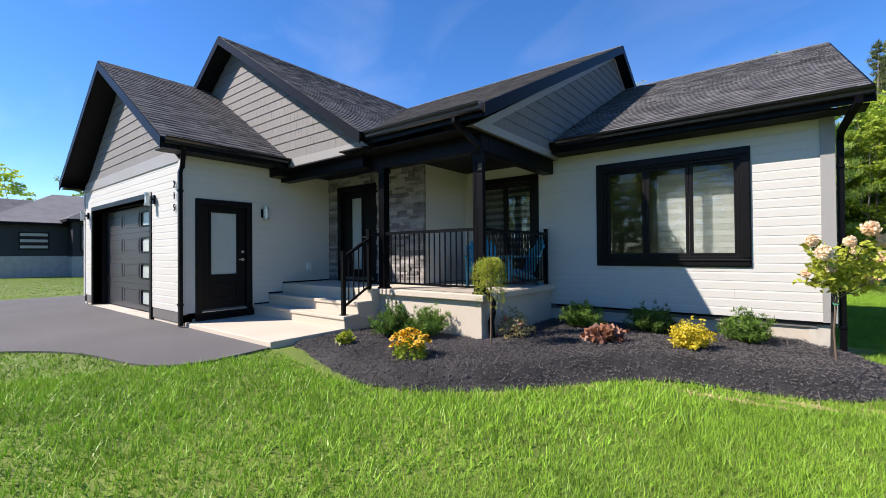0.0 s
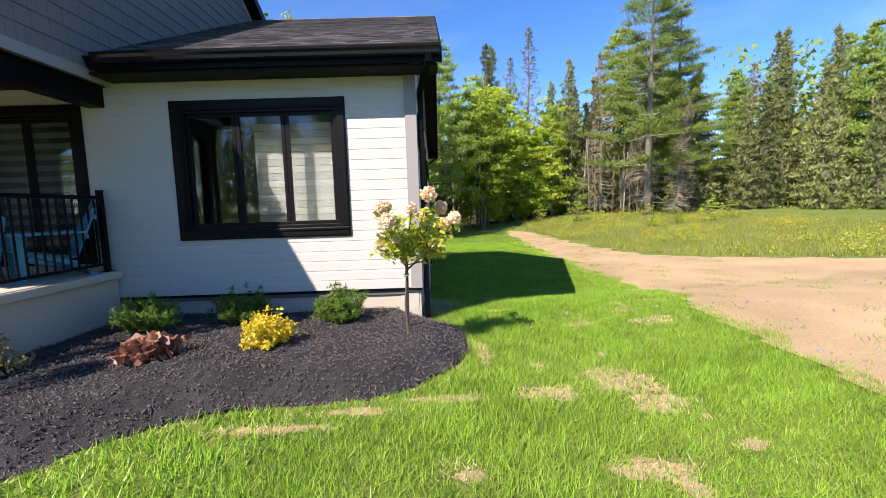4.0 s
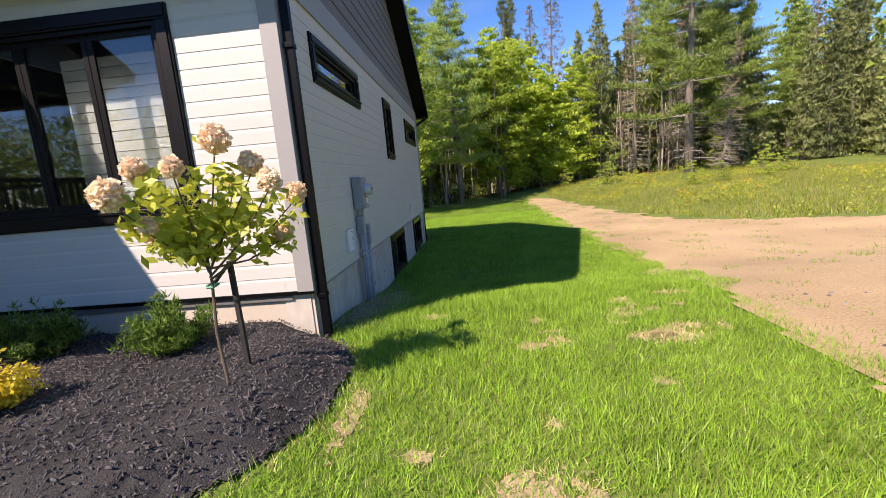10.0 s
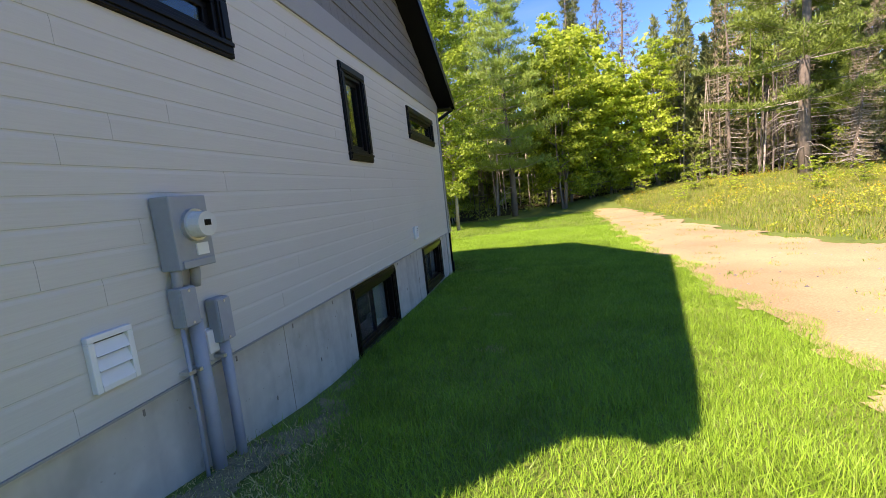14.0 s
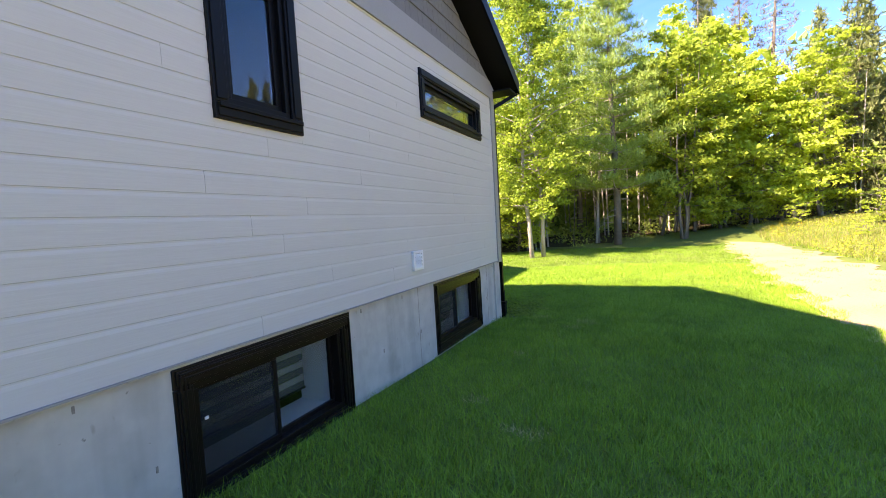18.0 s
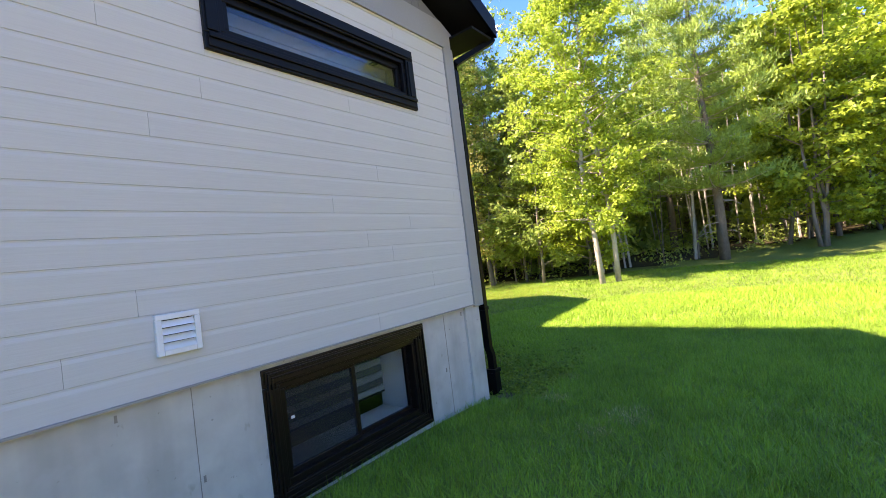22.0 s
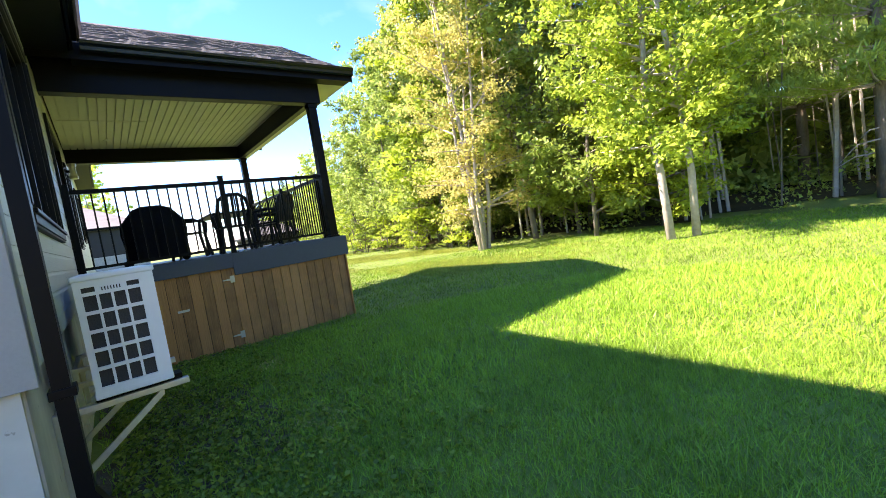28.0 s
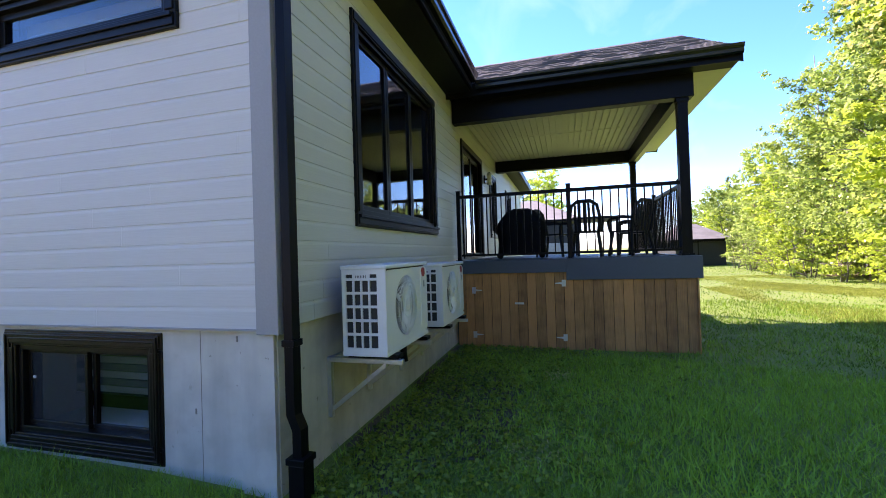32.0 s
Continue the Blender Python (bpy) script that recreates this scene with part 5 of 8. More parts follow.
def heat_pump(m):
    """A wall-hung outdoor unit, its grille end at +x, its fan face towards +y."""
    h = thing("heat_pump", (0, 0, 0), "white wall-hung heat pump unit with a round fan grille", "heat pump", "heat pumps")
    L, W, H = 0.92, 0.34, 0.65
    bm = bmesh.new()
    bx(bm, -L, -0.012, 0.0, W - 0.03, 0.03, H - 0.02)
    part("core", bm, COIL, h)
    bm = bmesh.new()
    bx(bm, -L - 0.01, 0.012, -0.01, W + 0.012, H - 0.03, H, 0.008)
    part("lid", bm, WHITE, h)
    bm = bmesh.new()
    bx(bm, -L - 0.005, 0.005, -0.005, W + 0.005, 0.0, 0.035, 0.006)
    part("base_tray", bm, WHITE, h)
    for y0, y1, z0, z1 in ((0.0, 0.03, 0.06, H - 0.065), (0.275, W, 0.06, H - 0.065), (0.0, W, 0.03, 0.06), (0.0, W, H - 0.065, H - 0.03)):
        end = bmesh.new()
        bx(end, -0.012, 0.004, y0, y1, z0, z1)
        part("end_rail", end, WHITE, h)
    for k in range(1, 4):
        bm = bmesh.new()
        bx(bm, -0.01, 0.006, 0.03 + k * 0.06125 - 0.006, 0.03 + k * 0.06125 + 0.006, 0.06, H - 0.065)
        part("grille_bar", bm, WHITE, h)
    for k in range(1, 6):
        bm = bmesh.new()
        zz = 0.06 + k * 0.098
        bx(bm, -0.01, 0.007, 0.03, 0.275, zz - 0.009, zz + 0.009)
        part("grille_bar", bm, WHITE, h)
    bm = bmesh.new()
    bx(bm, -0.01, 0.005, 0.0972, 0.2077, H - 0.1, H - 0.065)
    part("slot_plate", bm, WHITE, h)
    for k in range(7):
        bm = bmesh.new()
        bx(bm, 0.0, 0.0062, 0.112 + k * 0.0125, 0.117 + k * 0.0125, H - 0.094, H - 0.072)
        part("vent_slot", bm, COIL, h)
    cx, cz, R = -0.40, H / 2 - 0.005, 0.235
    bm = bmesh.new()
    ring = [(cx + R * math.cos(t), cz + R * math.sin(t)) for t in [2 * math.pi * i / 48 for i in range(48)]]
    outer = []
    for i in range(48):
        t = 2 * math.pi * i / 48
        k = 1 / max(abs(math.cos(t)) / 0.44, abs(math.sin(t)) / (H / 2 - 0.035), 1e-6)
        dx, dz = k * math.cos(t), k * math.sin(t)
        outer.append((max(-L + 0.0, cx + dx * (1.18 if dx < 0 else 0.9)), cz + dz))
    for i in range(48):
        j = (i + 1) % 48
        for y in (W - 0.012, W + 0.003):
            bm.faces.new([bm.verts.new((p[0], y, p[1])) for p in (ring[i], ring[j], outer[j], outer[i])])
        bm.faces.new([bm.verts.new(p) for p in ((ring[i][0], W - 0.05, ring[i][1]), (ring[j][0], W - 0.05, ring[j][1]), (ring[j][0], W + 0.003, ring[j][1]), (ring[i][0], W + 0.003, ring[i][1]))])
    bmesh.ops.remove_doubles(bm, verts=bm.verts, dist=0.0005)
    bx(bm, -0.012, 0.0, W - 0.02, W + 0.003, 0.03, H - 0.03)
    part("front_panel", bm, WHITE, h)
    grille = part("fan_guard", ring_bars(cx, cz, R, W), WHITE, h)
    bm = bmesh.new()
    cyl(bm, (cx, W - 0.005, cz), 0.05, 0.018, 20, (0, 1, 0))
    part("hub", bm, WHITE, h)
    for k in range(3):
        t = 2.1 * k + 0.5
        bm = bmesh.new()
        a, b = Vector((cx + 0.05 * math.cos(t), W - 0.03, cz + 0.05 * math.sin(t))), Vector((cx + 0.2 * math.cos(t), W - 0.025, cz + 0.2 * math.sin(t)))
        c, d = Vector((cx + 0.21 * math.cos(t + 0.8), W - 0.06, cz + 0.21 * math.sin(t + 0.8))), Vector((cx + 0.05 * math.cos(t + 1.2), W - 0.05, cz + 0.05 * math.sin(t + 1.2)))
        prism(bm, [a, b, c, d], (0, 0.006, 0))
        part("fan_blade", bm, FANW, h)
    bm = bmesh.new()
    bx(bm, -0.80, -0.74, W, W + 0.008, 0.1, 0.56, 0.003)
    part("name_plate", bm, WHITE, h)
    bm = bmesh.new()
    cyl(bm, (-0.80, W + 0.004, 0.56), 0.04, 0.008, 20, (0, 1, 0))
    part("badge", bm, REDM, h, "round red badge")
    bm = bmesh.new()
    bx(bm, -0.845, -0.815, W + 0.003, W + 0.006, 0.43, 0.485)
    bx(bm, -0.80, -0.77, W + 0.003, W + 0.006, 0.43, 0.485)
    part("mark", bm, GREYBOX, h)
    for x in (-0.13, -0.79):
        bm = bmesh.new()
        bx(bm, x - 0.05, x + 0.05, -0.01, W + 0.05, -0.03, 0.0, 0.004)
        part("foot", bm, BLACK, h)
    h.matrix_basis = m
    return h


def ring_bars(cx, cz, R, W):
    bm = bmesh.new()
    for i in range(60):
        t = 2 * math.pi * i / 60
        a = Vector((cx + 0.05 * math.cos(t), W + 0.004, cz + 0.05 * math.sin(t)))
        b = Vector((cx + 0.16 * math.cos(t + 0.35), W + 0.016, cz + 0.16 * math.sin(t + 0.35)))
        c = Vector((cx + R * math.cos(t + 0.6), W + 0.002, cz + R * math.sin(t + 0.6)))
        tube(bm, [a, b, c], 0.0028, 4)
    for rr in (0.09, 0.14, 0.19):
        pts = [(cx + rr * math.cos(2 * math.pi * k / 36), W + 0.012, cz + rr * math.sin(2 * math.pi * k / 36)) for k in range(37)]
        tube(bm, pts, 0.0028, 4)
    return bm


hp = heat_pump(pose(-0.52, 10.13, 0.185))
copy_thing(hp, pose(-1.95, 10.13, 0.15))
for x0, z in ((-0.62, 0.15), (-1.28, 0.15), (-2.05, 0.115), (-2.72, 0.115)):
    b = thing("wall_bracket", (x0, 9.95, z), "galvanised angle bracket carrying a heat pump", "bracket", "heat pump brackets")
    bm = bmesh.new()
    bx(bm, x0 - 0.02, x0 + 0.02, 9.94, 10.55, z - 0.035, z, 0.003)
    part("arm", bm, GALV, b)
    bm = bmesh.new()
    bx(bm, x0 - 0.02, x0 + 0.02, 9.94, 9.975, z - 0.45, z - 0.03, 0.003)
    part("upright", bm, GALV, b)
    bm = bmesh.new()
    prism(bm, [(x0 - 0.012, 9.96, z - 0.42), (x0 + 0.012, 9.96, z - 0.42), (x0 + 0.012, 9.96, z - 0.38), (x0 - 0.012, 9.96, z - 0.38)], (0, 0.46, 0.36))
    part("brace", bm, GALV, b)
    if x0 in (-0.62, -2.05):
        bm = bmesh.new()
        bx(bm, x0 - 0.62, x0 - 0.02, 9.945, 9.97, z - 0.04, z - 0.005)
        part("cross_bar", bm, GALV, b)
tb = thing("drain_hose", (-0.95, 10.3, 0.02), "short black drain hose under the heat pump", "hose")
bm = bmesh.new()
tube(bm, [(-0.95, 10.42, 0.19), (-0.95, 10.42, 0.12), (-0.95, 10.43, 0.05)], 0.028, 10)
part("hose", bm, BLACK, tb, smooth=True)


# ---- rear deck ----
DX, DY0, DY1, DXF, DZ = -4.42, Y_BACK + 0.02, 13.46, -9.2, 0.77
deck = tagged(new("deck"), "raised rear deck with a stained cedar skirt and grey fascia", "deck")
k, x = 0, DXF
while x < DX - 0.02:
    w = min(0.138, DX - 0.02 - x)
    bm = bmesh.new()
    bx(bm, x, x + w - 0.006, DY0, DY1 + 0.03, DZ - 0.03, DZ)
    part("deck_board", bm, DECKF, deck)
    x += 0.138
for nm, dims in (("fascia_side", (DX, DX + 0.03, 11.70, DY1 + 0.06, 0.45, 0.765)), ("fascia_gate", (DX, DX + 0.03, DY0, 11.70, 0.565, 0.765)), ("fascia_end", (DXF, DX, DY1 + 0.03, DY1 + 0.06, 0.45, 0.765))):
    part(nm, (lambda b: (bx(b, *dims, bev=0.004), b)[1])(bmesh.new()), DECKF, deck)
part("joist_frame", (lambda b: (bx(b, DXF, DX - 0.04, DY0, DY1, 0.5, DZ - 0.031), b)[1])(bmesh.new()), CEDAR, deck)
dr = random.Random(12)
y = DY0 + 0.02
while y < DY1 - 0.02:
    w = min(0.136, DY1 - y)
    gate = 10.28 < y + w / 2 < 11.66
    bm = bmesh.new()
    top = 0.60 if y < 11.68 else 0.5
    bx(bm, DX - 0.03 + (0.006 if gate else 0), DX - 0.008 + (0.006 if gate else 0), y + 0.001, y + w - 0.003, -0.615 + dr.uniform(-0.006, 0.006), top, 0.002)
    part("skirt_board", bm, CEDAR, deck)
    y += 0.138
x = DXF
while x < DX - 0.04:
    bm = bmesh.new()
    bx(bm, x + 0.003, x + 0.135, DY1 - 0.02, DY1, -0.615, 0.46, 0.002)
    part("skirt_board", bm, CEDAR, deck)
    x += 0.138
part("liner", (lambda b: (bx(b, DX - 0.05, DX - 0.04, DY0, DY1 - 0.03, -0.6, 0.5), b)[1])(bmesh.new()), SOFFIT, deck)
part("ground_board", (lambda b: (bx(b, DX - 0.05, DX + 0.03, DY0, DY1 + 0.02, -0.68, -0.605), b)[1])(bmesh.new()), CEDAR, deck)
for yy, zz, d in ((11.66, 0.40, -1), (11.66, -0.42, -1), (10.28, 0.30, 1), (10.28, -0.40, 1)):
    bm = bmesh.new()
    bx(bm, DX - 0.004, DX + 0.004, yy - 0.03, yy + 0.03, zz - 0.05, zz + 0.05)
    prism(bm, [(DX - 0.002, yy, zz - 0.018), (DX - 0.002, yy + d * 0.13, zz - 0.006), (DX - 0.002, yy + d * 0.13, zz + 0.006), (DX - 0.002, yy, zz + 0.018)], (0.006, 0, 0))
    part("gate_hinge", bm, GALV, deck)
bm = bmesh.new()
bx(bm, DX - 0.004, DX + 0.008, 10.92, 11.06, 0.08, 0.11)
part("gate_latch", bm, GALV, deck)
porch_post(DX - 0.12, 13.36, DZ, 3.0, 0.13, "square black post holding up the deck roof", False)
porch_post(DXF + 0.12, 13.36, DZ, 3.0, 0.13, "square black post holding up the deck roof", False)
railing((DX - 0.08, DY0 + 0.06, DZ), (DX - 0.08, 13.29, DZ), "black metal railing along the side of the deck", (0,), 1.06, 0.07, 0.112, (0.53,))
railing((DX - 0.2, 13.38, DZ), (DXF + 0.2, 13.38, DZ), "black metal railing along the end of the deck", (), 1.06, 0.07, 0.112, (0.06, 0.5))
structure("trim_beam_deck_side", (DX - 0.2, DX - 0.02, Y_BACK + 0.03, 13.5, 3.0, 3.42), BLACK, 0.006)
structure("trim_beam_deck_end", (DXF, DX - 0.2, 13.28, 13.39, 3.0, 3.42), BLACK, 0.006)
structure("trim_beam_deck_end_outer", (DXF, DX - 0.2, 13.392, 13.5, 3.004, 3.42), CREAM, 0.006)
structure("trim_beam_deck_far", (DXF, DXF + 0.2, Y_BACK + 0.03, 13.28, 3.0, 3.42), BLACK, 0.006)
structure("soffit_deck", (DX - 0.02, D_X1 - 0.02, Y_BACK + 0.4, D_Y1 - 0.02, 3.32, 3.34), SOFFIT)
structure("soffit_deck_end", (D_X0 + 0.05, DX - 0.02, 13.5, D_Y1 - 0.02, 3.32, 3.34), CREAM)
bm = bmesh.new()
y = Y_BACK + 0.03
while y < 13.27:
    w = min(0.115, 13.28 - y)
    bx(bm, DXF + 0.2, -6.81, y + 0.008, y + w - 0.008, 3.285, 3.31)
    bx(bm, -6.79, DX - 0.2, y + 0.008, y + w - 0.008, 3.285, 3.31)
    y += 0.115
bx(bm, DXF + 0.2, DX - 0.2, Y_BACK + 0.03, 13.28, 3.312, 3.33)
tagged(part("ceiling_deck", bm, CREAM), kind="structure")
for x, y in ((-5.3, 10.7), (-5.3, 12.6), (-8.2, 10.7), (-8.2, 12.6)):
    l = thing("recessed_light", (x, y, 3.29), "small round recessed light in the deck ceiling", "ceiling light", "recessed lights")
    bm = bmesh.new()
    cyl(bm, (x, y, 3.276), 0.055, 0.016, 20)
    part("trim_ring", bm, STEEL, l)
for x, y in ((-5.2, -1.2), (-5.2, -2.2), (-7.6, -2.2), (-8.7, -2.2)):
    l = thing("recessed_light", (x, y, 3.335), "small round recessed light in the porch ceiling", "ceiling light", "recessed lights")
    bm = bmesh.new()
    cyl(bm, (x, y, 3.322), 0.05, 0.014, 20)
    part("trim_ring", bm, STEEL, l)

# sliding door on the deck
sd = thing("sliding_deck_door", ((DECKDOOR[0] + DECKDOOR[1]) / 2, Y_BACK, DECKDOOR[2]), "black sliding glass door opening onto the deck", "door")
bm = bmesh.new()
frame_boards(bm, F_BACK, DECKDOOR, 0.1, -0.1, 0.04)
part("casing", bm, BLACKW, sd)
for k in range(2):
    a0 = DECKDOOR[0] + 0.1 + k * 0.875
    bm = bmesh.new()
    frame_boards(bm, F_BACK, (a0, a0 + 0.875, DECKDOOR[2] + 0.05, DECKDOOR[3] - 0.1), 0.07, -0.08 + 0.03 * k, -0.045 + 0.03 * k)
    leaf = part("sliding_leaf", bm, BLACKW, sd)
    bm = bmesh.new()
    F_BACK.box(bm, a0 + 0.06, a0 + 0.815, -0.066 + 0.03 * k, -0.06 + 0.03 * k, DECKDOOR[2] + 0.09, DECKDOOR[3] - 0.16)
    pane = part("pane", bm, GLASS, leaf)
    pane.visible_shadow = False
wall_lamp(F_BACK, -7.3, 2.55, "cylindrical steel and black wall lamp beside the deck door")


# ---- deck furniture ----
RESIN = mat("charcoal_resin", (0.010, 0.011, 0.014), 0.5, vary=0.15, grain=30, bump=0.08, spec=0.25)
CANVAS = mat("black_canvas", (0.007, 0.007, 0.008), 0.85, vary=0.3, grain=25, bump=0.5, spec=0.12)


def patio_chair(m):
    c = thing("patio_chair", (0, 0, 0), "charcoal resin armchair with a slatted oval back on the deck", "chair", "deck chairs")
    bm = bmesh.new()
    bx(bm, -0.22, 0.22, -0.22, 0.22, 0.41, 0.44, 0.012)
    part("seat", bm, RESIN, c)
    for sx in (-1, 1):
        for sy in (-1, 1):
            bm = bmesh.new()
            tube(bm, [(sx * 0.2, sy * 0.2, 0.42), (sx * 0.25, sy * 0.26, 0.0)], 0.026, 8)
            part("leg", bm, RESIN, c)
        bm = bmesh.new()
        tube(bm, [(sx * 0.25, 0.22, 0.42), (sx * 0.27, 0.24, 0.6), (sx * 0.28, 0.16, 0.65), (sx * 0.28, -0.1, 0.66), (sx * 0.22, -0.26, 0.64)], 0.027, 8)
        part("armrest", bm, RESIN, c)
    bm = bmesh.new()
    pts = [(-0.22, -0.22, 0.42), (-0.24, -0.27, 0.65), (-0.2, -0.31, 0.85), (-0.1, -0.33, 0.92), (0.1, -0.33, 0.92), (0.2, -0.31, 0.85), (0.24, -0.27, 0.65), (0.22, -0.22, 0.42)]
    tube(bm, pts, 0.032, 8)
    part("back_frame", bm, RESIN, c)
    for k in range(-2, 3):
        bm = bmesh.new()
        tube(bm, [(k * 0.07, -0.23, 0.43), (k * 0.075, -0.28, 0.66), (k * 0.07, -0.325, 0.905 - 0.012 * k * k)], 0.021, 6)
        part("back_slat", bm, RESIN, c)
    c.matrix_basis = m
    return c


pc = patio_chair(pose(-5.45, 12.05, DZ, 0, 0, 84))
copy_thing(pc, pose(-5.75, 12.8, DZ, 0, 0, 130))
copy_thing(pc, pose(-7.0, 13.0, DZ, 0, 0, 170))
copy_thing(pc, pose(-6.3, 11.5, DZ, 0, 0, -20))
tbl = thing("patio_table", (-6.9, 12.3, DZ), "dark rectangular patio table on the deck", "table")
bm = bmesh.new()
bx(bm, -7.6, -6.2, 11.85, 12.75, DZ + 0.70, DZ + 0.74, 0.012)
part("tabletop", bm, RESIN, tbl)
for x in (-7.5, -6.3):
    for y in (11.95, 12.65):
        bm = bmesh.new()
        bx(bm, x - 0.025, x + 0.025, y - 0.025, y + 0.025, DZ, DZ + 0.70)
        part("leg", bm, RESIN, tbl)
bbq = thing("covered_grill", (-5.6, 10.95, DZ), "barbecue under a black canvas cover beside the railing", "barbecue")
bm = bmesh.new()
# a draped cover: rings from the floor up to a rounded hood
rings = []
for z, ky, kx, w in ((0.06, 0.40, 0.30, 0.03), (0.3, 0.39, 0.29, 0.025), (0.5, 0.42, 0.30, 0.02), (0.64, 0.41, 0.29, 0.012), (0.76, 0.32, 0.26, 0.01), (0.85, 0.25, 0.2, 0.006), (0.90, 0.14, 0.1, 0.0)):
    ring = []
    for k in range(40):
        t = 2 * math.pi * k / 40
        c, s_ = math.cos(t), math.sin(t)
        q = (abs(c) ** 4 + abs(s_) ** 4) ** -0.25
        ring.append(bm.verts.new((-5.62 + (kx * q + w * math.sin(9 * t)) * c, 10.95 + (ky * q + w * math.sin(11 * t + 1)) * s_, DZ + z)))
    rings.append(ring)
for a, b in zip(rings, rings[1:]):
    for k in range(40):
        bm.faces.new((a[k], a[(k + 1) % 40], b[(k + 1) % 40], b[k]))
bm.faces.new(rings[-1])
part("cover", bm, CANVAS, bbq, smooth=True)
for y in (10.55, 11.3):
    bm = bmesh.new()
    cyl(bm, (-5.62, y, DZ + 0.06), 0.06, 0.05, 14, (1, 0, 0))
    part("wheel", bm, BLACK, bbq)
    bm = bmesh.new()
    bx(bm, -5.66, -5.6, y - 0.02, y + 0.02, DZ + 0.08, DZ + 0.14)
    part("leg", bm, BLACK, bbq)


# ---- driveway, bed, bare soil ----
def inside(x, y, poly):
    hit, n = False, len(poly)
    for i in range(n):
        (x0, y0), (x1, y1) = poly[i], poly[(i + 1) % n]
        if (y0 > y) != (y1 > y) and x < (x1 - x0) * (y - y0) / (y1 - y0) + x0:
            hit = not hit
    return hit


def edge_dist(x, y, line):
    best = 1e9
    for (x0, y0), (x1, y1) in zip(line, line[1:]):
        dx, dy = x1 - x0, y1 - y0
        t = max(0, min(1, ((x - x0) * dx + (y - y0) * dy) / (dx * dx + dy * dy)))
        best = min(best, math.hypot(x - x0 - t * dx, y - y0 - t * dy))
    return best


def smooth_line(pts, n=6):
    """A rounded line through the points."""
    out = []
    for i in range(len(pts) - 1):
        p0, p1, p2, p3 = (Vector((*pts[max(0, min(len(pts) - 1, i + k))], 0)) for k in (-1, 0, 1, 2))
        for s in range(n):
            t = s / n
            q = 0.5 * (2 * p1 + (p2 - p0) * t + (2 * p0 - 5 * p1 + 4 * p2 - p3) * t * t + (3 * p1 - p0 - 3 * p2 + p3) * t ** 3)
            out.append((q.x, q.y))
    return out + [pts[-1]]


DRIVE_EDGE = smooth_line([(-6.36, -4.81), (-6.30, -5.8), (-6.75, -6.25), (-8.3, -6.6), (-9.3, -7.3), (-10.0, -8.6), (-10.4, -11.0), (-10.6, -30.0)])
DRIVE = DRIVE_EDGE + [(-19.3, -30), (-19.3, -3.9), (-16.0, -3.9), (-16.0, -4.55), (X_GAR + 0.03, -4.55), (X_GAR + 0.03, -4.81)]
bm = bmesh.new()
prism(bm, [(x, y, 0.08) for x, y in DRIVE], (0, 0, 0.11))
tagged(part("driveway", bm, ASPHALT), kind="structure")

BED_EDGE = smooth_line([(-6.34, -4.83), (-5.3, -4.93), (-4.4, -4.88), (-3.63, -4.63), (-2.98, -4.14), (-2.43, -3.45), (-1.98, -2.92), (-1.4, -2.67), (-0.65, -2.58), (-0.1, -2.42), (0.40, -1.87), (0.58, -1.2), (0.48, -0.5), (0.12, -0.02)])
BED = BED_EDGE + [(-0.02, -0.02), (-4.18, -0.02), (-4.18, -2.58), (-6.40, -2.58), (-6.37, -3.46)]


def bed_z(x, y):
    d = edge_dist(x, y, BED_EDGE)
    s = min(1, d / 0.55)
    return 0.03 + 0.185 * s * s * (3 - 2 * s) + 0.012 * noise.noise((x * 3, y * 3, 0)) + 0.012 * noise.noise((x * 14, y * 14, 2)) + 0.03 * noise.noise((x * 0.8, y * 0.8, 5))


step = 0.055
nx, ny = int(7.2 / step), int(5.2 / step)
ids, mv, mf = {}, [], []
for j in range(ny):
    for i in range(nx):
        x, y = -6.5 + i * step, -5.05 + j * step
        if inside(x, y, BED):
            ids[i, j] = len(mv)
            mv.append((x + rng.uniform(-0.015, 0.015), y + rng.uniform(-0.015, 0.015), bed_z(x, y)))
for (i, j), a in ids.items():
    if all(k in ids for k in ((i + 1, j), (i, j + 1), (i + 1, j + 1))):
        mf.append((a, ids[i + 1, j], ids[i + 1, j + 1], ids[i, j + 1]))
tagged(part("ground_mulch_bed", (mv, mf), MULCH), kind="structure")
cr = np.random.default_rng(3)
cv, cf = [], []
pts = [p for p in mv]
for k in range(19000):
    x, y, z = pts[int(cr.integers(len(pts)))]
    x, y = x + cr.uniform(-0.04, 0.04), y + cr.uniform(-0.04, 0.04)
    L, w, h = cr.uniform(0.004, 0.018), cr.uniform(0.0025, 0.007), cr.uniform(0.003, 0.011)
    t, tilt = cr.uniform(0, 2 * math.pi), cr.uniform(-0.8, 0.8)
    c, s = math.cos(t), math.sin(t)
    zz = z + cr.uniform(0.0, 0.012)
    b = len(cv)
    for u, v, q in ((-L, -w, 0), (L, -w * 0.5, 0), (L, w * 0.6, 0), (-L, w, 0), (-L * 0.8, -w * 0.5, h), (L * 0.8, -w * 0.3, h), (L * 0.8, w * 0.3, h), (-L * 0.8, w * 0.5, h)):
        cv.append((x + u * c - v * s, y + u * s + v * c, zz + q + u * tilt))
    cf += [(b + 4, b + 5, b + 6, b + 7), (b, b + 1, b + 5, b + 4), (b + 1, b + 2, b + 6, b + 5), (b + 2, b + 3, b + 7, b + 6), (b + 3, b, b + 4, b + 7)]
tagged(part("mulch_chips", (cv, cf), MULCH), "loose black wood mulch chips over the planting bed", "mulch", kind="stuff")

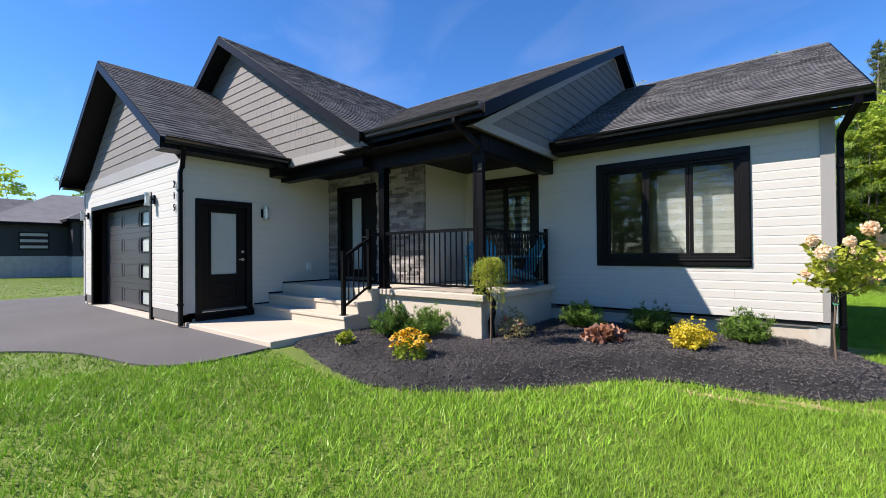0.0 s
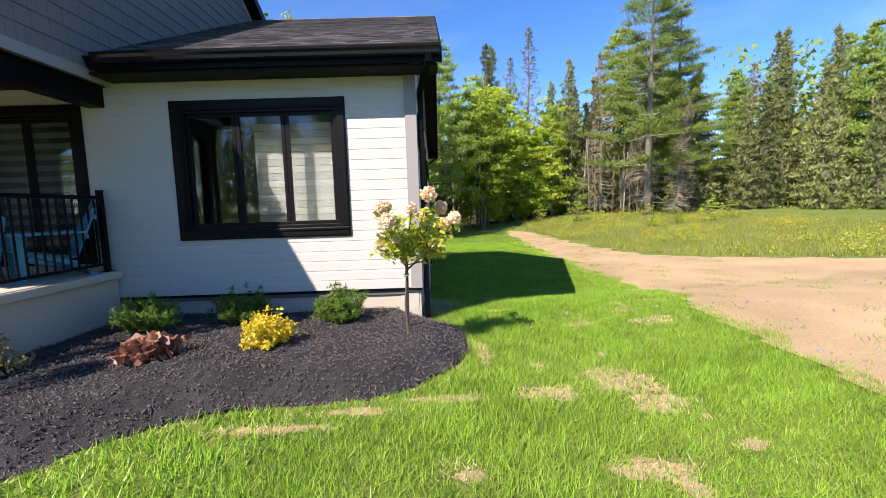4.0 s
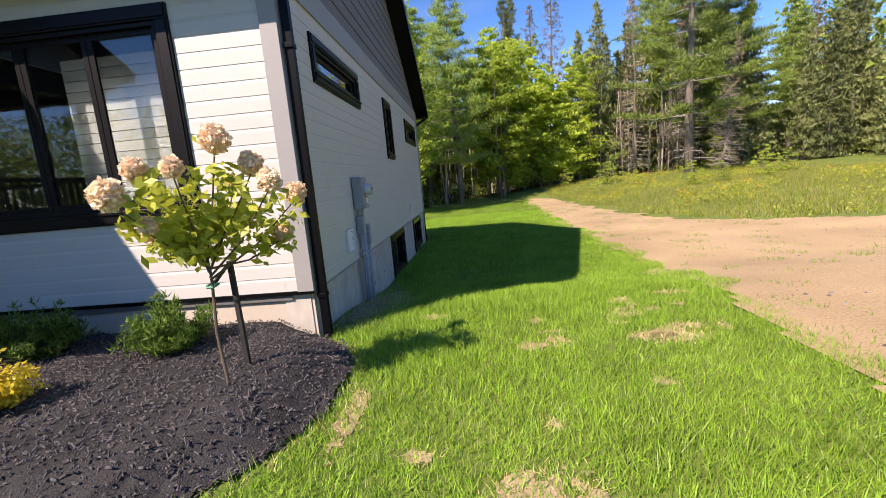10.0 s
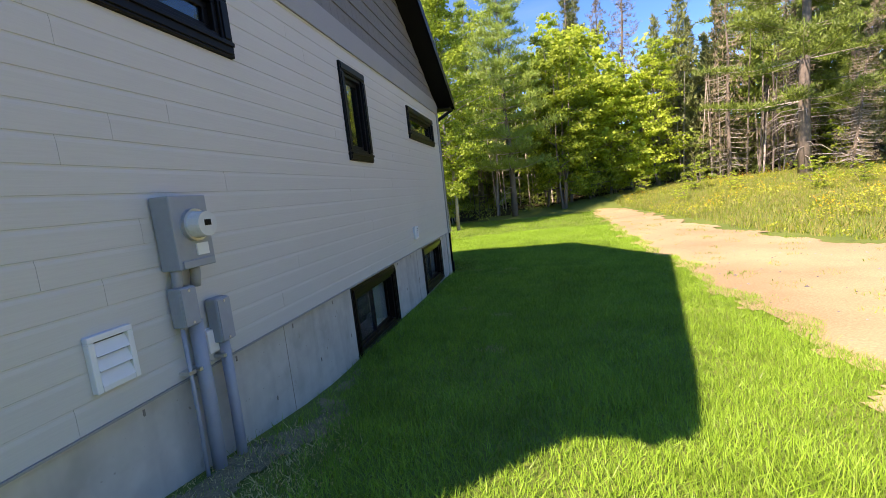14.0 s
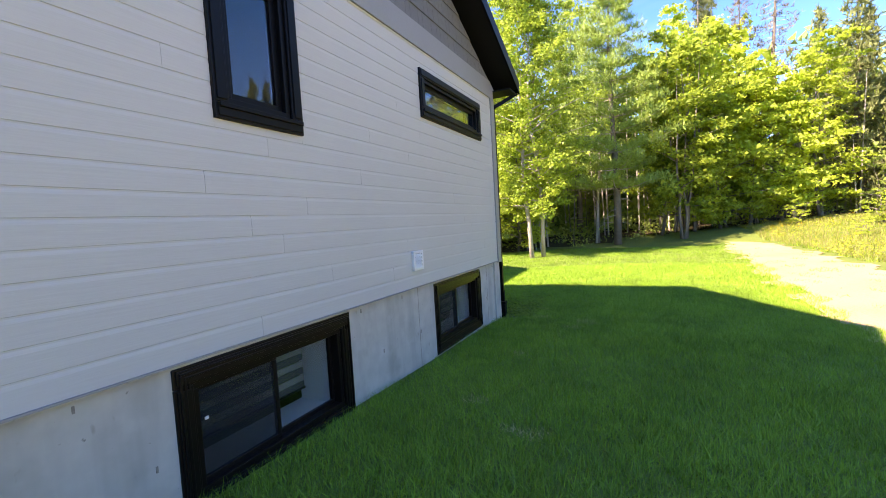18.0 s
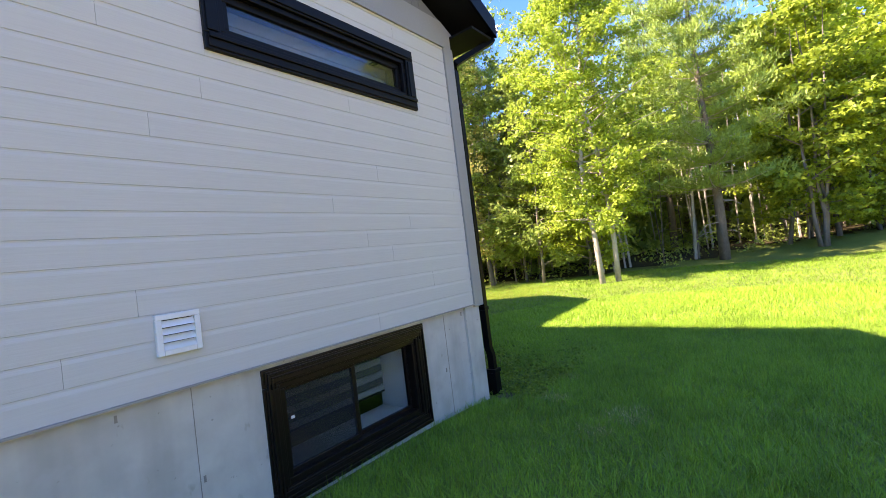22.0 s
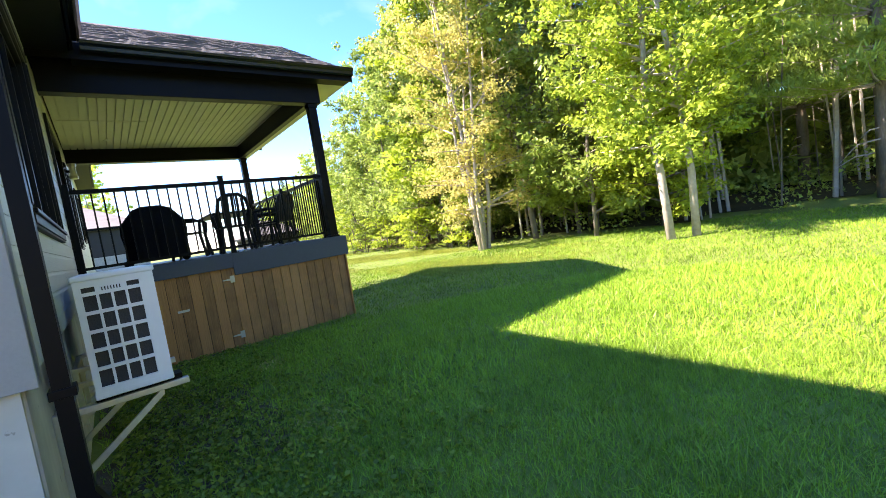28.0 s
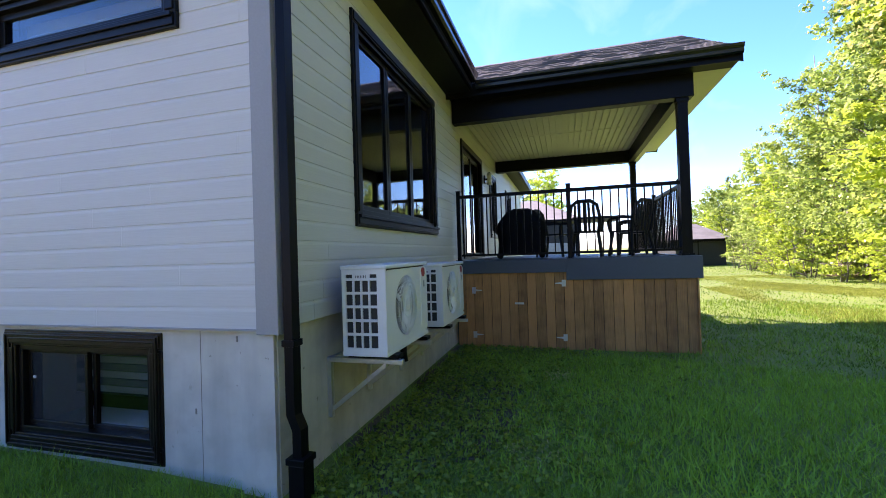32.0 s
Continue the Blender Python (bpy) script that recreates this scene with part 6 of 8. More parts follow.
DIRT = smooth_line([(3.6, -7.0), (3.6, -3.5), (3.75, -1.0), (4.15, 1.0), (4.5, 3.7), (4.55, 6.5), (4.75, 10.0), (4.75, 13.0), (4.85, 18.0), (5.0, 22.0), (5.25, 25.5)]) + smooth_line([(6.7, 24.5), (7.3, 16.0), (7.9, 11.5), (8.4, 9.0), (9.3, 7.0), (11.5, 4.5), (15.0, 1.0), (19.0, -7.0)])


def sheet(name, poly, lift, step, material, ragged=0.25):
    """A thin skin on the ground with a ragged edge."""
    xs, ys = [p[0] for p in poly], [p[1] for p in poly]
    ids, v, f = {}, [], []
    for j in range(int((max(ys) - min(ys)) / step) + 2):
        for i in range(int((max(xs) - min(xs)) / step) + 2):
            x, y = min(xs) + i * step, min(ys) + j * step
            wob = ragged * noise.noise((x * 1.3, y * 1.3, 3)), ragged * noise.noise((x * 1.3, y * 1.3, 9))
            if inside(x + wob[0], y + wob[1], poly):
                ids[i, j] = len(v)
                v.append((x, y, ground_z(x, y) + lift + 0.012 * noise.noise((x * 2, y * 2, 0))))
    for (i, j), a in ids.items():
        if all(k in ids for k in ((i + 1, j), (i, j + 1), (i + 1, j + 1))):
            f.append((a, ids[i + 1, j], ids[i + 1, j + 1], ids[i, j + 1]))
    return tagged(part(name, (v, f), material, smooth=True), kind="structure")


sheet("ground_dirt", DIRT, 0.022, 0.1, SOIL, 0.45)
PATCHES = [(1.85, -2.3, 0.36, 0.34), (1.15, -2.52, 0.34, 0.17), (1.96, -2.76, 0.3, 0.2), (3.0, -0.4, 0.25, 0.1), (2.95, 0.2, 0.22, 0.12), (3.35, -0.2, 0.2, 0.12), (3.15, -0.4, 0.3, 0.2), (3.7, 0.9, 0.25, 0.14), (2.24, -0.37, 0.16, 0.14), (1.08, 0.49, 0.16, 0.1),
           (0.35, -3.54, 0.2, 0.12), (1.5, -3.58, 0.3, 0.14), (1.7, -4.25, 0.22, 0.13), (1.3, -4.76, 0.26, 0.14), (0.8, -5.15, 0.2, 0.1), (0.38, -5.3, 0.25, 0.14), (-1.07, -2.95, 0.6, 0.09), (-0.5, -2.72, 0.45, 0.08), (0.3, -2.55, 0.4, 0.09), (0.72, -1.4, 0.1, 0.5),
           (1.42, 9.94, 0.22, 0.26), (1.29, 9.49, 0.16, 0.12), (0.88, 7.84, 0.16, 0.1), (1.53, 4.39, 0.18, 0.12), (1.54, 5.82, 0.2, 0.1), (0.95, 6.28, 0.14, 0.1), (0.61, 10.19, 0.22, 0.14), (0.46, 10.92, 0.2, 0.12), (0.42, 1.6, 0.42, 1.0), (0.3, 0.55, 0.22, 0.4), (-1.0, 11.4, 0.25, 0.2), (-3.0, 11.6, 0.3, 0.2)]
p_rng = random.Random(31)
for cx, cy, sx, sy, n in ((2.9, 0.3, 0.75, 0.5, 15), (1.15, -4.75, 0.6, 0.45, 14), (2.3, -1.7, 0.7, 0.7, 8), (4.1, 1.2, 0.3, 0.5, 4)):
    for k in range(n):
        PATCHES.append((cx + p_rng.gauss(0, sx), cy + p_rng.gauss(0, sy), p_rng.uniform(0.05, 0.17), p_rng.uniform(0.04, 0.11)))


def bare_patch(px, py, rx, ry, step=0.02):
    """A frayed skin of sandy soil that thins out among the grass."""
    ids, v, f = {}, [], []
    for j in range(int(2.8 * ry / step)):
        for i in range(int(2.8 * rx / step)):
            x, y = px - 1.4 * rx + i * step, py - 1.4 * ry + j * step
            q = ((x - px) / rx) ** 2 + ((y - py) / ry) ** 2
            if q + 0.9 * noise.noise((x * 5, y * 5, 1)) + 0.8 * noise.noise((x * 17, y * 17, 4)) < 0.75:
                ids[i, j] = len(v)
                v.append((x, y, ground_z(x, y) + 0.005 + 0.006 * noise.noise((x * 9, y * 9, 0))))
    for (i, j), a in ids.items():
        if all(k in ids for k in ((i + 1, j), (i, j + 1), (i + 1, j + 1))):
            f.append((a, ids[i + 1, j], ids[i + 1, j + 1], ids[i, j + 1]))
    if f:
        tagged(part("ground_bare_patch", (v, f), SANDY, smooth=True), kind="structure")


for spot in PATCHES[:20] + PATCHES[-41:]:
    bare_patch(*spot)

# bare damp soil along the foot of the back wall and the skirt
sheet("ground_damp_soil", smooth_line([(0.1, 9.98), (0.1, 10.35), (-0.8, 11.0), (-2.0, 11.25), (-3.4, 11.1), (-4.4, 11.2), (-4.9, 10.2), (-4.7, 9.98)]) + [(0.1, 9.98)], 0.008, 0.05, DAMP, 0.4)

# skin of tan dead grass along the foot of the side wall
sheet("ground_damp_soil", smooth_line([(0.02, 0.15), (0.35, 0.35), (0.5, 1.0), (0.5, 1.9), (0.35, 2.8), (0.2, 3.6), (0.02, 4.1)]) + [(0.02, 0.15)], 0.008, 0.05, DEADG, 0.35)

pr = np.random.default_rng(12)
pv, pf = [], []
for k in range(900):
    x, y = pr.uniform(3.9, 9.5), pr.uniform(-6.5, 15)
    if not inside(x - 0.15, y, DIRT) or not inside(x + 0.15, y, DIRT):
        continue
    q, z, b = pr.uniform(0.008, 0.022) * (1 + (k % 29 == 0)), ground_z(x, y) + 0.02, len(pv)
    for t in range(5):
        a = 2 * math.pi * t / 5 + pr.uniform(-0.3, 0.3)
        pv.append((x + q * math.cos(a), y + q * math.sin(a), z))
    pv.append((x + pr.uniform(-0.3, 0.3) * q, y + pr.uniform(-0.3, 0.3) * q, z + q * pr.uniform(0.5, 1.0)))
    pf += [(b + t, b + (t + 1) % 5, b + 5) for t in range(5)]
tagged(part("pebbles", (pv, pf), STONE), "small stones lying on the bare dirt", "stones", kind="stuff")


# ---- foliage helpers ----
def leaf_cloud(r, centres, per, size, spread, aspect=0.55, droop=0.0, flat=0.0, three=False):
    """Leaf quads, or three-cornered sprays, scattered round the centres; numpy in, lists out."""
    c = np.repeat(np.asarray(centres, float), per, axis=0)
    n = len(c)
    c = c + r.normal(0, 1, (n, 3)) * np.asarray(spread)
    u = r.normal(0, 1, (n, 3))
    u[:, 2] = u[:, 2] * (1 - flat) - droop
    u /= np.linalg.norm(u, axis=1, keepdims=True) + 1e-9
    w = r.normal(0, 1, (n, 3))
    w[:, 2] *= (1 - flat)
    v = np.cross(u, w)
    if flat:
        v[:, 2] *= (1 - flat)
    v /= np.linalg.norm(v, axis=1, keepdims=True) + 1e-9
    s = size * r.uniform(0.6, 1.25, (n, 1))
    if three:
        p = np.stack([c - u * s * 0.5, c + u * s * 0.3 + v * s * aspect * 0.62, c + u * s * 0.5 - v * s * aspect * 0.55], 1)
        return p.reshape(-1, 3), np.arange(3 * n).reshape(-1, 3)
    p = np.stack([c - u * s * 0.5, c + v * s * aspect * 0.5, c + u * s * 0.5, c - v * s * aspect * 0.5], 1)
    return p.reshape(-1, 3), np.arange(4 * n).reshape(-1, 4)


def clumped(r, clumps, per, size, aspect, flatten, up, needle=False):
    """Leaves, or needle sprays, on the shells of flattened clumps; they face outwards and up. clumps: (x, y, z, radius)."""
    q = np.repeat(np.asarray(clumps, float), per, axis=0)
    n = len(q)
    d = r.normal(0, 1, (n, 3))
    d /= np.linalg.norm(d, axis=1, keepdims=True) + 1e-9
    d[:, 2] = np.where(d[:, 2] < 0, d[:, 2] * 0.55, d[:, 2])
    c = q[:, :3] + d * q[:, 3:] * np.array([1, 1, flatten]) * r.uniform(0.2, 1.15, (n, 1))
    nrm = d * 0.45 + np.array([0, 0, up]) + r.normal(0, 0.6, (n, 3))
    nrm /= np.linalg.norm(nrm, axis=1, keepdims=True) + 1e-9
    w = r.normal(0, 1, (n, 3))
    u = np.cross(nrm, w)
    u /= np.linalg.norm(u, axis=1, keepdims=True) + 1e-9
    v = np.cross(nrm, u)
    s = size * r.uniform(0.6, 1.3, (n, 1))
    if needle:
        axis = nrm + np.array([0, 0, 0.25])
        axis /= np.linalg.norm(axis, axis=1, keepdims=True) + 1e-9
        p = np.stack([c - u * s * aspect * 0.5, c + u * s * aspect * 0.5, c + axis * s], 1)
        return p.reshape(-1, 3), np.arange(3 * n).reshape(-1, 3)
    p = np.stack([c - u * s * 0.55, c + u * s * 0.3 + v * s * aspect * 0.6, c + u * s * 0.45 - v * s * aspect * 0.5], 1)
    return p.reshape(-1, 3), np.arange(3 * n).reshape(-1, 3)


def fast_mesh(name, verts, faces, material, parent=None, label=""):
    me = bpy.data.meshes.new(name)
    verts, faces = np.asarray(verts, np.float32), np.asarray(faces, np.int32)
    k = faces.shape[1]
    me.vertices.add(len(verts))
    me.vertices.foreach_set("co", verts.ravel())
    me.loops.add(faces.size)
    me.loops.foreach_set("vertex_index", faces.ravel())
    me.polygons.add(len(faces))
    me.polygons.foreach_set("loop_start", np.arange(0, faces.size, k, dtype=np.int32))
    me.update(calc_edges=True)
    me.materials.append(material)
    ob = adopt(new(name, me), parent)
    return tagged(ob, label) if label else ob


YEW = mat("yew_needles", (0.035, 0.085, 0.018), 0.55, vary=0.5, grain=30, stain=6, bump=0, rand=0.9, tint=(0.20, 0.34, 0.055), trans=0.3, spec=0.2)
LEAFG = mat("green_leaf", (0.11, 0.20, 0.02), 0.5, vary=0.4, grain=10, stain=3, bump=0, rand=0.9, tint=(0.34, 0.44, 0.04), trans=0.4)
LIME = mat("lime_leaf", (0.20, 0.27, 0.02), 0.55, vary=0.3, grain=10, stain=3, bump=0, rand=0.9, tint=(0.42, 0.46, 0.05), trans=0.4)
GOLD = mat("gold_leaf", (0.42, 0.36, 0.015), 0.5, vary=0.3, grain=10, stain=3, bump=0, rand=0.9, tint=(0.70, 0.56, 0.04), trans=0.35)
COPPER = mat("bronze_leaf", (0.16, 0.06, 0.04), 0.5, vary=0.5, grain=10, stain=5, bump=0.1, rand=1.0, tint=(0.42, 0.20, 0.12), trans=0.2)
PETALY = mat("yellow_petal", (0.75, 0.42, 0.01), 0.5, vary=0.15, grain=20, bump=0, rand=0.4, trans=0.25)
PETALP = mat("pink_petal", (0.62, 0.12, 0.16), 0.5, vary=0.2, grain=20, bump=0, rand=0.4, trans=0.25)
PANICLE = mat("cream_pink_petal", (0.95, 0.62, 0.40), 0.6, vary=0.06, grain=20, stain=9, bump=0, rand=0.6, tint=(0.96, 0.86, 0.64), trans=0.3)
HYDL = mat("hydrangea_leaf", (0.22, 0.30, 0.025), 0.5, vary=0.3, grain=10, stain=3, bump=0, rand=0.9, tint=(0.50, 0.54, 0.07), trans=0.4)
BARK = mat("grey_bark", (0.18, 0.155, 0.13), 0.9, vary=0.35, grain=18, stain=3, bump=0.8, stretch=(2, 2, 0.5))
TWIG = mat("brown_twig", (0.12, 0.085, 0.055), 0.85, vary=0.3, grain=40, bump=0.4)
BROWN = mat("seed_brown", (0.05, 0.025, 0.01), 0.9, vary=0.3)


def twigs(bm, r, x, y, z, n, spread, h, rad):
    for _ in range(n):
        a, l = r.uniform(0, 2 * math.pi), r.uniform(0.4, 1.0)
        dx, dy = math.cos(a) * spread * l, math.sin(a) * spread * l
        tube(bm, [(x, y, z), (x + dx * 0.4, y + dy * 0.4, z + h * 0.55), (x + dx, y + dy, z + h * (1.05 - 0.35 * l))], rad, 5, taper=[1, 0.8, 0.4])


def bush(name, x, y, rx, rz, material, label, n=170, per=14, size=0.05, aspect=0.4, seed=1, droop=0.0, group="", category="shrub", spiky=0.0, branchy=False):
    z = bed_z(x, y) - 0.01
    b = thing(name, (x, y, z), label, category, group)
    r = np.random.default_rng(seed)
    rr = random.Random(seed)
    bm = bmesh.new()
    twigs(bm, rr, x, y, z, 9, rx * 0.75, rz * 1.2, 0.006)
    tagged(part("stems", bm, TWIG, b), kind="stuff")
    d = r.normal(0, 1, (n, 3))
    d /= np.linalg.norm(d, axis=1, keepdims=True)
    d[:, 2] = np.abs(d[:, 2]) * 1.0
    rad = r.uniform(0.45, 1.0, (n, 1)) ** 0.5
    lump = 1 + 0.22 * np.sin(d[:, :1] * 5 + seed) * np.cos(d[:, 1:2] * 4 + seed * 2)
    c = d * rad * lump * np.array([rx, rx, rz * 1.55]) * 0.92 + np.array([x, y, z + 0.03])
    if branchy:
        m = n // 6
        long_ = r.uniform(0.62, 1.12, (m, 1, 1))
        along = np.linspace(0.38, 1.0, 6).reshape(1, 6, 1)
        c = d[:m, None, :] * long_ * along * np.array([rx, rx, rz * 1.45]) + np.array([0, 0, 0.35 * rz]) * along ** 2 + r.normal(0, 0.012, (m, 6, 3)) + np.array([x, y, z + 0.02])
        c, n = c.reshape(-1, 3), m * 6
    if spiky:
        v, f = clumped(r, np.concatenate([c, np.full((n, 1), 0.035)], 1), per, size, aspect, 1.0, 0.5, True)
    else:
        v, f = leaf_cloud(r, c, per, size, (rx * 0.10, rx * 0.10, rz * 0.10), aspect, droop)
    v[:, 2] = np.maximum(v[:, 2], z + 0.005)
    fast_mesh("foliage", v, f, material, b)
    return b


for k, (x, y, rx, rz) in enumerate([(-5.42, -3.22, 0.40, 0.27), (-4.95, -2.98, 0.34, 0.26), (-3.30, -0.85, 0.36, 0.23), (-2.25, -0.58, 0.36, 0.24), (-0.97, -0.62, 0.36, 0.24)]):
    bush("yew_shrub", x, y, rx, rz, YEW, "low spreading dark green yew shrub in black mulch", 420, 17, 0.055, 0.24, 20 + k, group="yew shrubs", spiky=0.01, branchy=True)
bush("gold_spirea", -1.54, -1.6, 0.26, 0.2, GOLD, "rounded golden-yellow leafed shrub in black mulch", 300, 10, 0.042, 0.55, 31, branchy=True)
bush("coral_bells", -2.62, -1.82, 0.29, 0.13, COPPER, "low mound of bronze ruffled leaves in black mulch", 90, 4, 0.11, 0.9, 32, category="perennial")
bush("hosta", -5.62, -4.08, 0.15, 0.09, LIME, "small light green hosta clump in black mulch", 26, 2, 0.15, 0.42, 33, category="perennial")
rose = bush("rose_bush", -3.86, -2.15, 0.31, 0.27, mat("rose_leaf", (0.17, 0.20, 0.07), 0.5, vary=0.4, grain=10, bump=0, rand=0.9, tint=(0.40, 0.33, 0.15), trans=0.3), "loose rose bush with a few pink blooms in mulch", 90, 10, 0.045, 0.6, 34)
coneflower = bush("black_eyed_susan", -4.33, -4.06, 0.24, 0.17, LEAFG, "clump of bright yellow daisy flowers in black mulch", 120, 12, 0.06, 0.35, 35, category="perennial")


def daisy(bm_petal, bm_eye, c, n, rad, r):
    tilt = Vector((r.uniform(-0.5, 0.5), r.uniform(-0.5, 0.5), 1)).normalized()
    u = tilt.orthogonal().normalized()
    v = tilt.cross(u)
    for k in range(n):
        t = 2 * math.pi * k / n
        d = u * math.cos(t) + v * math.sin(t)
        s = tilt.cross(d) * rad * 0.3
        bm_petal.faces.new([bm_petal.verts.new(q) for q in (c + d * rad * 0.2, c + d * rad * 0.7 + s, c + d * rad - tilt * 0.006, c + d * rad * 0.7 - s)])
    cyl(bm_eye, c - tilt * 0.002, rad * 0.24, rad * 0.25, 8, tilt)


fr2 = random.Random(8)
bp, be = bmesh.new(), bmesh.new()
daisy(bp, be, Vector((0, 0, 0)), 11, 0.036, fr2)
PETAL_ME, EYE_ME = bpy.data.meshes.new("flower"), bpy.data.meshes.new("flower_eye")
bp.to_mesh(PETAL_ME), be.to_mesh(EYE_ME)
PETAL_ME.materials.append(PETALY), EYE_ME.materials.append(BROWN)
cz = bed_z(-4.33, -4.06)
for k in range(95):
    t, q = fr2.uniform(0, 2 * math.pi), math.sqrt(fr2.random())
    p = Vector((-4.33 + 0.27 * q * math.cos(t), -4.06 + 0.27 * q * math.sin(t), cz + 0.34 - 0.17 * q * q + fr2.uniform(-0.03, 0.03)))
    m = Matrix.Translation(p) @ Euler((fr2.uniform(-0.6, 0.6), fr2.uniform(-0.6, 0.6), fr2.uniform(0, 6))).to_matrix().to_4x4()
    fl = piece("flower", PETAL_ME, coneflower, m)
    piece("flower_eye", EYE_ME, fl, m)
for p in ((-3.95, -2.3, 0.50), (-4.0, -2.22, 0.46), (-3.72, -2.25, 0.42), (-4.1, -2.3, 0.22)):
    bm = bmesh.new()
    q = random.Random(int(p[2] * 100))
    for _ in range(16):
        d = Vector((q.gauss(0, 1), q.gauss(0, 1), q.gauss(0, 1))).normalized() * 0.022
        s = d.orthogonal().normalized() * 0.016
        w = d.cross(s).normalized() * 0.016
        bm.faces.new([bm.verts.new(Vector(p) + d + e) for e in (s, w, -s, -w)])
    part("bloom", bm, PETALP, rose)

# weeping standard by the porch
wx, wy = -3.82, -2.95
wz = bed_z(wx, wy)
weep = thing("weeping_standard", (wx, wy, wz), "small weeping larch-like standard with a lime mop head", "tree")
bm = bmesh.new()
tube(bm, [(wx, wy, wz - 0.03), (wx + 0.01, wy, wz + 0.4), (wx, wy + 0.01, wz + 0.95), (wx - 0.02, wy, wz + 1.12)], 0.014, 8)
part("trunk", bm, TWIG, weep)
r = np.random.default_rng(44)
strands, tw = [], bmesh.new()
for k in range(62):
    a = 2 * math.pi * k * 0.618
    q = r.uniform(0.08, 0.24)
    drop = r.uniform(0.28, 0.62) * (1.0 if q > 0.14 else 0.6)
    top = wz + 1.16 + r.uniform(-0.05, 0.06)
    pts = [(wx, wy, top - 0.05), (wx + q * 0.6 * math.cos(a), wy + q * 0.6 * math.sin(a), top), (wx + q * math.cos(a), wy + q * math.sin(a), top - 0.12), (wx + q * 1.05 * math.cos(a), wy + q * 1.05 * math.sin(a), top - drop)]
    if k % 3 == 0:
        tube(tw, pts, 0.003, 4)
    for s in np.linspace(0.15, 1, 13):
        i = min(int(s * 3), 2)
        f = s * 3 - i
        strands.append(np.array(pts[i]) * (1 - f) + np.array(pts[i + 1]) * f)
part("branching", tw, TWIG, weep)
v, f = leaf_cloud(r, strands, 9, 0.05, (0.014, 0.014, 0.012), 0.14, 0.6)
fast_mesh("foliage", v, f, LIME, weep)

# hydrangea standard and its stake
hx, hy = -0.10, -1.33
hz = bed_z(hx, hy)
hyd = thing("hydrangea_tree", (hx, hy, hz), "hydrangea standard with cream and pink flower heads", "tree")
bm = bmesh.new()
tube(bm, [(hx, hy, hz - 0.03), (hx - 0.02, hy, hz + 0.35), (hx + 0.01, hy, hz + 0.72), (hx, hy, hz + 0.92)], 0.012, 8, taper=[1, 0.85, 0.75, 0.7])
part("trunk", bm, TWIG, hyd)
hr = random.Random(17)
heads = [(-0.21, -0.19, 1.41, 0.075), (-0.13, -0.49, 1.27, 0.1), (-0.27, -0.09, 1.02, 0.05), (-0.19, 0.10, 1.42, 0.06), (0.10, -0.31, 1.39, 0.065), (0.28, -0.18, 1.53, 0.1), (0.40, -0.04, 1.39, 0.09), (0.54, -0.14, 1.28, 0.085), (0.45, 0.42, 1.2, 0.09), (0.36, 0.33, 0.94, 0.085), (-0.06, -0.35, 1.09, 0.05), (0.18, 0.12, 1.3, 0.06)]
bm = bmesh.new()
for x, y, z, q in heads:
    b = Vector((hx, hy, hz + hr.uniform(0.7, 0.9)))
    e = Vector((hx + x, hy + y, hz + z - 0.04))
    tube(bm, [b, b.lerp(e, 0.5) + Vector((0, 0, -0.05)), e], 0.008, 5, taper=[1, 0.8, 0.5])
part("branching", bm, TWIG, hyd)
r = np.random.default_rng(46)
cs = []
for x, y, z, q in heads:
    for _ in range(17):
        t = 0.1 + 0.8 * hr.random() ** 0.7
        cs.append((hx + x * t + hr.gauss(0, 0.06), hy + y * t + hr.gauss(0, 0.06), hz + 0.86 + (z - 0.92) * t + hr.gauss(0, 0.05)))
v, f = leaf_cloud(r, cs, 6, 0.085, (0.04, 0.04, 0.03), 0.55, 0.2, 0.35)
fast_mesh("foliage", v, f, HYDL, hyd)
for i, (x, y, z, q) in enumerate(heads):
    n = 420
    d = r.normal(0, 1, (n, 3))
    d /= np.linalg.norm(d, axis=1, keepdims=True)
    c = np.array([hx + x, hy + y, hz + z]) + d * np.array([q, q, q * 1.05]) * r.uniform(0.7, 1.0, (n, 1)) * 0.76
    v, f = leaf_cloud(r, c, 2, 0.027, (0.006, 0.006, 0.006), 0.95)
    fast_mesh("flower_head", v, f, PANICLE, hyd)
stake = thing("plant_stake", (hx + 0.03, hy + 0.27, hz), "dark wooden stake tied to the hydrangea", "stake")
bm = bmesh.new()
prism(bm, [(hx - 0.035, hy + 0.28, hz - 0.1), (hx - 0.005, hy + 0.28, hz - 0.1), (hx - 0.005, hy + 0.31, hz - 0.1), (hx - 0.035, hy + 0.31, hz - 0.1)], (0.015, -0.05, 0.88))
BLACKST = mat("black_stained_wood", (0.022, 0.019, 0.017), 0.75, vary=0.4, grain=30, bump=0.3)
part("post", bm, BLACKST, stake)
bm = bmesh.new()
tube(bm, [(hx - 0.005, hy + 0.245, hz + 0.765), (hx - 0.003, hy + 0.13, hz + 0.72), (hx, hy + 0.03, hz + 0.675)], 0.013, 6)
part("arm", bm, BLACKST, stake)
bm = bmesh.new()
tube(bm, [(hx - 0.022, hy - 0.015, hz + 0.66), (hx + 0.02, hy - 0.022, hz + 0.66), (hx + 0.03, hy + 0.03, hz + 0.67), (hx - 0.02, hy + 0.04, hz + 0.67), (hx - 0.022, hy - 0.015, hz + 0.67)], 0.008, 5)
part("tie", bm, mat("green_tie", (0.02, 0.22, 0.12), 0.5), stake)


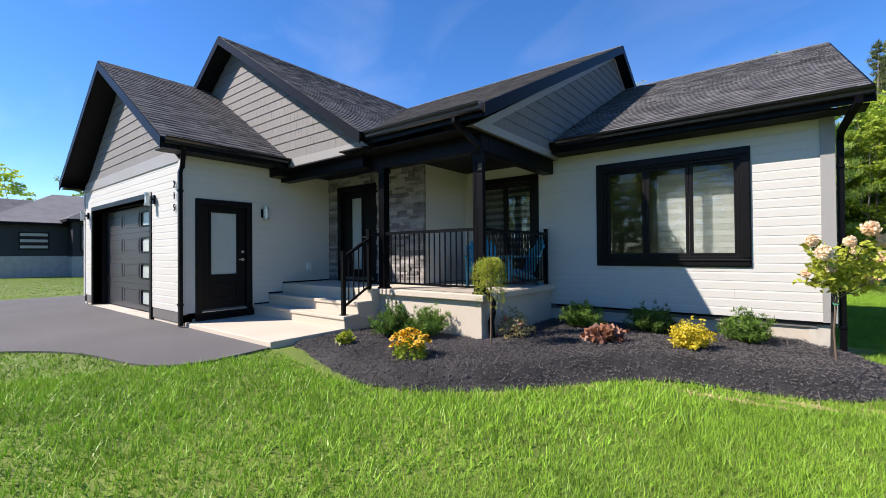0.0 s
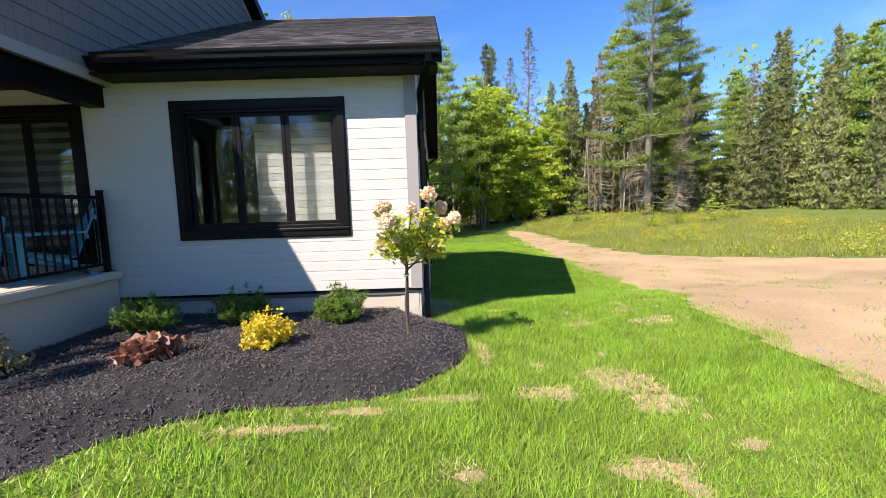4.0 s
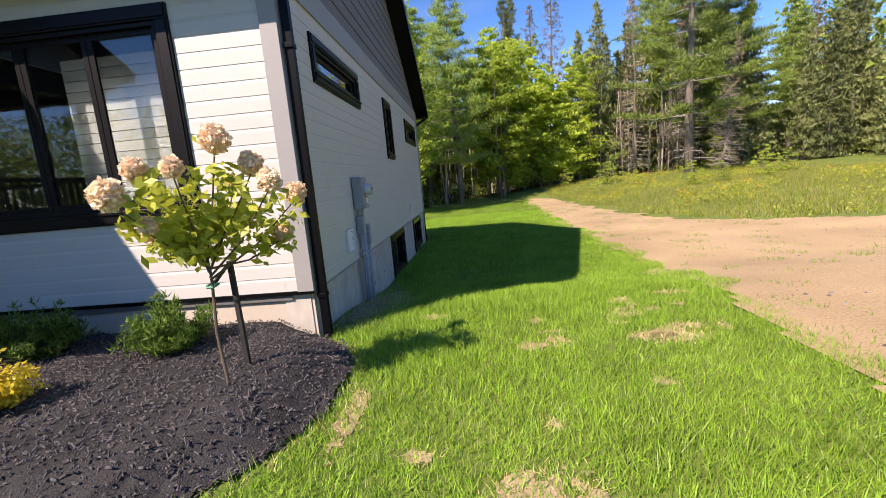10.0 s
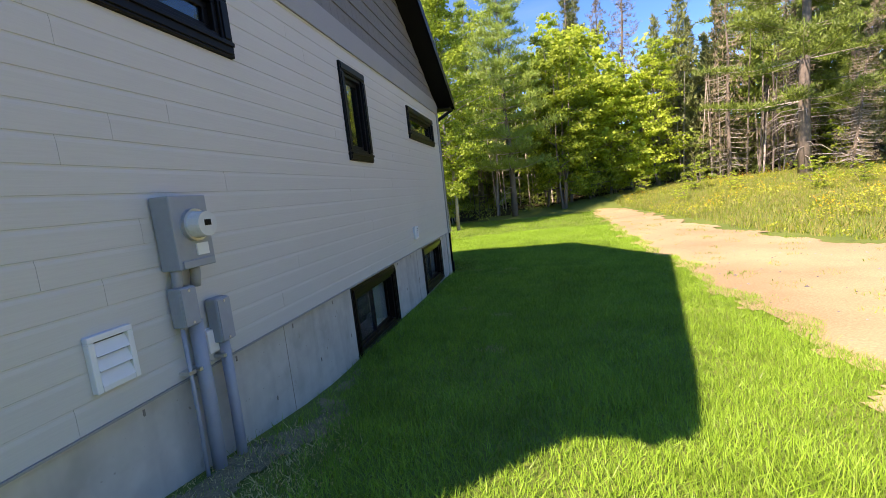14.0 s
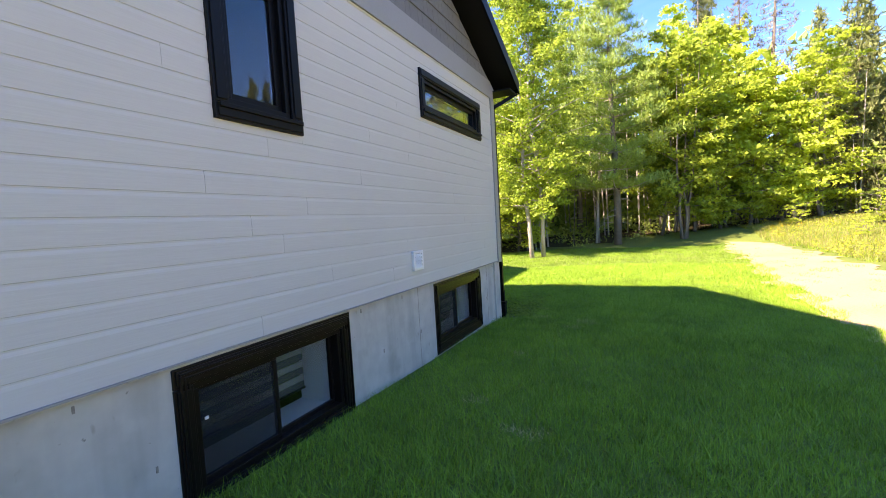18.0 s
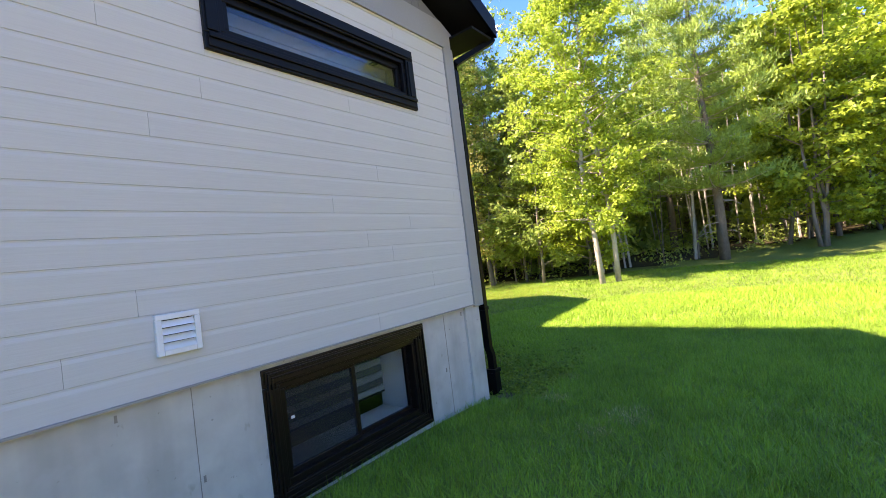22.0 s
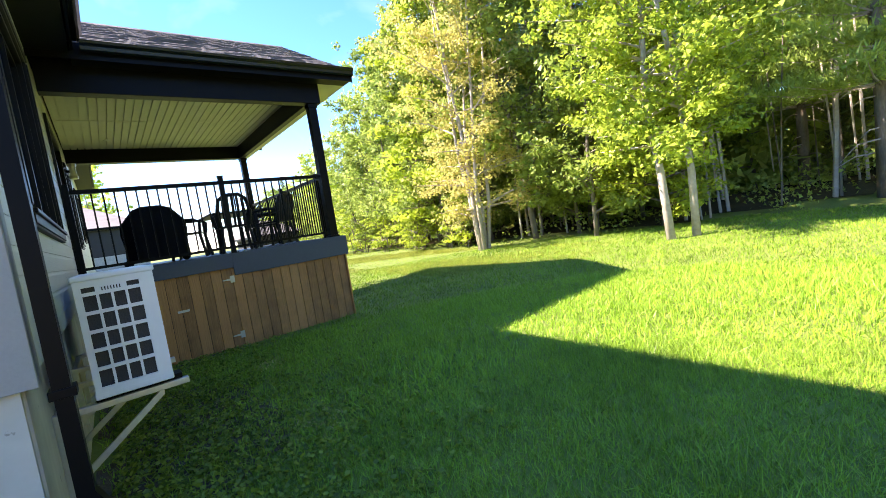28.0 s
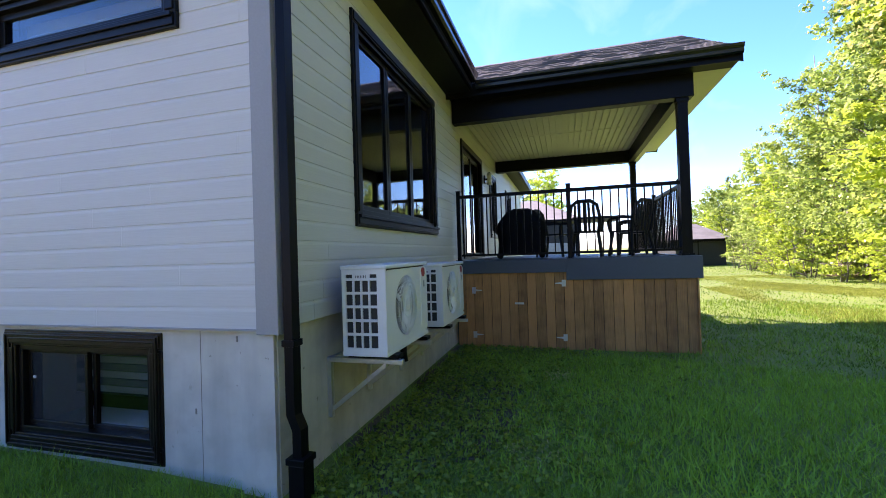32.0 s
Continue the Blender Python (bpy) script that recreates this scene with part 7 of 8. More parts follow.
# ---- trees ----
MAPLE = mat("maple_leaf", (0.25, 0.40, 0.045), 0.45, vary=0.45, grain=3, stain=0.5, bump=0, rand=0.9, tint=(0.55, 0.67, 0.085), trans=0.5, spec=0.3)
GREENL = mat("wood_leaf", (0.18, 0.30, 0.055), 0.45, vary=0.45, grain=3, stain=0.5, bump=0, rand=0.8, tint=(0.42, 0.54, 0.125), trans=0.5, spec=0.3)
FRESH = mat("fresh_maple_leaf", (0.22, 0.37, 0.045), 0.45, vary=0.45, grain=3, stain=0.5, bump=0, rand=0.9, tint=(0.52, 0.66, 0.09), trans=0.5, spec=0.3)
RUSSET = mat("turning_leaf", (0.26, 0.33, 0.06), 0.5, vary=0.4, grain=3, stain=0.5, bump=0, rand=0.9, tint=(0.58, 0.53, 0.17), trans=0.46, spec=0.3)
NEEDLE = mat("pine_needles", (0.085, 0.16, 0.03), 0.45, vary=0.4, grain=3, stain=0.5, bump=0, rand=0.8, tint=(0.32, 0.45, 0.09), trans=0.2, spec=0.3)
PINEN = mat("white_pine_needles", (0.04, 0.075, 0.018), 0.45, vary=0.4, grain=3, stain=0.5, bump=0, rand=0.8, tint=(0.24, 0.335, 0.055), trans=0.12, spec=0.3)
SPRUCE = mat("spruce_needles", (0.065, 0.09, 0.03), 0.5, vary=0.4, grain=3, stain=0.5, bump=0, rand=0.8, tint=(0.26, 0.30, 0.11), trans=0.2, spec=0.25)
BROWNN = mat("brown_needles", (0.12, 0.11, 0.065), 0.8, vary=0.4, grain=3, bump=0, rand=0.8, tint=(0.32, 0.26, 0.17), trans=0.1)
PINEB = mat("dark_bark", (0.17, 0.14, 0.112), 0.9, vary=0.4, grain=18, stain=3, bump=0.8, stretch=(2, 2, 0.5))
DEADB = mat("dead_wood", (0.40, 0.355, 0.31), 0.9, vary=0.3, grain=12, bump=0.5)


def lerp3(pts, s):
    k = s * (len(pts) - 1)
    i = min(int(k), len(pts) - 2)
    return np.array(pts[i]) * (1 - k + i) + np.array(pts[i + 1]) * (k - i)


def trunk_line(r, h, lean):
    x = y = 0.0
    out = [(0, 0, -0.3)]
    for k in range(1, 8):
        x, y = x + r.normal(0, lean), y + r.normal(0, lean)
        out.append((x, y, h * k / 7))
    return out


def broadleaf(name, seed, h, spread, leaf, label, low=0.3, limbs=17, clumps=5, per=30, size=0.15, stems=1, rad=0.13, bark=None, fan=0.13, flatten=0.5, clump=0.42):
    """A tapered trunk or several, limbs, and a crown of layered leaf clumps with gaps between."""
    t = thing(name, (0, 0, 0), label, "tree", "woodland trees")
    r = np.random.default_rng(seed)
    lb, cs = bmesh.new(), []
    for s in range(stems):
        tb = bmesh.new()
        line = trunk_line(r, h * r.uniform(0.8, 1.0), 0.16 if stems == 1 else 0.12)
        if stems > 1:
            a = 2 * math.pi * s / stems + r.uniform(-0.4, 0.4)
            line = [(p[0] + math.cos(a) * (0.12 + p[2] * fan), p[1] + math.sin(a) * (0.12 + p[2] * fan), p[2]) for p in line]
        tube(tb, line, rad * (1 if stems == 1 else 0.6), 7, taper=[1.15, 0.95, 0.8, 0.68, 0.52, 0.38, 0.24, 0.08])
        part("trunk", tb, bark or BARK, t, smooth=True)
        n = limbs // stems
        for k in range(n):
            f = low + (1 - low) * (k + r.uniform(0, 1)) / n
            p = lerp3(line, min(f, 0.99))
            a = k * 2.4 + r.uniform(-0.6, 0.6) + s
            prof = math.sin(math.pi * min(1, (f - low) / (1 - low) * 0.66 + 0.22)) ** 0.7
            L = spread * prof * r.uniform(0.5, 1.25) * (1 if stems == 1 else 0.62)
            up = r.uniform(0.05, 0.6) + (f - low) * 0.7
            q = [p, p + np.array([math.cos(a) * L * 0.5, math.sin(a) * L * 0.5, L * 0.4 * up]), p + np.array([math.cos(a) * L, math.sin(a) * L, L * 0.62 * up])]
            if THIN[0] == 1 or k % 2:
                tube(lb, q, 0.045 * (1.2 - f), 4, taper=[1, 0.6, 0.2])
            for c in range(clumps):
                g = 0.32 + 0.72 * (c + r.uniform(0.1, 0.9)) / clumps
                cs.append([*(lerp3(q, min(g, 1.0)) + r.normal(0, 0.22, 3)), clump * r.uniform(0.65, 1.25) * (1.15 - 0.45 * f)])
    tagged(part("branching", lb, bark or BARK, t), kind="stuff")
    v, f = clumped(r, cs, max(4, int(per / THIN[0])), size * THIN[0] ** 0.5, 0.75, flatten, 0.55)
    fast_mesh("crown", v, f, leaf, t)
    return t


def conifer(name, seed, h, spread, needle, label, low=0.2, rise=0.0, whorl=0.75, arms=5, per=24, size=0.3, clump=0.4, flatten=0.45, rad=0.2, bare=6, inner=0.35, gap=0.55, power=0.9):
    """A straight trunk with whorls of limbs that carry tufts of needles, thinner to a pointed top, and bare dead limbs below."""
    t = thing(name, (0, 0, 0), label, "tree", "woodland trees")
    r = np.random.default_rng(seed)
    line = trunk_line(r, h, 0.06)
    tb, lb, cs = bmesh.new(), bmesh.new(), []
    tube(tb, line, rad, 8, taper=[1.2, 1, 0.85, 0.7, 0.55, 0.4, 0.22, 0.05])
    part("trunk", tb, PINEB, t, smooth=True)
    z = h * low
    while z < h * 0.99:
        f = (z - h * low) / (h * (1 - low))
        for k in range(arms if f < 0.8 else 4):
            a = 2 * math.pi * k / arms + r.uniform(-0.5, 0.5) + z
            L = spread * (1 - f) ** power * r.uniform(0.55, 1.15) * (1 if f > 0.12 else 0.8) + 0.08
            p = lerp3(line, min(0.995, z / h))
            e = p + np.array([math.cos(a) * L, math.sin(a) * L, L * rise])
            m = (p + e) / 2 + np.array([0, 0, -L * 0.06])
            if THIN[0] == 1 or k % 3 == 0:
                tube(lb, [p, m, e], 0.03 * (1.2 - f), 3, taper=[1, 0.7, 0.2])
            n = max(1, int(L * (1 - inner) / gap + 0.5))
            for c in range(n):
                s = inner + (1.0 - inner) * (c + 0.7) / n
                cs.append([*(lerp3([p, m, e], min(s, 1.0)) + np.array([r.normal(0, 0.12), r.normal(0, 0.12), 0.05])), clump * (0.3 + 0.7 * min(1, L / 1.6)) * r.uniform(0.75, 1.2)])
        z += whorl * (1 - 0.5 * f) * r.uniform(0.8, 1.2)
    cs.append([*line[-1][:2], h - 0.15, 0.10])
    for k in range(bare):
        p = lerp3(line, r.uniform(0.06, low + 0.05))
        a, L = r.uniform(0, 6.3), r.uniform(0.5, 0.4 * spread + 0.6)
        tube(lb, [p, p + np.array([math.cos(a) * L * 0.6, math.sin(a) * L * 0.6, -0.05 * L]), p + np.array([math.cos(a) * L, math.sin(a) * L, -0.3 * L])], 0.02, 4, taper=[1, 0.7, 0.2])
    tagged(part("branching", lb, DEADB if bare > 12 else BARK, t), kind="stuff")
    v, f = clumped(r, cs, max(4, int(per / THIN[0] ** 0.8)), size * THIN[0] ** 0.3, 0.16 * THIN[0] ** 0.4, flatten, 0.5, True)
    fast_mesh("crown", v, f, needle, t)
    return t


THIN = [1.0]
def all_kinds(thin):
    """The kinds of tree; thin ones, for the depth of the woods, have fewer and larger leaf sprays."""
    THIN[0] = thin
    return {
        "maple_a": broadleaf("maple_tree", 101, 11.5, 2.9, MAPLE, "yellow-green maple at the edge of the woods", 0.1, 40, 7, 38, 0.2, flatten=0.42, clump=0.62, rad=0.1),
        "maple_fine": broadleaf("maple_tree", 121, 12.5, 2.7, FRESH, "fresh green maple standing at the edge of the lawn", 0.17, 54, 9, 50, 0.118, bark=DEADB, flatten=0.75, clump=0.44, rad=0.095),
        "maple_b": broadleaf("maple_tree", 102, 9.5, 2.7, MAPLE, "yellow-green maple at the edge of the woods", 0.08, 40, 7, 38, 0.19, flatten=0.4, clump=0.6, rad=0.09),
        "maple_c": broadleaf("maple_clump", 122, 10.5, 2.9, MAPLE, "many-stemmed yellow-green maple at the edge of the woods", 0.14, 45, 7, 38, 0.19, 5, 0.12, None, 0.07, 0.42, 0.6),
        "green_a": broadleaf("broadleaf_tree", 103, 13.0, 2.9, GREENL, "green broadleaf tree in the woods", 0.1, 40, 9, 32, 0.18, flatten=0.7, clump=0.55, rad=0.1),
        "green_b": broadleaf("broadleaf_tree", 104, 11.0, 2.3, GREENL, "slender green broadleaf tree in the woods", 0.08, 40, 9, 30, 0.165, flatten=0.7, rad=0.075, clump=0.5),
        "russet": broadleaf("birch_clump", 105, 12.0, 3.3, RUSSET, "many-stemmed birch with leaves turning russet", 0.10, 70, 9, 42, 0.092, 6, 0.11, DEADB, 0.05, 0.8, 0.42),
        "pine_a": conifer("pine_tree", 106, 18.5, 4.8, PINEN, "tall white pine with flat layered boughs", 0.2, 0.08, 1.7, 6, 190, 0.24, 0.66, 0.3, 0.26, 34, 0.3, 0.5, 0.6),
        "pine_b": conifer("pine_tree", 107, 14.0, 2.9, NEEDLE, "slender white pine with feathery boughs", 0.2, 0.2, 0.95, 6, 200, 0.23, 0.62, 0.42, 0.17, 18, 0.25, 0.5, 0.65),
        "spruce_a": conifer("spruce_tree", 108, 15.0, 2.3, SPRUCE, "narrow dark spruce in the woods", 0.08, -0.22, 0.5, 6, 44, 0.28, 0.36, 0.55, 0.16, 12, 0.15, 0.5),
        "spruce_b": conifer("spruce_tree", 109, 11.5, 2.1, SPRUCE, "narrow dark spruce in the woods", 0.05, -0.22, 0.48, 6, 44, 0.28, 0.36, 0.55, 0.14, 10, 0.15, 0.5),
        "dead": conifer("dying_spruce", 110, 14.5, 2.2, BROWNN, "dying grey-brown spruce with thin needles", 0.08, -0.12, 0.34, 4, 20, 0.2, 0.34, 0.6, 0.14, 30, 0.3, 0.5),
        "bush_a": broadleaf("understory_bush", 111, 2.6, 1.4, MAPLE, "leafy young growth at the edge of the woods", 0.05, 15, 4, 26, 0.13, 3, 0.05, clump=0.3),
        "bush_b": broadleaf("understory_bush", 112, 3.4, 1.6, GREENL, "leafy young growth at the edge of the woods", 0.05, 15, 4, 26, 0.13, 3, 0.05, clump=0.3),
    }


kinds = all_kinds(1.0)
thin_kinds = all_kinds(3.0)
tr = random.Random(77)


def tree(kind, x, y, s=1.0, turn=None, lean=0.0, deep=False):
    return copy_thing((thin_kinds if deep else kinds)[kind], pose(x, y, ground_z(x, y) - 0.02, lean, 0, tr.uniform(0, 360) if turn is None else turn) @ Matrix.Scale(s, 4))


EDGE = [(-75, 30), (-55, 27), (-40, 25), (-28, 22), (-18, 21), (-12, 21), (-8, 22), (-4.5, 22.2), (-1.5, 24.4), (1, 26.3), (3.8, 29), (6, 31), (10, 33.5), (17, 32), (25, 30), (34, 24), (44, 12), (56, -4)]
FOREST = [(x, y + 0.6) for x, y in EDGE] + [(x + 6, y + 28) for x, y in EDGE[::-1]]
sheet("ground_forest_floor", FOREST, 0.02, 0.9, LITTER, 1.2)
tree("maple_fine", -2.1, 20.5, 0.98, 20, 3)
tree("maple_fine", -1.75, 20.95, 0.92, 150)
tree("russet", -7.95, 20.1, 1.0, 40)
tree("pine_b", 0.9, 25.9, 1.0, 10)
tree("maple_c", 3.9, 27.1, 0.95, 10)
tree("green_a", -7.5, 22.3, 1.05, 10)
tree("green_b", -4.9, 21.9, 0.85, 10)
tree("pine_a", 17.4, 28.4, 1.12, 70)
tree("pine_a", 21.5, 31.0, 0.95, 200)
tree("dead", 19.2, 27.6, 0.62, 15, 7)
tree("dead", 9.6, 36.5, 1.25, 60)
tree("dead", 7.6, 35.5, 1.05, 60)
tree("spruce_a", 5.4, 38, 1.15)
tree("spruce_a", 7.0, 41, 1.2)
tree("pine_b", -1.6, 30.5, 1.02, 30)
tree("pine_a", -13.0, 30.0, 0.95)
tree("maple_a", 4.6, 30.0, 0.95)
tree("maple_b", 7.4, 31.9, 1.05)
tree("maple_b", 9.2, 32.8, 0.95)
tree("maple_a", 2.9, 28.4, 0.8)
tree("maple_b", 5.9, 30.8, 0.9)
tree("maple_a", 10.9, 33.4, 0.8)
for kind, x, y, s in (("pine_b", -11.4, 23.6, 1.06), ("pine_b", -13.6, 25.5, 1.12), ("green_a", -14.6, 22.0, 0.85), ("green_b", -12.6, 21.9, 0.95), ("green_a", -18.4, 22.4, 0.72), ("green_b", -16.6, 22.2, 0.85), ("green_b", -10.0, 22.6, 1.1), ("green_b", -6.2, 23.0, 0.85), ("maple_b", -3.6, 23.4, 0.75)):
    tree(kind, x, y, s)
placed = [(-7.5, 22.3), (-4.9, 21.9), (0.65, 25.4), (3.8, 29.3), (-11.2, 25.0), (-14.6, 23.4), (-12.6, 22.8), (-18.2, 23.6), (-16.6, 23.0), (-10.0, 24.0), (-6.2, 23.6), (-4.0, 23.8), (0.2, 24.6)]
# bare trunks that stand in the dim of the woods
for k in range(190):
    x = tr.uniform(-20, 20)
    ye = [y0 + (y1 - y0) * (x - x0) / (x1 - x0) for (x0, y0), (x1, y1) in zip(EDGE, EDGE[1:]) if x0 <= x <= x1][0]
    y = ye + tr.uniform(0.8, 7)
    h = tr.uniform(5, 10)
    pole = thing("slender_trunk", (x, y, ground_z(x, y)), "slender bare grey trunk standing within the woods", "tree", "woodland trees")
    bm = bmesh.new()
    z, a, b = ground_z(x, y) - 0.1, tr.uniform(-0.5, 0.5), tr.uniform(-0.3, 0.3)
    tube(bm, [(x, y, z), (x + a * 0.4, y + b * 0.3, z + h * 0.45), (x + a, y + b, z + h)], tr.uniform(0.022, 0.075), 5, taper=[1, 0.8, 0.3])
    part("trunk", bm, DEADB if k % 3 else BARK, pole)
for row, (off, gap) in enumerate(((0.8, 2.6), (3.2, 3.0), (6.2, 3.2), (10.0, 4.0))):
    for (x0, y0), (x1, y1) in zip(EDGE, EDGE[1:]):
        L = math.hypot(x1 - x0, y1 - y0)
        nrm = (-(y1 - y0) / L, (x1 - x0) / L)
        near = -30 < (x0 + x1) / 2 < 32
        g = gap * (1.7 if not near else 0.8 if x0 > 8 else 1.0)
        for k in range(max(1, int(L / g))):
            f = (k + tr.uniform(0.1, 0.9)) / max(1, int(L / g))
            o = off + tr.uniform(-0.7, 1.2)
            x, y = x0 + (x1 - x0) * f + nrm[0] * o, y0 + (y1 - y0) * f + nrm[1] * o
            right = x > 9.5
            if row == 0:
                kind = tr.choice(("maple_b", "green_b", "bush_a", "green_b", "bush_b", "maple_a") if not right else ("bush_a", "bush_b", "spruce_b", "spruce_b", "dead"))
            elif row == 1:
                kind = tr.choice(("maple_a", "green_a", "green_b", "maple_b", "russet", "green_a") if not right else ("spruce_b", "dead", "pine_b", "spruce_a", "spruce_a", "maple_a"))
            else:
                kind = tr.choice(("green_a", "spruce_a", "pine_b", "green_a", "maple_a", "spruce_b") if not right else ("spruce_a", "spruce_b", "pine_a", "dead", "pine_b", "spruce_a"))
            if row < 2 and -3 < x < 4.6:
                continue
            if any((x - a) ** 2 + (y - b) ** 2 < (1.1 + 0.25 * row) ** 2 for a, b in placed):
                continue
            placed.append((x, y))
            s = tr.uniform(0.75, 1.0) + 0.04 * row
            if "bush" in kind:
                s = tr.uniform(0.6, 1.05)
            if -26 < x < -9 and row < 3:
                s *= 0.95 if x > -14 else 0.72
            if x <= -26:
                s *= 0.7
            if -8 < x < 1.5 and row < 3:
                s *= 0.78
            tree("green_a" if x < -12 and kind[:5] == "maple" and row < 2 and k % 3 else kind, x, y, s, None, 0.0, row > 1 or not -25 < x < 13 or ("a" == kind[-1] and row == 1 and x > 4))
# the depth of the woods behind, too far off to tell its trees apart
wr = np.random.default_rng(91)
fc = []
for (x0, y0), (x1, y1) in zip(EDGE, EDGE[1:]):
    L = math.hypot(x1 - x0, y1 - y0)
    nrm = (-(y1 - y0) / L, (x1 - x0) / L)
    for k in range(int(L * 80)):
        f, o = wr.uniform(0, 1), wr.uniform(5, 22)
        x, y = x0 + (x1 - x0) * f + nrm[0] * o, y0 + (y1 - y0) * f + nrm[1] * o
        top = (6.0 if x < -16 else 8.5 if x < 6 else 11.0) + 2.2 * math.sin(x * 0.9) * math.cos(y * 0.7) + 2.0 * math.sin(x * 0.23 + 1)
        fc.append((x, y, ground_z(min(59, max(-59, x)), min(59, y)) + wr.uniform(0, 1) ** 1.4 * top))
for k in range(3600):
    x, y = wr.uniform(-80, 50), wr.uniform(-52, -40)
    fc.append((x, y, wr.uniform(0, 1) * (12.5 + 2.5 * math.sin(x * 0.4) + 1.5 * math.sin(x * 1.3))))
for (x0, y0), (x1, y1) in zip(EDGE, EDGE[1:]):
    L = math.hypot(x1 - x0, y1 - y0)
    for k in range(int(L * 16)):
        f, o = wr.uniform(0, 1), wr.uniform(12, 17)
        x, y = x0 + (x1 - x0) * f - (y1 - y0) / L * o, y0 + (y1 - y0) * f + (x1 - x0) / L * o
        fc.append((x, y, ground_z(x, y) + wr.uniform(0.2, 2.6)))
v, f = leaf_cloud(wr, fc, 10, 0.58, (0.6, 0.6, 0.4), 0.75, 0.2, 0.2, True)
tagged(fast_mesh("far_woods", v, f, GREENL), "dark depth of mixed woods behind the tree line", "woods", kind="stuff")
uc = []
for (x0, y0), (x1, y1) in zip(EDGE, EDGE[1:]):
    L = math.hypot(x1 - x0, y1 - y0)
    if -32 < (x0 + x1) / 2 < 30:
        for k in range(int(L * 6)):
            f, o = wr.uniform(0, 1), wr.uniform(0.2, 5.0)
            x, y = x0 + (x1 - x0) * f - (y1 - y0) / L * o, y0 + (y1 - y0) * f + (x1 - x0) / L * o
            uc.append((x, y, ground_z(x, y) + wr.uniform(0.1, 0.75 + 0.55 * math.sin(x * 1.7) + 0.1 * o)))
v, f = leaf_cloud(wr, uc, 34, 0.12, (0.28, 0.28, 0.17), 0.8, 0.1, 0.3, True)
tagged(fast_mesh("undergrowth", v, f, GREENL), "low leafy undergrowth along the edge of the woods", "undergrowth", kind="stuff")
bv, bf = [], []
for i, (x, y) in enumerate(EDGE):
    a, b = EDGE[max(0, i - 1)], EDGE[min(len(EDGE) - 1, i + 1)]
    L = math.hypot(b[0] - a[0], b[1] - a[1])
    x, y = x - (b[1] - a[1]) / L * 27, y + (b[0] - a[0]) / L * 27
    bv += [(x, y, -1.0), (x, y, 6.0 + 1.2 * math.sin(i * 2.3))]
    if i:
        bf.append((2 * i - 2, 2 * i, 2 * i + 1, 2 * i - 1))
tagged(part("backdrop_woods", (bv, bf), SPRUCE), kind="structure")
# trees by the neighbours and across the street
for x, y, kind, s in ((-62, -12.5, "green_a", 0.75), (-68, -10, "green_a", 0.8), (-58, -15, "green_b", 0.8), (-72, -15, "green_b", 0.9), (-74, -4, "green_a", 0.95), (-76, 0, "maple_a", 1.05), (-66, 5, "green_a", 0.95), (-52, 9, "green_a", 0.9), (-80, -22, "green_a", 0.9), (-57, -11.5, "maple_b", 0.8), (-48, 10, "maple_a", 0.9), (-84, -9, "green_b", 1.2)):
    tree(kind, x, y, s, None, 0.0, True)
for x, y, kind, s in ((-55, -12.5, "bush_b", 1.9), (-57, -10.5, "bush_b", 2.2), (-59.5, -13.5, "bush_b", 2.4), (-62, -16, "bush_b", 2.3), (-64, -10.5, "bush_b", 2.6), (-58, -17, "bush_b", 2.0), (-66, -13, "bush_b", 2.5)):
    tree(kind, x, y, s * 0.78)
for k in range(12):
    tree(tr.choice(("green_a", "maple_a", "spruce_a", "pine_b")), -34 + k * 6 + tr.uniform(-2, 2), -46 + tr.uniform(-4, 4), tr.uniform(0.8, 1.1), None, 0.0, True)
for k in range(16):
    x = -27 + k * 1.15 + tr.uniform(-0.4, 0.4)
    tree(tr.choice(("bush_a", "bush_b")), x, 20.9 + tr.uniform(-0.3, 0.8) + max(0, (-20 - x) * 0.12), tr.uniform(0.5, 0.85))
for x, y, s in ((13.6, 20.5, 0.5), (15.8, 21.5, 0.42), (18.4, 22.0, 0.6), (11.2, 27.0, 0.55), (8.9, 29.5, 0.5), (12.6, 25.5, 0.35), (9.6, 24.0, 0.3), (21.0, 24.0, 0.5)):
    tree("bush_a", x, y, s)
for o in list(kinds.values()) + list(thin_kinds.values()):
    for c in list(o.children_recursive):
        bpy.data.objects.remove(c)
    bpy.data.objects.remove(o)


# ---- neighbouring buildings ----
DARKSID = mat("dark_blue_siding", (0.012, 0.015, 0.022), 0.6, vary=0.15, grain=20, bump=0.2, stretch=(0.2, 0.2, 4))
GREYST = mat("grey_block", (0.38, 0.38, 0.38), 0.85, vary=0.2, grain=12, stain=3, bump=0.4)


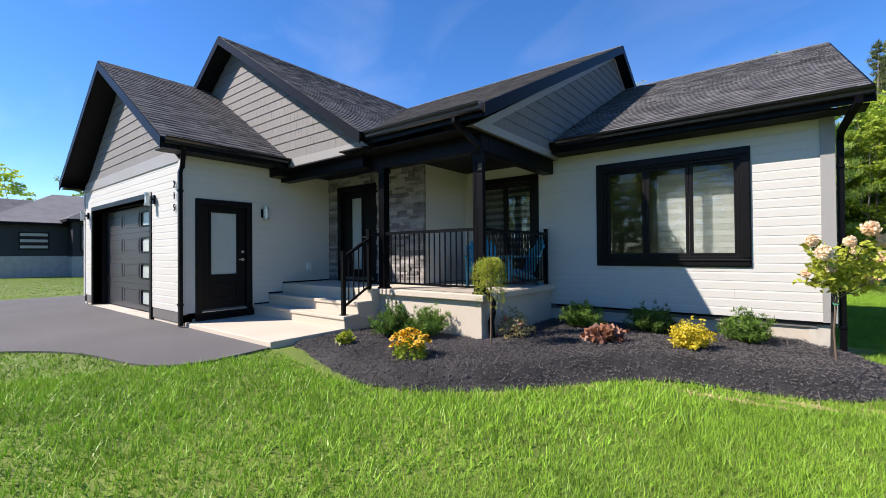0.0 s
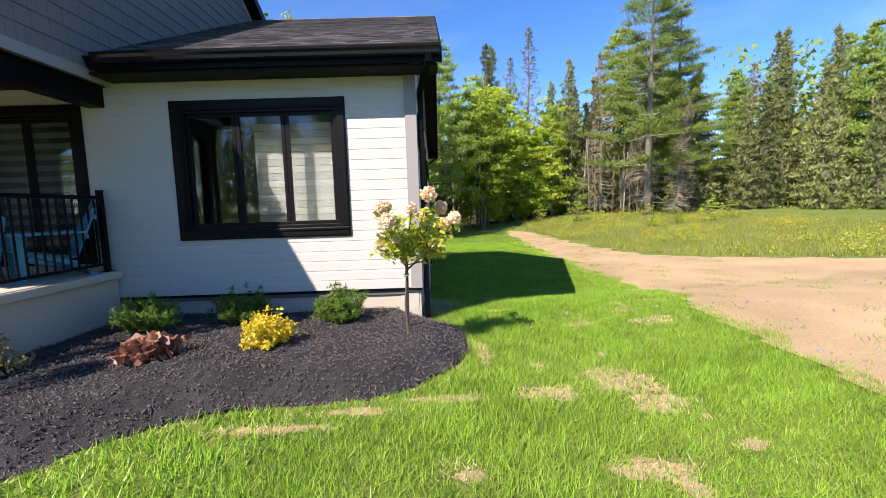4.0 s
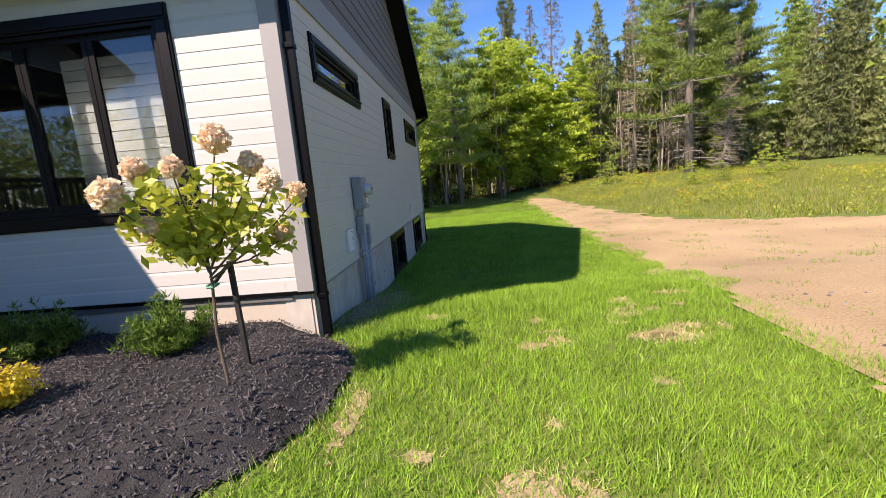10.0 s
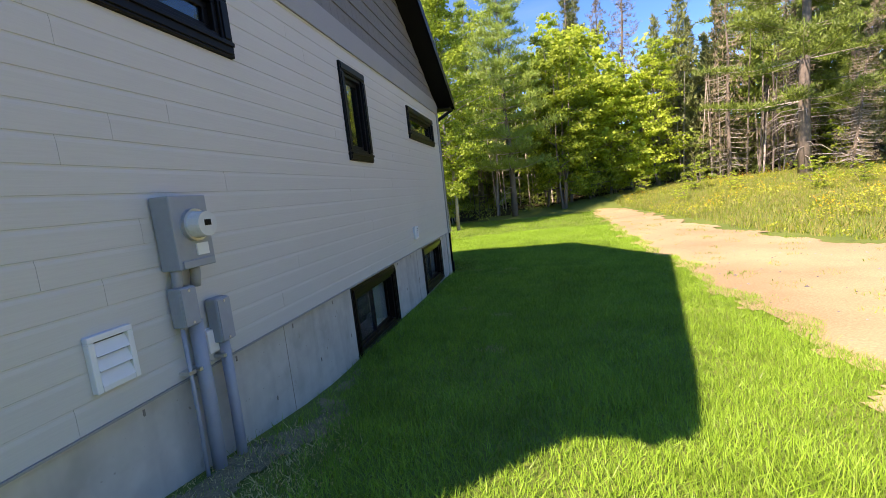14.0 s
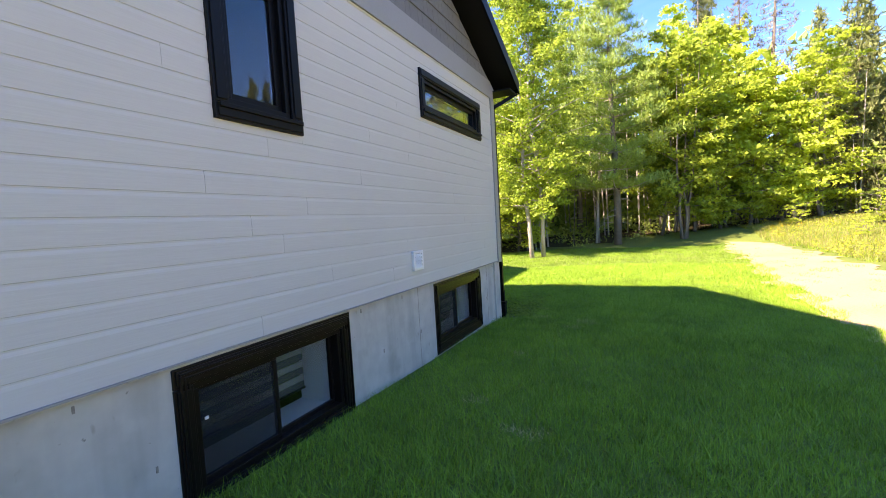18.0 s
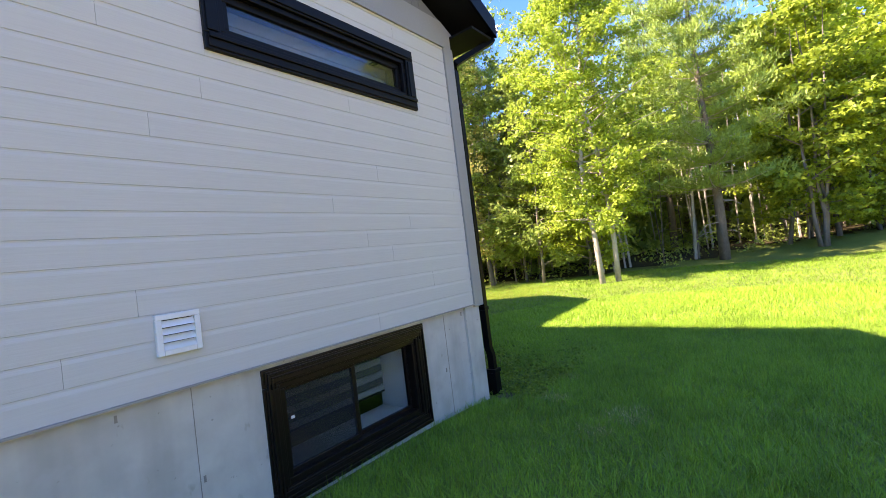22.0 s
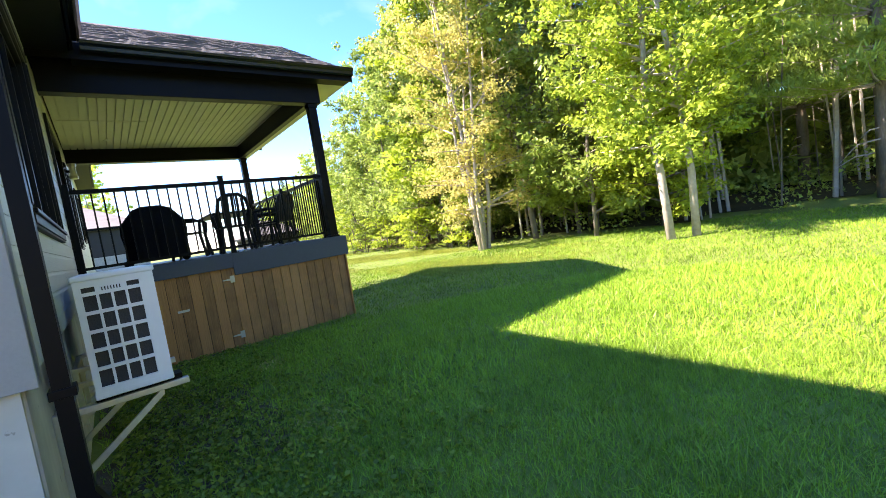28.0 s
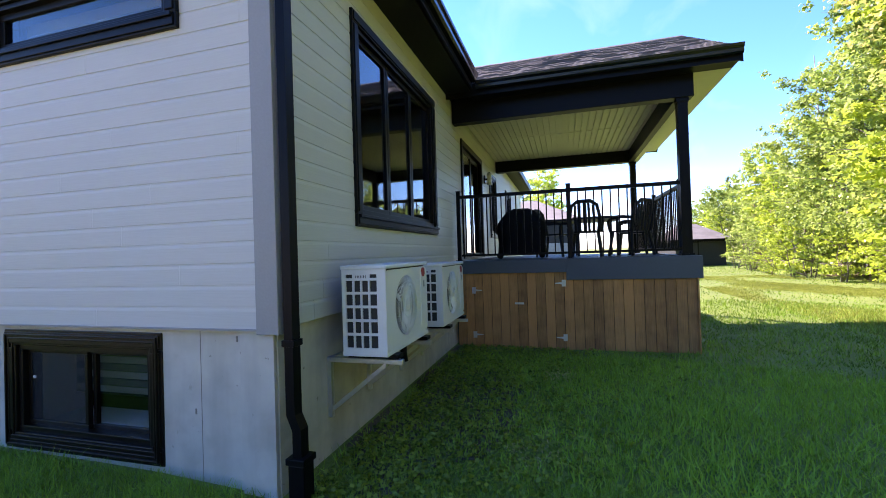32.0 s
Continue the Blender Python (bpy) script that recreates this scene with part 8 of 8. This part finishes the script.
def far_house(name, x0, x1, y0, y1, z0, zw, zr, body, label, openings, base=0.0, hip=1.5, ridge="y"):
    """A plain far building: walls, base course, hipped roof, openings on its +x or -y side."""
    h = thing(name, ((x0 + x1) / 2, (y0 + y1) / 2, z0), label, "house")
    bm = bmesh.new()
    bx(bm, x0, x1, y0, y1, z0 + base, zw)
    part("wall", bm, body, h)
    if base:
        bm = bmesh.new()
        bx(bm, x0 - 0.05, x1 + 0.05, y0 - 0.05, y1 + 0.05, z0 - 0.5, z0 + base)
        part("base_course", bm, GREYST, h)
    o = 0.4
    c = [(x0 - o, y0 - o, zw), (x1 + o, y0 - o, zw), (x1 + o, y1 + o, zw), (x0 - o, y1 + o, zw)]
    if ridge == "y":
        xm = (x0 + x1) / 2
        a, b = (xm, y0 - o + hip, zr), (xm, y1 + o - hip, zr)
        fs = [[c[0], c[1], a], [c[1], c[2], b, a], [c[2], c[3], b], [c[3], c[0], a, b]]
    else:
        ym = (y0 + y1) / 2
        a, b = (x0 - o + hip, ym, zr), (x1 + o - hip, ym, zr)
        fs = [[c[0], c[1], b, a], [c[1], c[2], b], [c[2], c[3], a, b], [c[3], c[0], a]]
    bm = bmesh.new()
    for f in fs:
        bm.faces.new([bm.verts.new(p) for p in f])
    bm.faces.new([bm.verts.new(p) for p in c[::-1]])
    bmesh.ops.remove_doubles(bm, verts=bm.verts, dist=0.001)
    part("roof", bm, ROOFING, h)
    bm = bmesh.new()
    bx(bm, x0 - o, x1 + o, y0 - o, y1 + o, zw - 0.18, zw - 0.002)
    part("fascia", bm, BLACK, h)
    for y, z, w, t, m, fm in openings:
        win = part("window", (lambda b: (bx(b, x1 + 0.01, x1 + 0.05, y - w / 2, y + w / 2, z - t / 2, z + t / 2), b)[1])(bmesh.new()), fm, h)
        part("pane", (lambda b: (bx(b, x1 + 0.04, x1 + 0.062, y - w / 2 + 0.09, y + w / 2 - 0.09, z - t / 2 + 0.09, z + t / 2 - 0.09), b)[1])(bmesh.new()), m, win)
    return h


PALEP = mat("far_blind", (0.40, 0.40, 0.40), 0.5, vary=0.1)
GLINT = mat("far_pane", (0.10, 0.13, 0.17), 0.15, vary=0.1)
far_house("neighbour_house", -52, -39, -4.7, 13.0, 0.25, 3.75, 6.4, DARKSID, "dark single-storey neighbour house with a hipped roof and grey base",
          [(-2.6, 2.15, 1.5, 0.36, PALEP, BLACKW), (-2.6, 2.55, 1.5, 0.36, PALEP, BLACKW), (-2.6, 2.95, 1.5, 0.36, PALEP, BLACKW), (5.0, 2.4, 2.0, 1.2, GLINT, BLACKW)], 1.3, 4.5)
far_house("neighbour_bay", -39.3, -37.6, -0.9, 2.4, 0.2, 4.0, 4.75, DARKSID, "dark bay of a neighbour house with a narrow window", [(-0.2, 2.75, 0.7, 1.8, GLINT, BLACKW)], 1.3, 1.2)
far_house("neighbour_garage", -70, -58, -8.2, 9.0, 0.1, 4.0, 7.6, DARKSID, "dark blue neighbour garage with a white-trimmed door",
          [(-5.9, 1.6, 3.4, 2.8, DARKSID, WHITE)], 0.3, 0.2)
far_house("neighbour_shed", -37, -31, 19.2, 22.3, -0.5, 1.35, 2.55, mat("black_siding", (0.015, 0.018, 0.022), 0.7, vary=0.15), "low black outbuilding with a hipped roof beyond the lawn", [(20.2, 0.4, 0.9, 1.6, DARKSID, BLACKW)], 0.0, 1.4)
tagged(box("pavement_neighbour_drive", (-57.9, -40, -9.4, -4.9, 0.0, 0.19), ASPHALT), kind="structure")


# ---- grass ----
def gz_np(x, y, g0=(-26.0, -16.0), n=(204, 204), st=0.25):
    i, j = (x - g0[0]) / st, (y - g0[1]) / st
    i0, j0 = np.clip(i.astype(int), 0, n[0] - 2), np.clip(j.astype(int), 0, n[1] - 2)
    fx, fy = i - i0, j - j0
    return HT[j0, i0] * (1 - fx) * (1 - fy) + HT[j0, i0 + 1] * fx * (1 - fy) + HT[j0 + 1, i0] * (1 - fx) * fy + HT[j0 + 1, i0 + 1] * fx * fy


HT = np.array([[ground_z(-26 + 0.25 * i, -16 + 0.25 * j) for i in range(204)] for j in range(204)])


def in_np(x, y, poly):
    hit = np.zeros(len(x), bool)
    for (x0, y0), (x1, y1) in zip(poly, poly[1:] + poly[:1]):
        if y0 == y1:
            continue
        hit ^= ((y0 > y) != (y1 > y)) & (x < (x1 - x0) * (y - y0) / (y1 - y0) + x0)
    return hit


def line_np(x, y, line):
    best = np.full(len(x), 1e9)
    for (x0, y0), (x1, y1) in zip(line, line[1:]):
        dx, dy = x1 - x0, y1 - y0
        t = np.clip(((x - x0) * dx + (y - y0) * dy) / (dx * dx + dy * dy), 0, 1)
        best = np.minimum(best, np.hypot(x - x0 - t * dx, y - y0 - t * dy))
    return best


GRASS = mat("grass_blade", (0.045, 0.105, 0.013), 0.4, vary=0.35, grain=5, stain=1.3, bump=0, rand=0.7, tint=(0.275, 0.48, 0.049), trans=0.22, spec=0.2)
STRAW = mat("straw_blade", (0.40, 0.34, 0.13), 0.7, vary=0.3, grain=2, stain=0.5, bump=0, rand=0.9, tint=(0.68, 0.58, 0.28), trans=0.25, spec=0.2)
DRYG = mat("meadow_grass", (0.15, 0.18, 0.035), 0.7, vary=0.4, grain=2, stain=0.4, bump=0, rand=0.9, tint=(0.46, 0.41, 0.15), trans=0.3, spec=0.2)
STRIP = [(-1.2, -8.6), (0.4, -6.4), (1.4, -4.6), (2.3, 0.0), (2.5, 6.0), (2.3, 9.0), (2.0, 12.0)]
g_rng = np.random.default_rng(2024)


def blades(name, n, box_, lo, hi, height, width, material, label, keep=None, lean=0.8, dirt_keep=0.0):
    x, y = g_rng.uniform(box_[0], box_[1], n), g_rng.uniform(box_[2], box_[3], n)
    tuft = g_rng.integers(0, n, n // 3)
    x[: n // 3] = x[tuft] + g_rng.normal(0, 0.03, n // 3)
    y[: n // 3] = y[tuft] + g_rng.normal(0, 0.03, n // 3)
    d = line_np(x, y, STRIP)
    ok = (d >= lo) & (d < hi)
    x, y = x[ok], y[ok]
    bad = in_np(x, y, BED) | in_np(x, y, DRIVE)
    bad |= (x < 0.02) & (x > -16.1) & (y > -0.05) & (y < Y_BACK + 0.02)
    bad |= (x < -6.3) & (x > -16.1) & (y > Y_GAR - 0.05) & (y < 0)
    bad |= (x < DX + 0.02) & (x > DXF) & (y > 9) & (y < DY1 + 0.02)
    bad |= (x > 0) & (y > 0.2) & (y < 4.1) & (x < 0.45 * np.sin((y + 0.5) * 0.68) + g_rng.uniform(-0.1, 0.2, len(x))) & (g_rng.uniform(0, 1, len(x)) > 0.15)
    bad |= (x < 0.3) & (x > -4.6) & (y > 9.9) & (y < 11.0 + 0.5 * np.sin(x * 2.3) + g_rng.normal(0, 0.35, len(x))) & (g_rng.uniform(0, 1, len(x)) > 0.22)
    wob = 0.35 * np.sin(x * 2.1 + y * 3.3) * np.cos(y * 1.7 - x)
    dirt = in_np(x - 0.3 + wob * 0.5, y, DIRT)
    bad |= dirt & (g_rng.uniform(0, 1, len(x)) > dirt_keep)
    near_patch = np.zeros(len(x), bool)
    for px, py, rx, ry in PATCHES:
        q = ((x - px) / rx) ** 2 + ((y - py) / ry) ** 2
        bad |= (q < g_rng.uniform(0.25, 1.35, len(x))) & (g_rng.uniform(0, 1, len(x)) > 0.36)
        near_patch |= q < g_rng.uniform(0.1, 1.5, len(x))
    near_patch |= line_np(x, y, BED_EDGE) < g_rng.uniform(0.0, 0.12, len(x))
    if material is STRAW:
        bad = ~near_patch
    if keep is not None:
        bad |= ~keep(x, y)
    x, y = x[~bad], y[~bad]
    m = len(x)
    z = gz_np(x, y) - 0.004
    patchy = 0.75 + 0.5 * (np.sin(x * 1.9 + 1.3 * np.sin(y * 1.1)) * np.cos(y * 2.3 + x * 0.7) * 0.5 + 0.5)
    h = height * g_rng.uniform(0.45, 1.25, m) * patchy
    a = g_rng.uniform(0, 2 * math.pi, m)
    w = width * g_rng.uniform(0.6, 1.3, m)
    b = a + g_rng.normal(0, 0.9, m) + math.pi / 2
    ln = h * np.abs(g_rng.normal(0, lean, m))
    base = np.stack([x, y, z], 1)
    side = np.stack([np.cos(a) * w, np.sin(a) * w, 0 * w], 1)
    tip = base + np.stack([np.cos(b) * ln, np.sin(b) * ln, h], 1)
    v = np.stack([base - side, base + side, tip], 1).reshape(-1, 3)
    return tagged(fast_mesh(name, v, np.arange(len(v)).reshape(-1, 3), material), label, "grass", kind="stuff")


lawn_area = lambda x, y: ~in_np(x, y, FOREST) & ((x < 7.5) | (y < -3))
blades("lawn_grass", 1750000, (-5.5, 6.8, -12.5, 16.5), 0.0, 2.6, 0.07, 0.0034, GRASS, "bright green lawn of fine uncut blades", lawn_area)
blades("lawn_grass", 1250000, (-9, 10, -15, 19), 2.6, 6.0, 0.078, 0.006, GRASS, "bright green lawn of fine uncut blades", lawn_area)
blades("lawn_grass", 900000, (-20, 12, -15.8, 24.5), 6.0, 13.0, 0.06, 0.0075, GRASS, "bright green lawn of fine uncut blades", lawn_area)
blades("lawn_grass", 340000, (-48, 20, -30, 25), 13.0, 60.0, 0.04, 0.016, GRASS, "bright green lawn of fine uncut blades", lawn_area)
DRYLAWN = mat("dry_lawn_blade", (0.19, 0.24, 0.035), 0.6, vary=0.3, grain=2, stain=0.5, bump=0, rand=0.9, tint=(0.46, 0.52, 0.10), trans=0.25, spec=0.2)
blades("lawn_grass", 130000, (-20, -3, 16.2, 20.6), 2.0, 40.0, 0.05, 0.010, DRYLAWN, "sun-dried straw-coloured thin patches of far lawn", lambda x, y: lawn_area(x, y) & (np.sin(x * 0.9 + 1.5 * np.sin(y * 0.8)) + np.sin(y * 1.7 - x * 0.5) > g_rng.uniform(-0.6, 1.4, len(x))))
TUFT = mat("tall_blade", (0.08, 0.17, 0.02), 0.4, vary=0.4, grain=5, stain=1.3, bump=0, rand=1.0, tint=(0.36, 0.53, 0.075), trans=0.25, spec=0.35)
blades("lawn_tufts", 170000, (-5.5, 6.8, -12.5, 16.5), 0.0, 3.0, 0.10, 0.0026, TUFT, "taller pale blades standing out of the lawn", lambda x, y: lawn_area(x, y) & (np.sin(x * 3.1 + 2 * np.sin(y * 1.7)) + np.sin(y * 4.3 - x * 1.9) > -0.2), 0.9)
blades("meadow_grass", 120000, (6.8, 24.8, -6, 34.5), 0.0, 40.0, 0.19, 0.006, DRYG, "tall dry meadow grass and weeds on the bank", lambda x, y: (x > 6.2 + g_rng.uniform(-0.4, 0.4, len(x))) & ~in_np(x, y, FOREST), 0.35)
blades("meadow_grass", 110000, (6.8, 24.8, -6, 34.5), 0.0, 40.0, 0.15, 0.012, LEAFG, "green weeds among the meadow grass", lambda x, y: (x > 6.1 + g_rng.uniform(-0.4, 0.4, len(x))) & ~in_np(x, y, FOREST), 0.5)
blades("dirt_weeds", 60000, (3.6, 9.0, -6, 22), 0.0, 40.0, 0.07, 0.006, GRASS, "sparse weeds growing in the bare dirt", lambda x, y: in_np(x, y, DIRT) & (np.sin(x * 5.1 + 2 * np.sin(y * 1.3)) * np.sin(y * 3.7 + x) > 0.50 + 0.3 * np.sin(x * 1.3 + y * 0.6)), 0.6, 1.0)
blades("lawn_grass", 520000, (-7, 4.2, -7.5, 12.2), 0.0, 6.0, 0.035, 0.0055, STRAW, "dry straw blades in the thin spots of the lawn", lambda x, y: ~(in_np(x, y, BED) | in_np(x, y, DRIVE)), 1.2)
# clover and small weeds at the shaded foot of the back wall
w_rng = np.random.default_rng(55)
wx_, wy_ = w_rng.uniform(-4.6, 0.5, 4200), 10.1 + np.abs(w_rng.normal(0, 0.9, 4200))
okw = (wy_ < 13) & ((wx_ > DX + 0.05) | (wy_ < 9))
wc = np.stack([wx_[okw], wy_[okw], gz_np(wx_[okw], wy_[okw]) + 0.035], 1)
v, f = leaf_cloud(w_rng, wc, 4, 0.035, (0.02, 0.02, 0.012), 0.9, 0.0, 0.75)
tagged(fast_mesh("clover", v, f, LEAFG), "low clover and weeds in damp soil by the foundation", "weeds", kind="stuff")

# goldenrod and small leafy weeds scattered over the bank
m_rng = np.random.default_rng(61)
mx, my = m_rng.uniform(7.2, 22, 3400), m_rng.uniform(2, 32, 3400)
okm = (np.sin(mx * 1.1 + 2 * np.sin(my * 0.6)) + np.sin(my * 0.9 - mx * 0.4) > 0.2) & ~in_np(mx, my, FOREST) & ~in_np(mx, my, DIRT)
mx, my = mx[okm], my[okm]
mc = np.stack([mx, my, np.array([ground_z(a, b) for a, b in zip(mx, my)]) + m_rng.uniform(0.05, 0.3, len(mx))], 1)
v, f = leaf_cloud(m_rng, mc, 12, 0.07, (0.1, 0.1, 0.07), 0.6, 0.0, 0.2)
tagged(fast_mesh("meadow_weeds", v, f, LIME), "leafy green weeds standing in the meadow", "weeds", kind="stuff")
near_wood = my > 10
v, f = leaf_cloud(m_rng, mc[near_wood][::6] + np.array([0, 0, 0.22]), 9, 0.045, (0.08, 0.08, 0.08), 0.7)
tagged(fast_mesh("goldenrod", v, f, PETALY), "yellow goldenrod heads among the meadow grass", "flowers", kind="stuff")
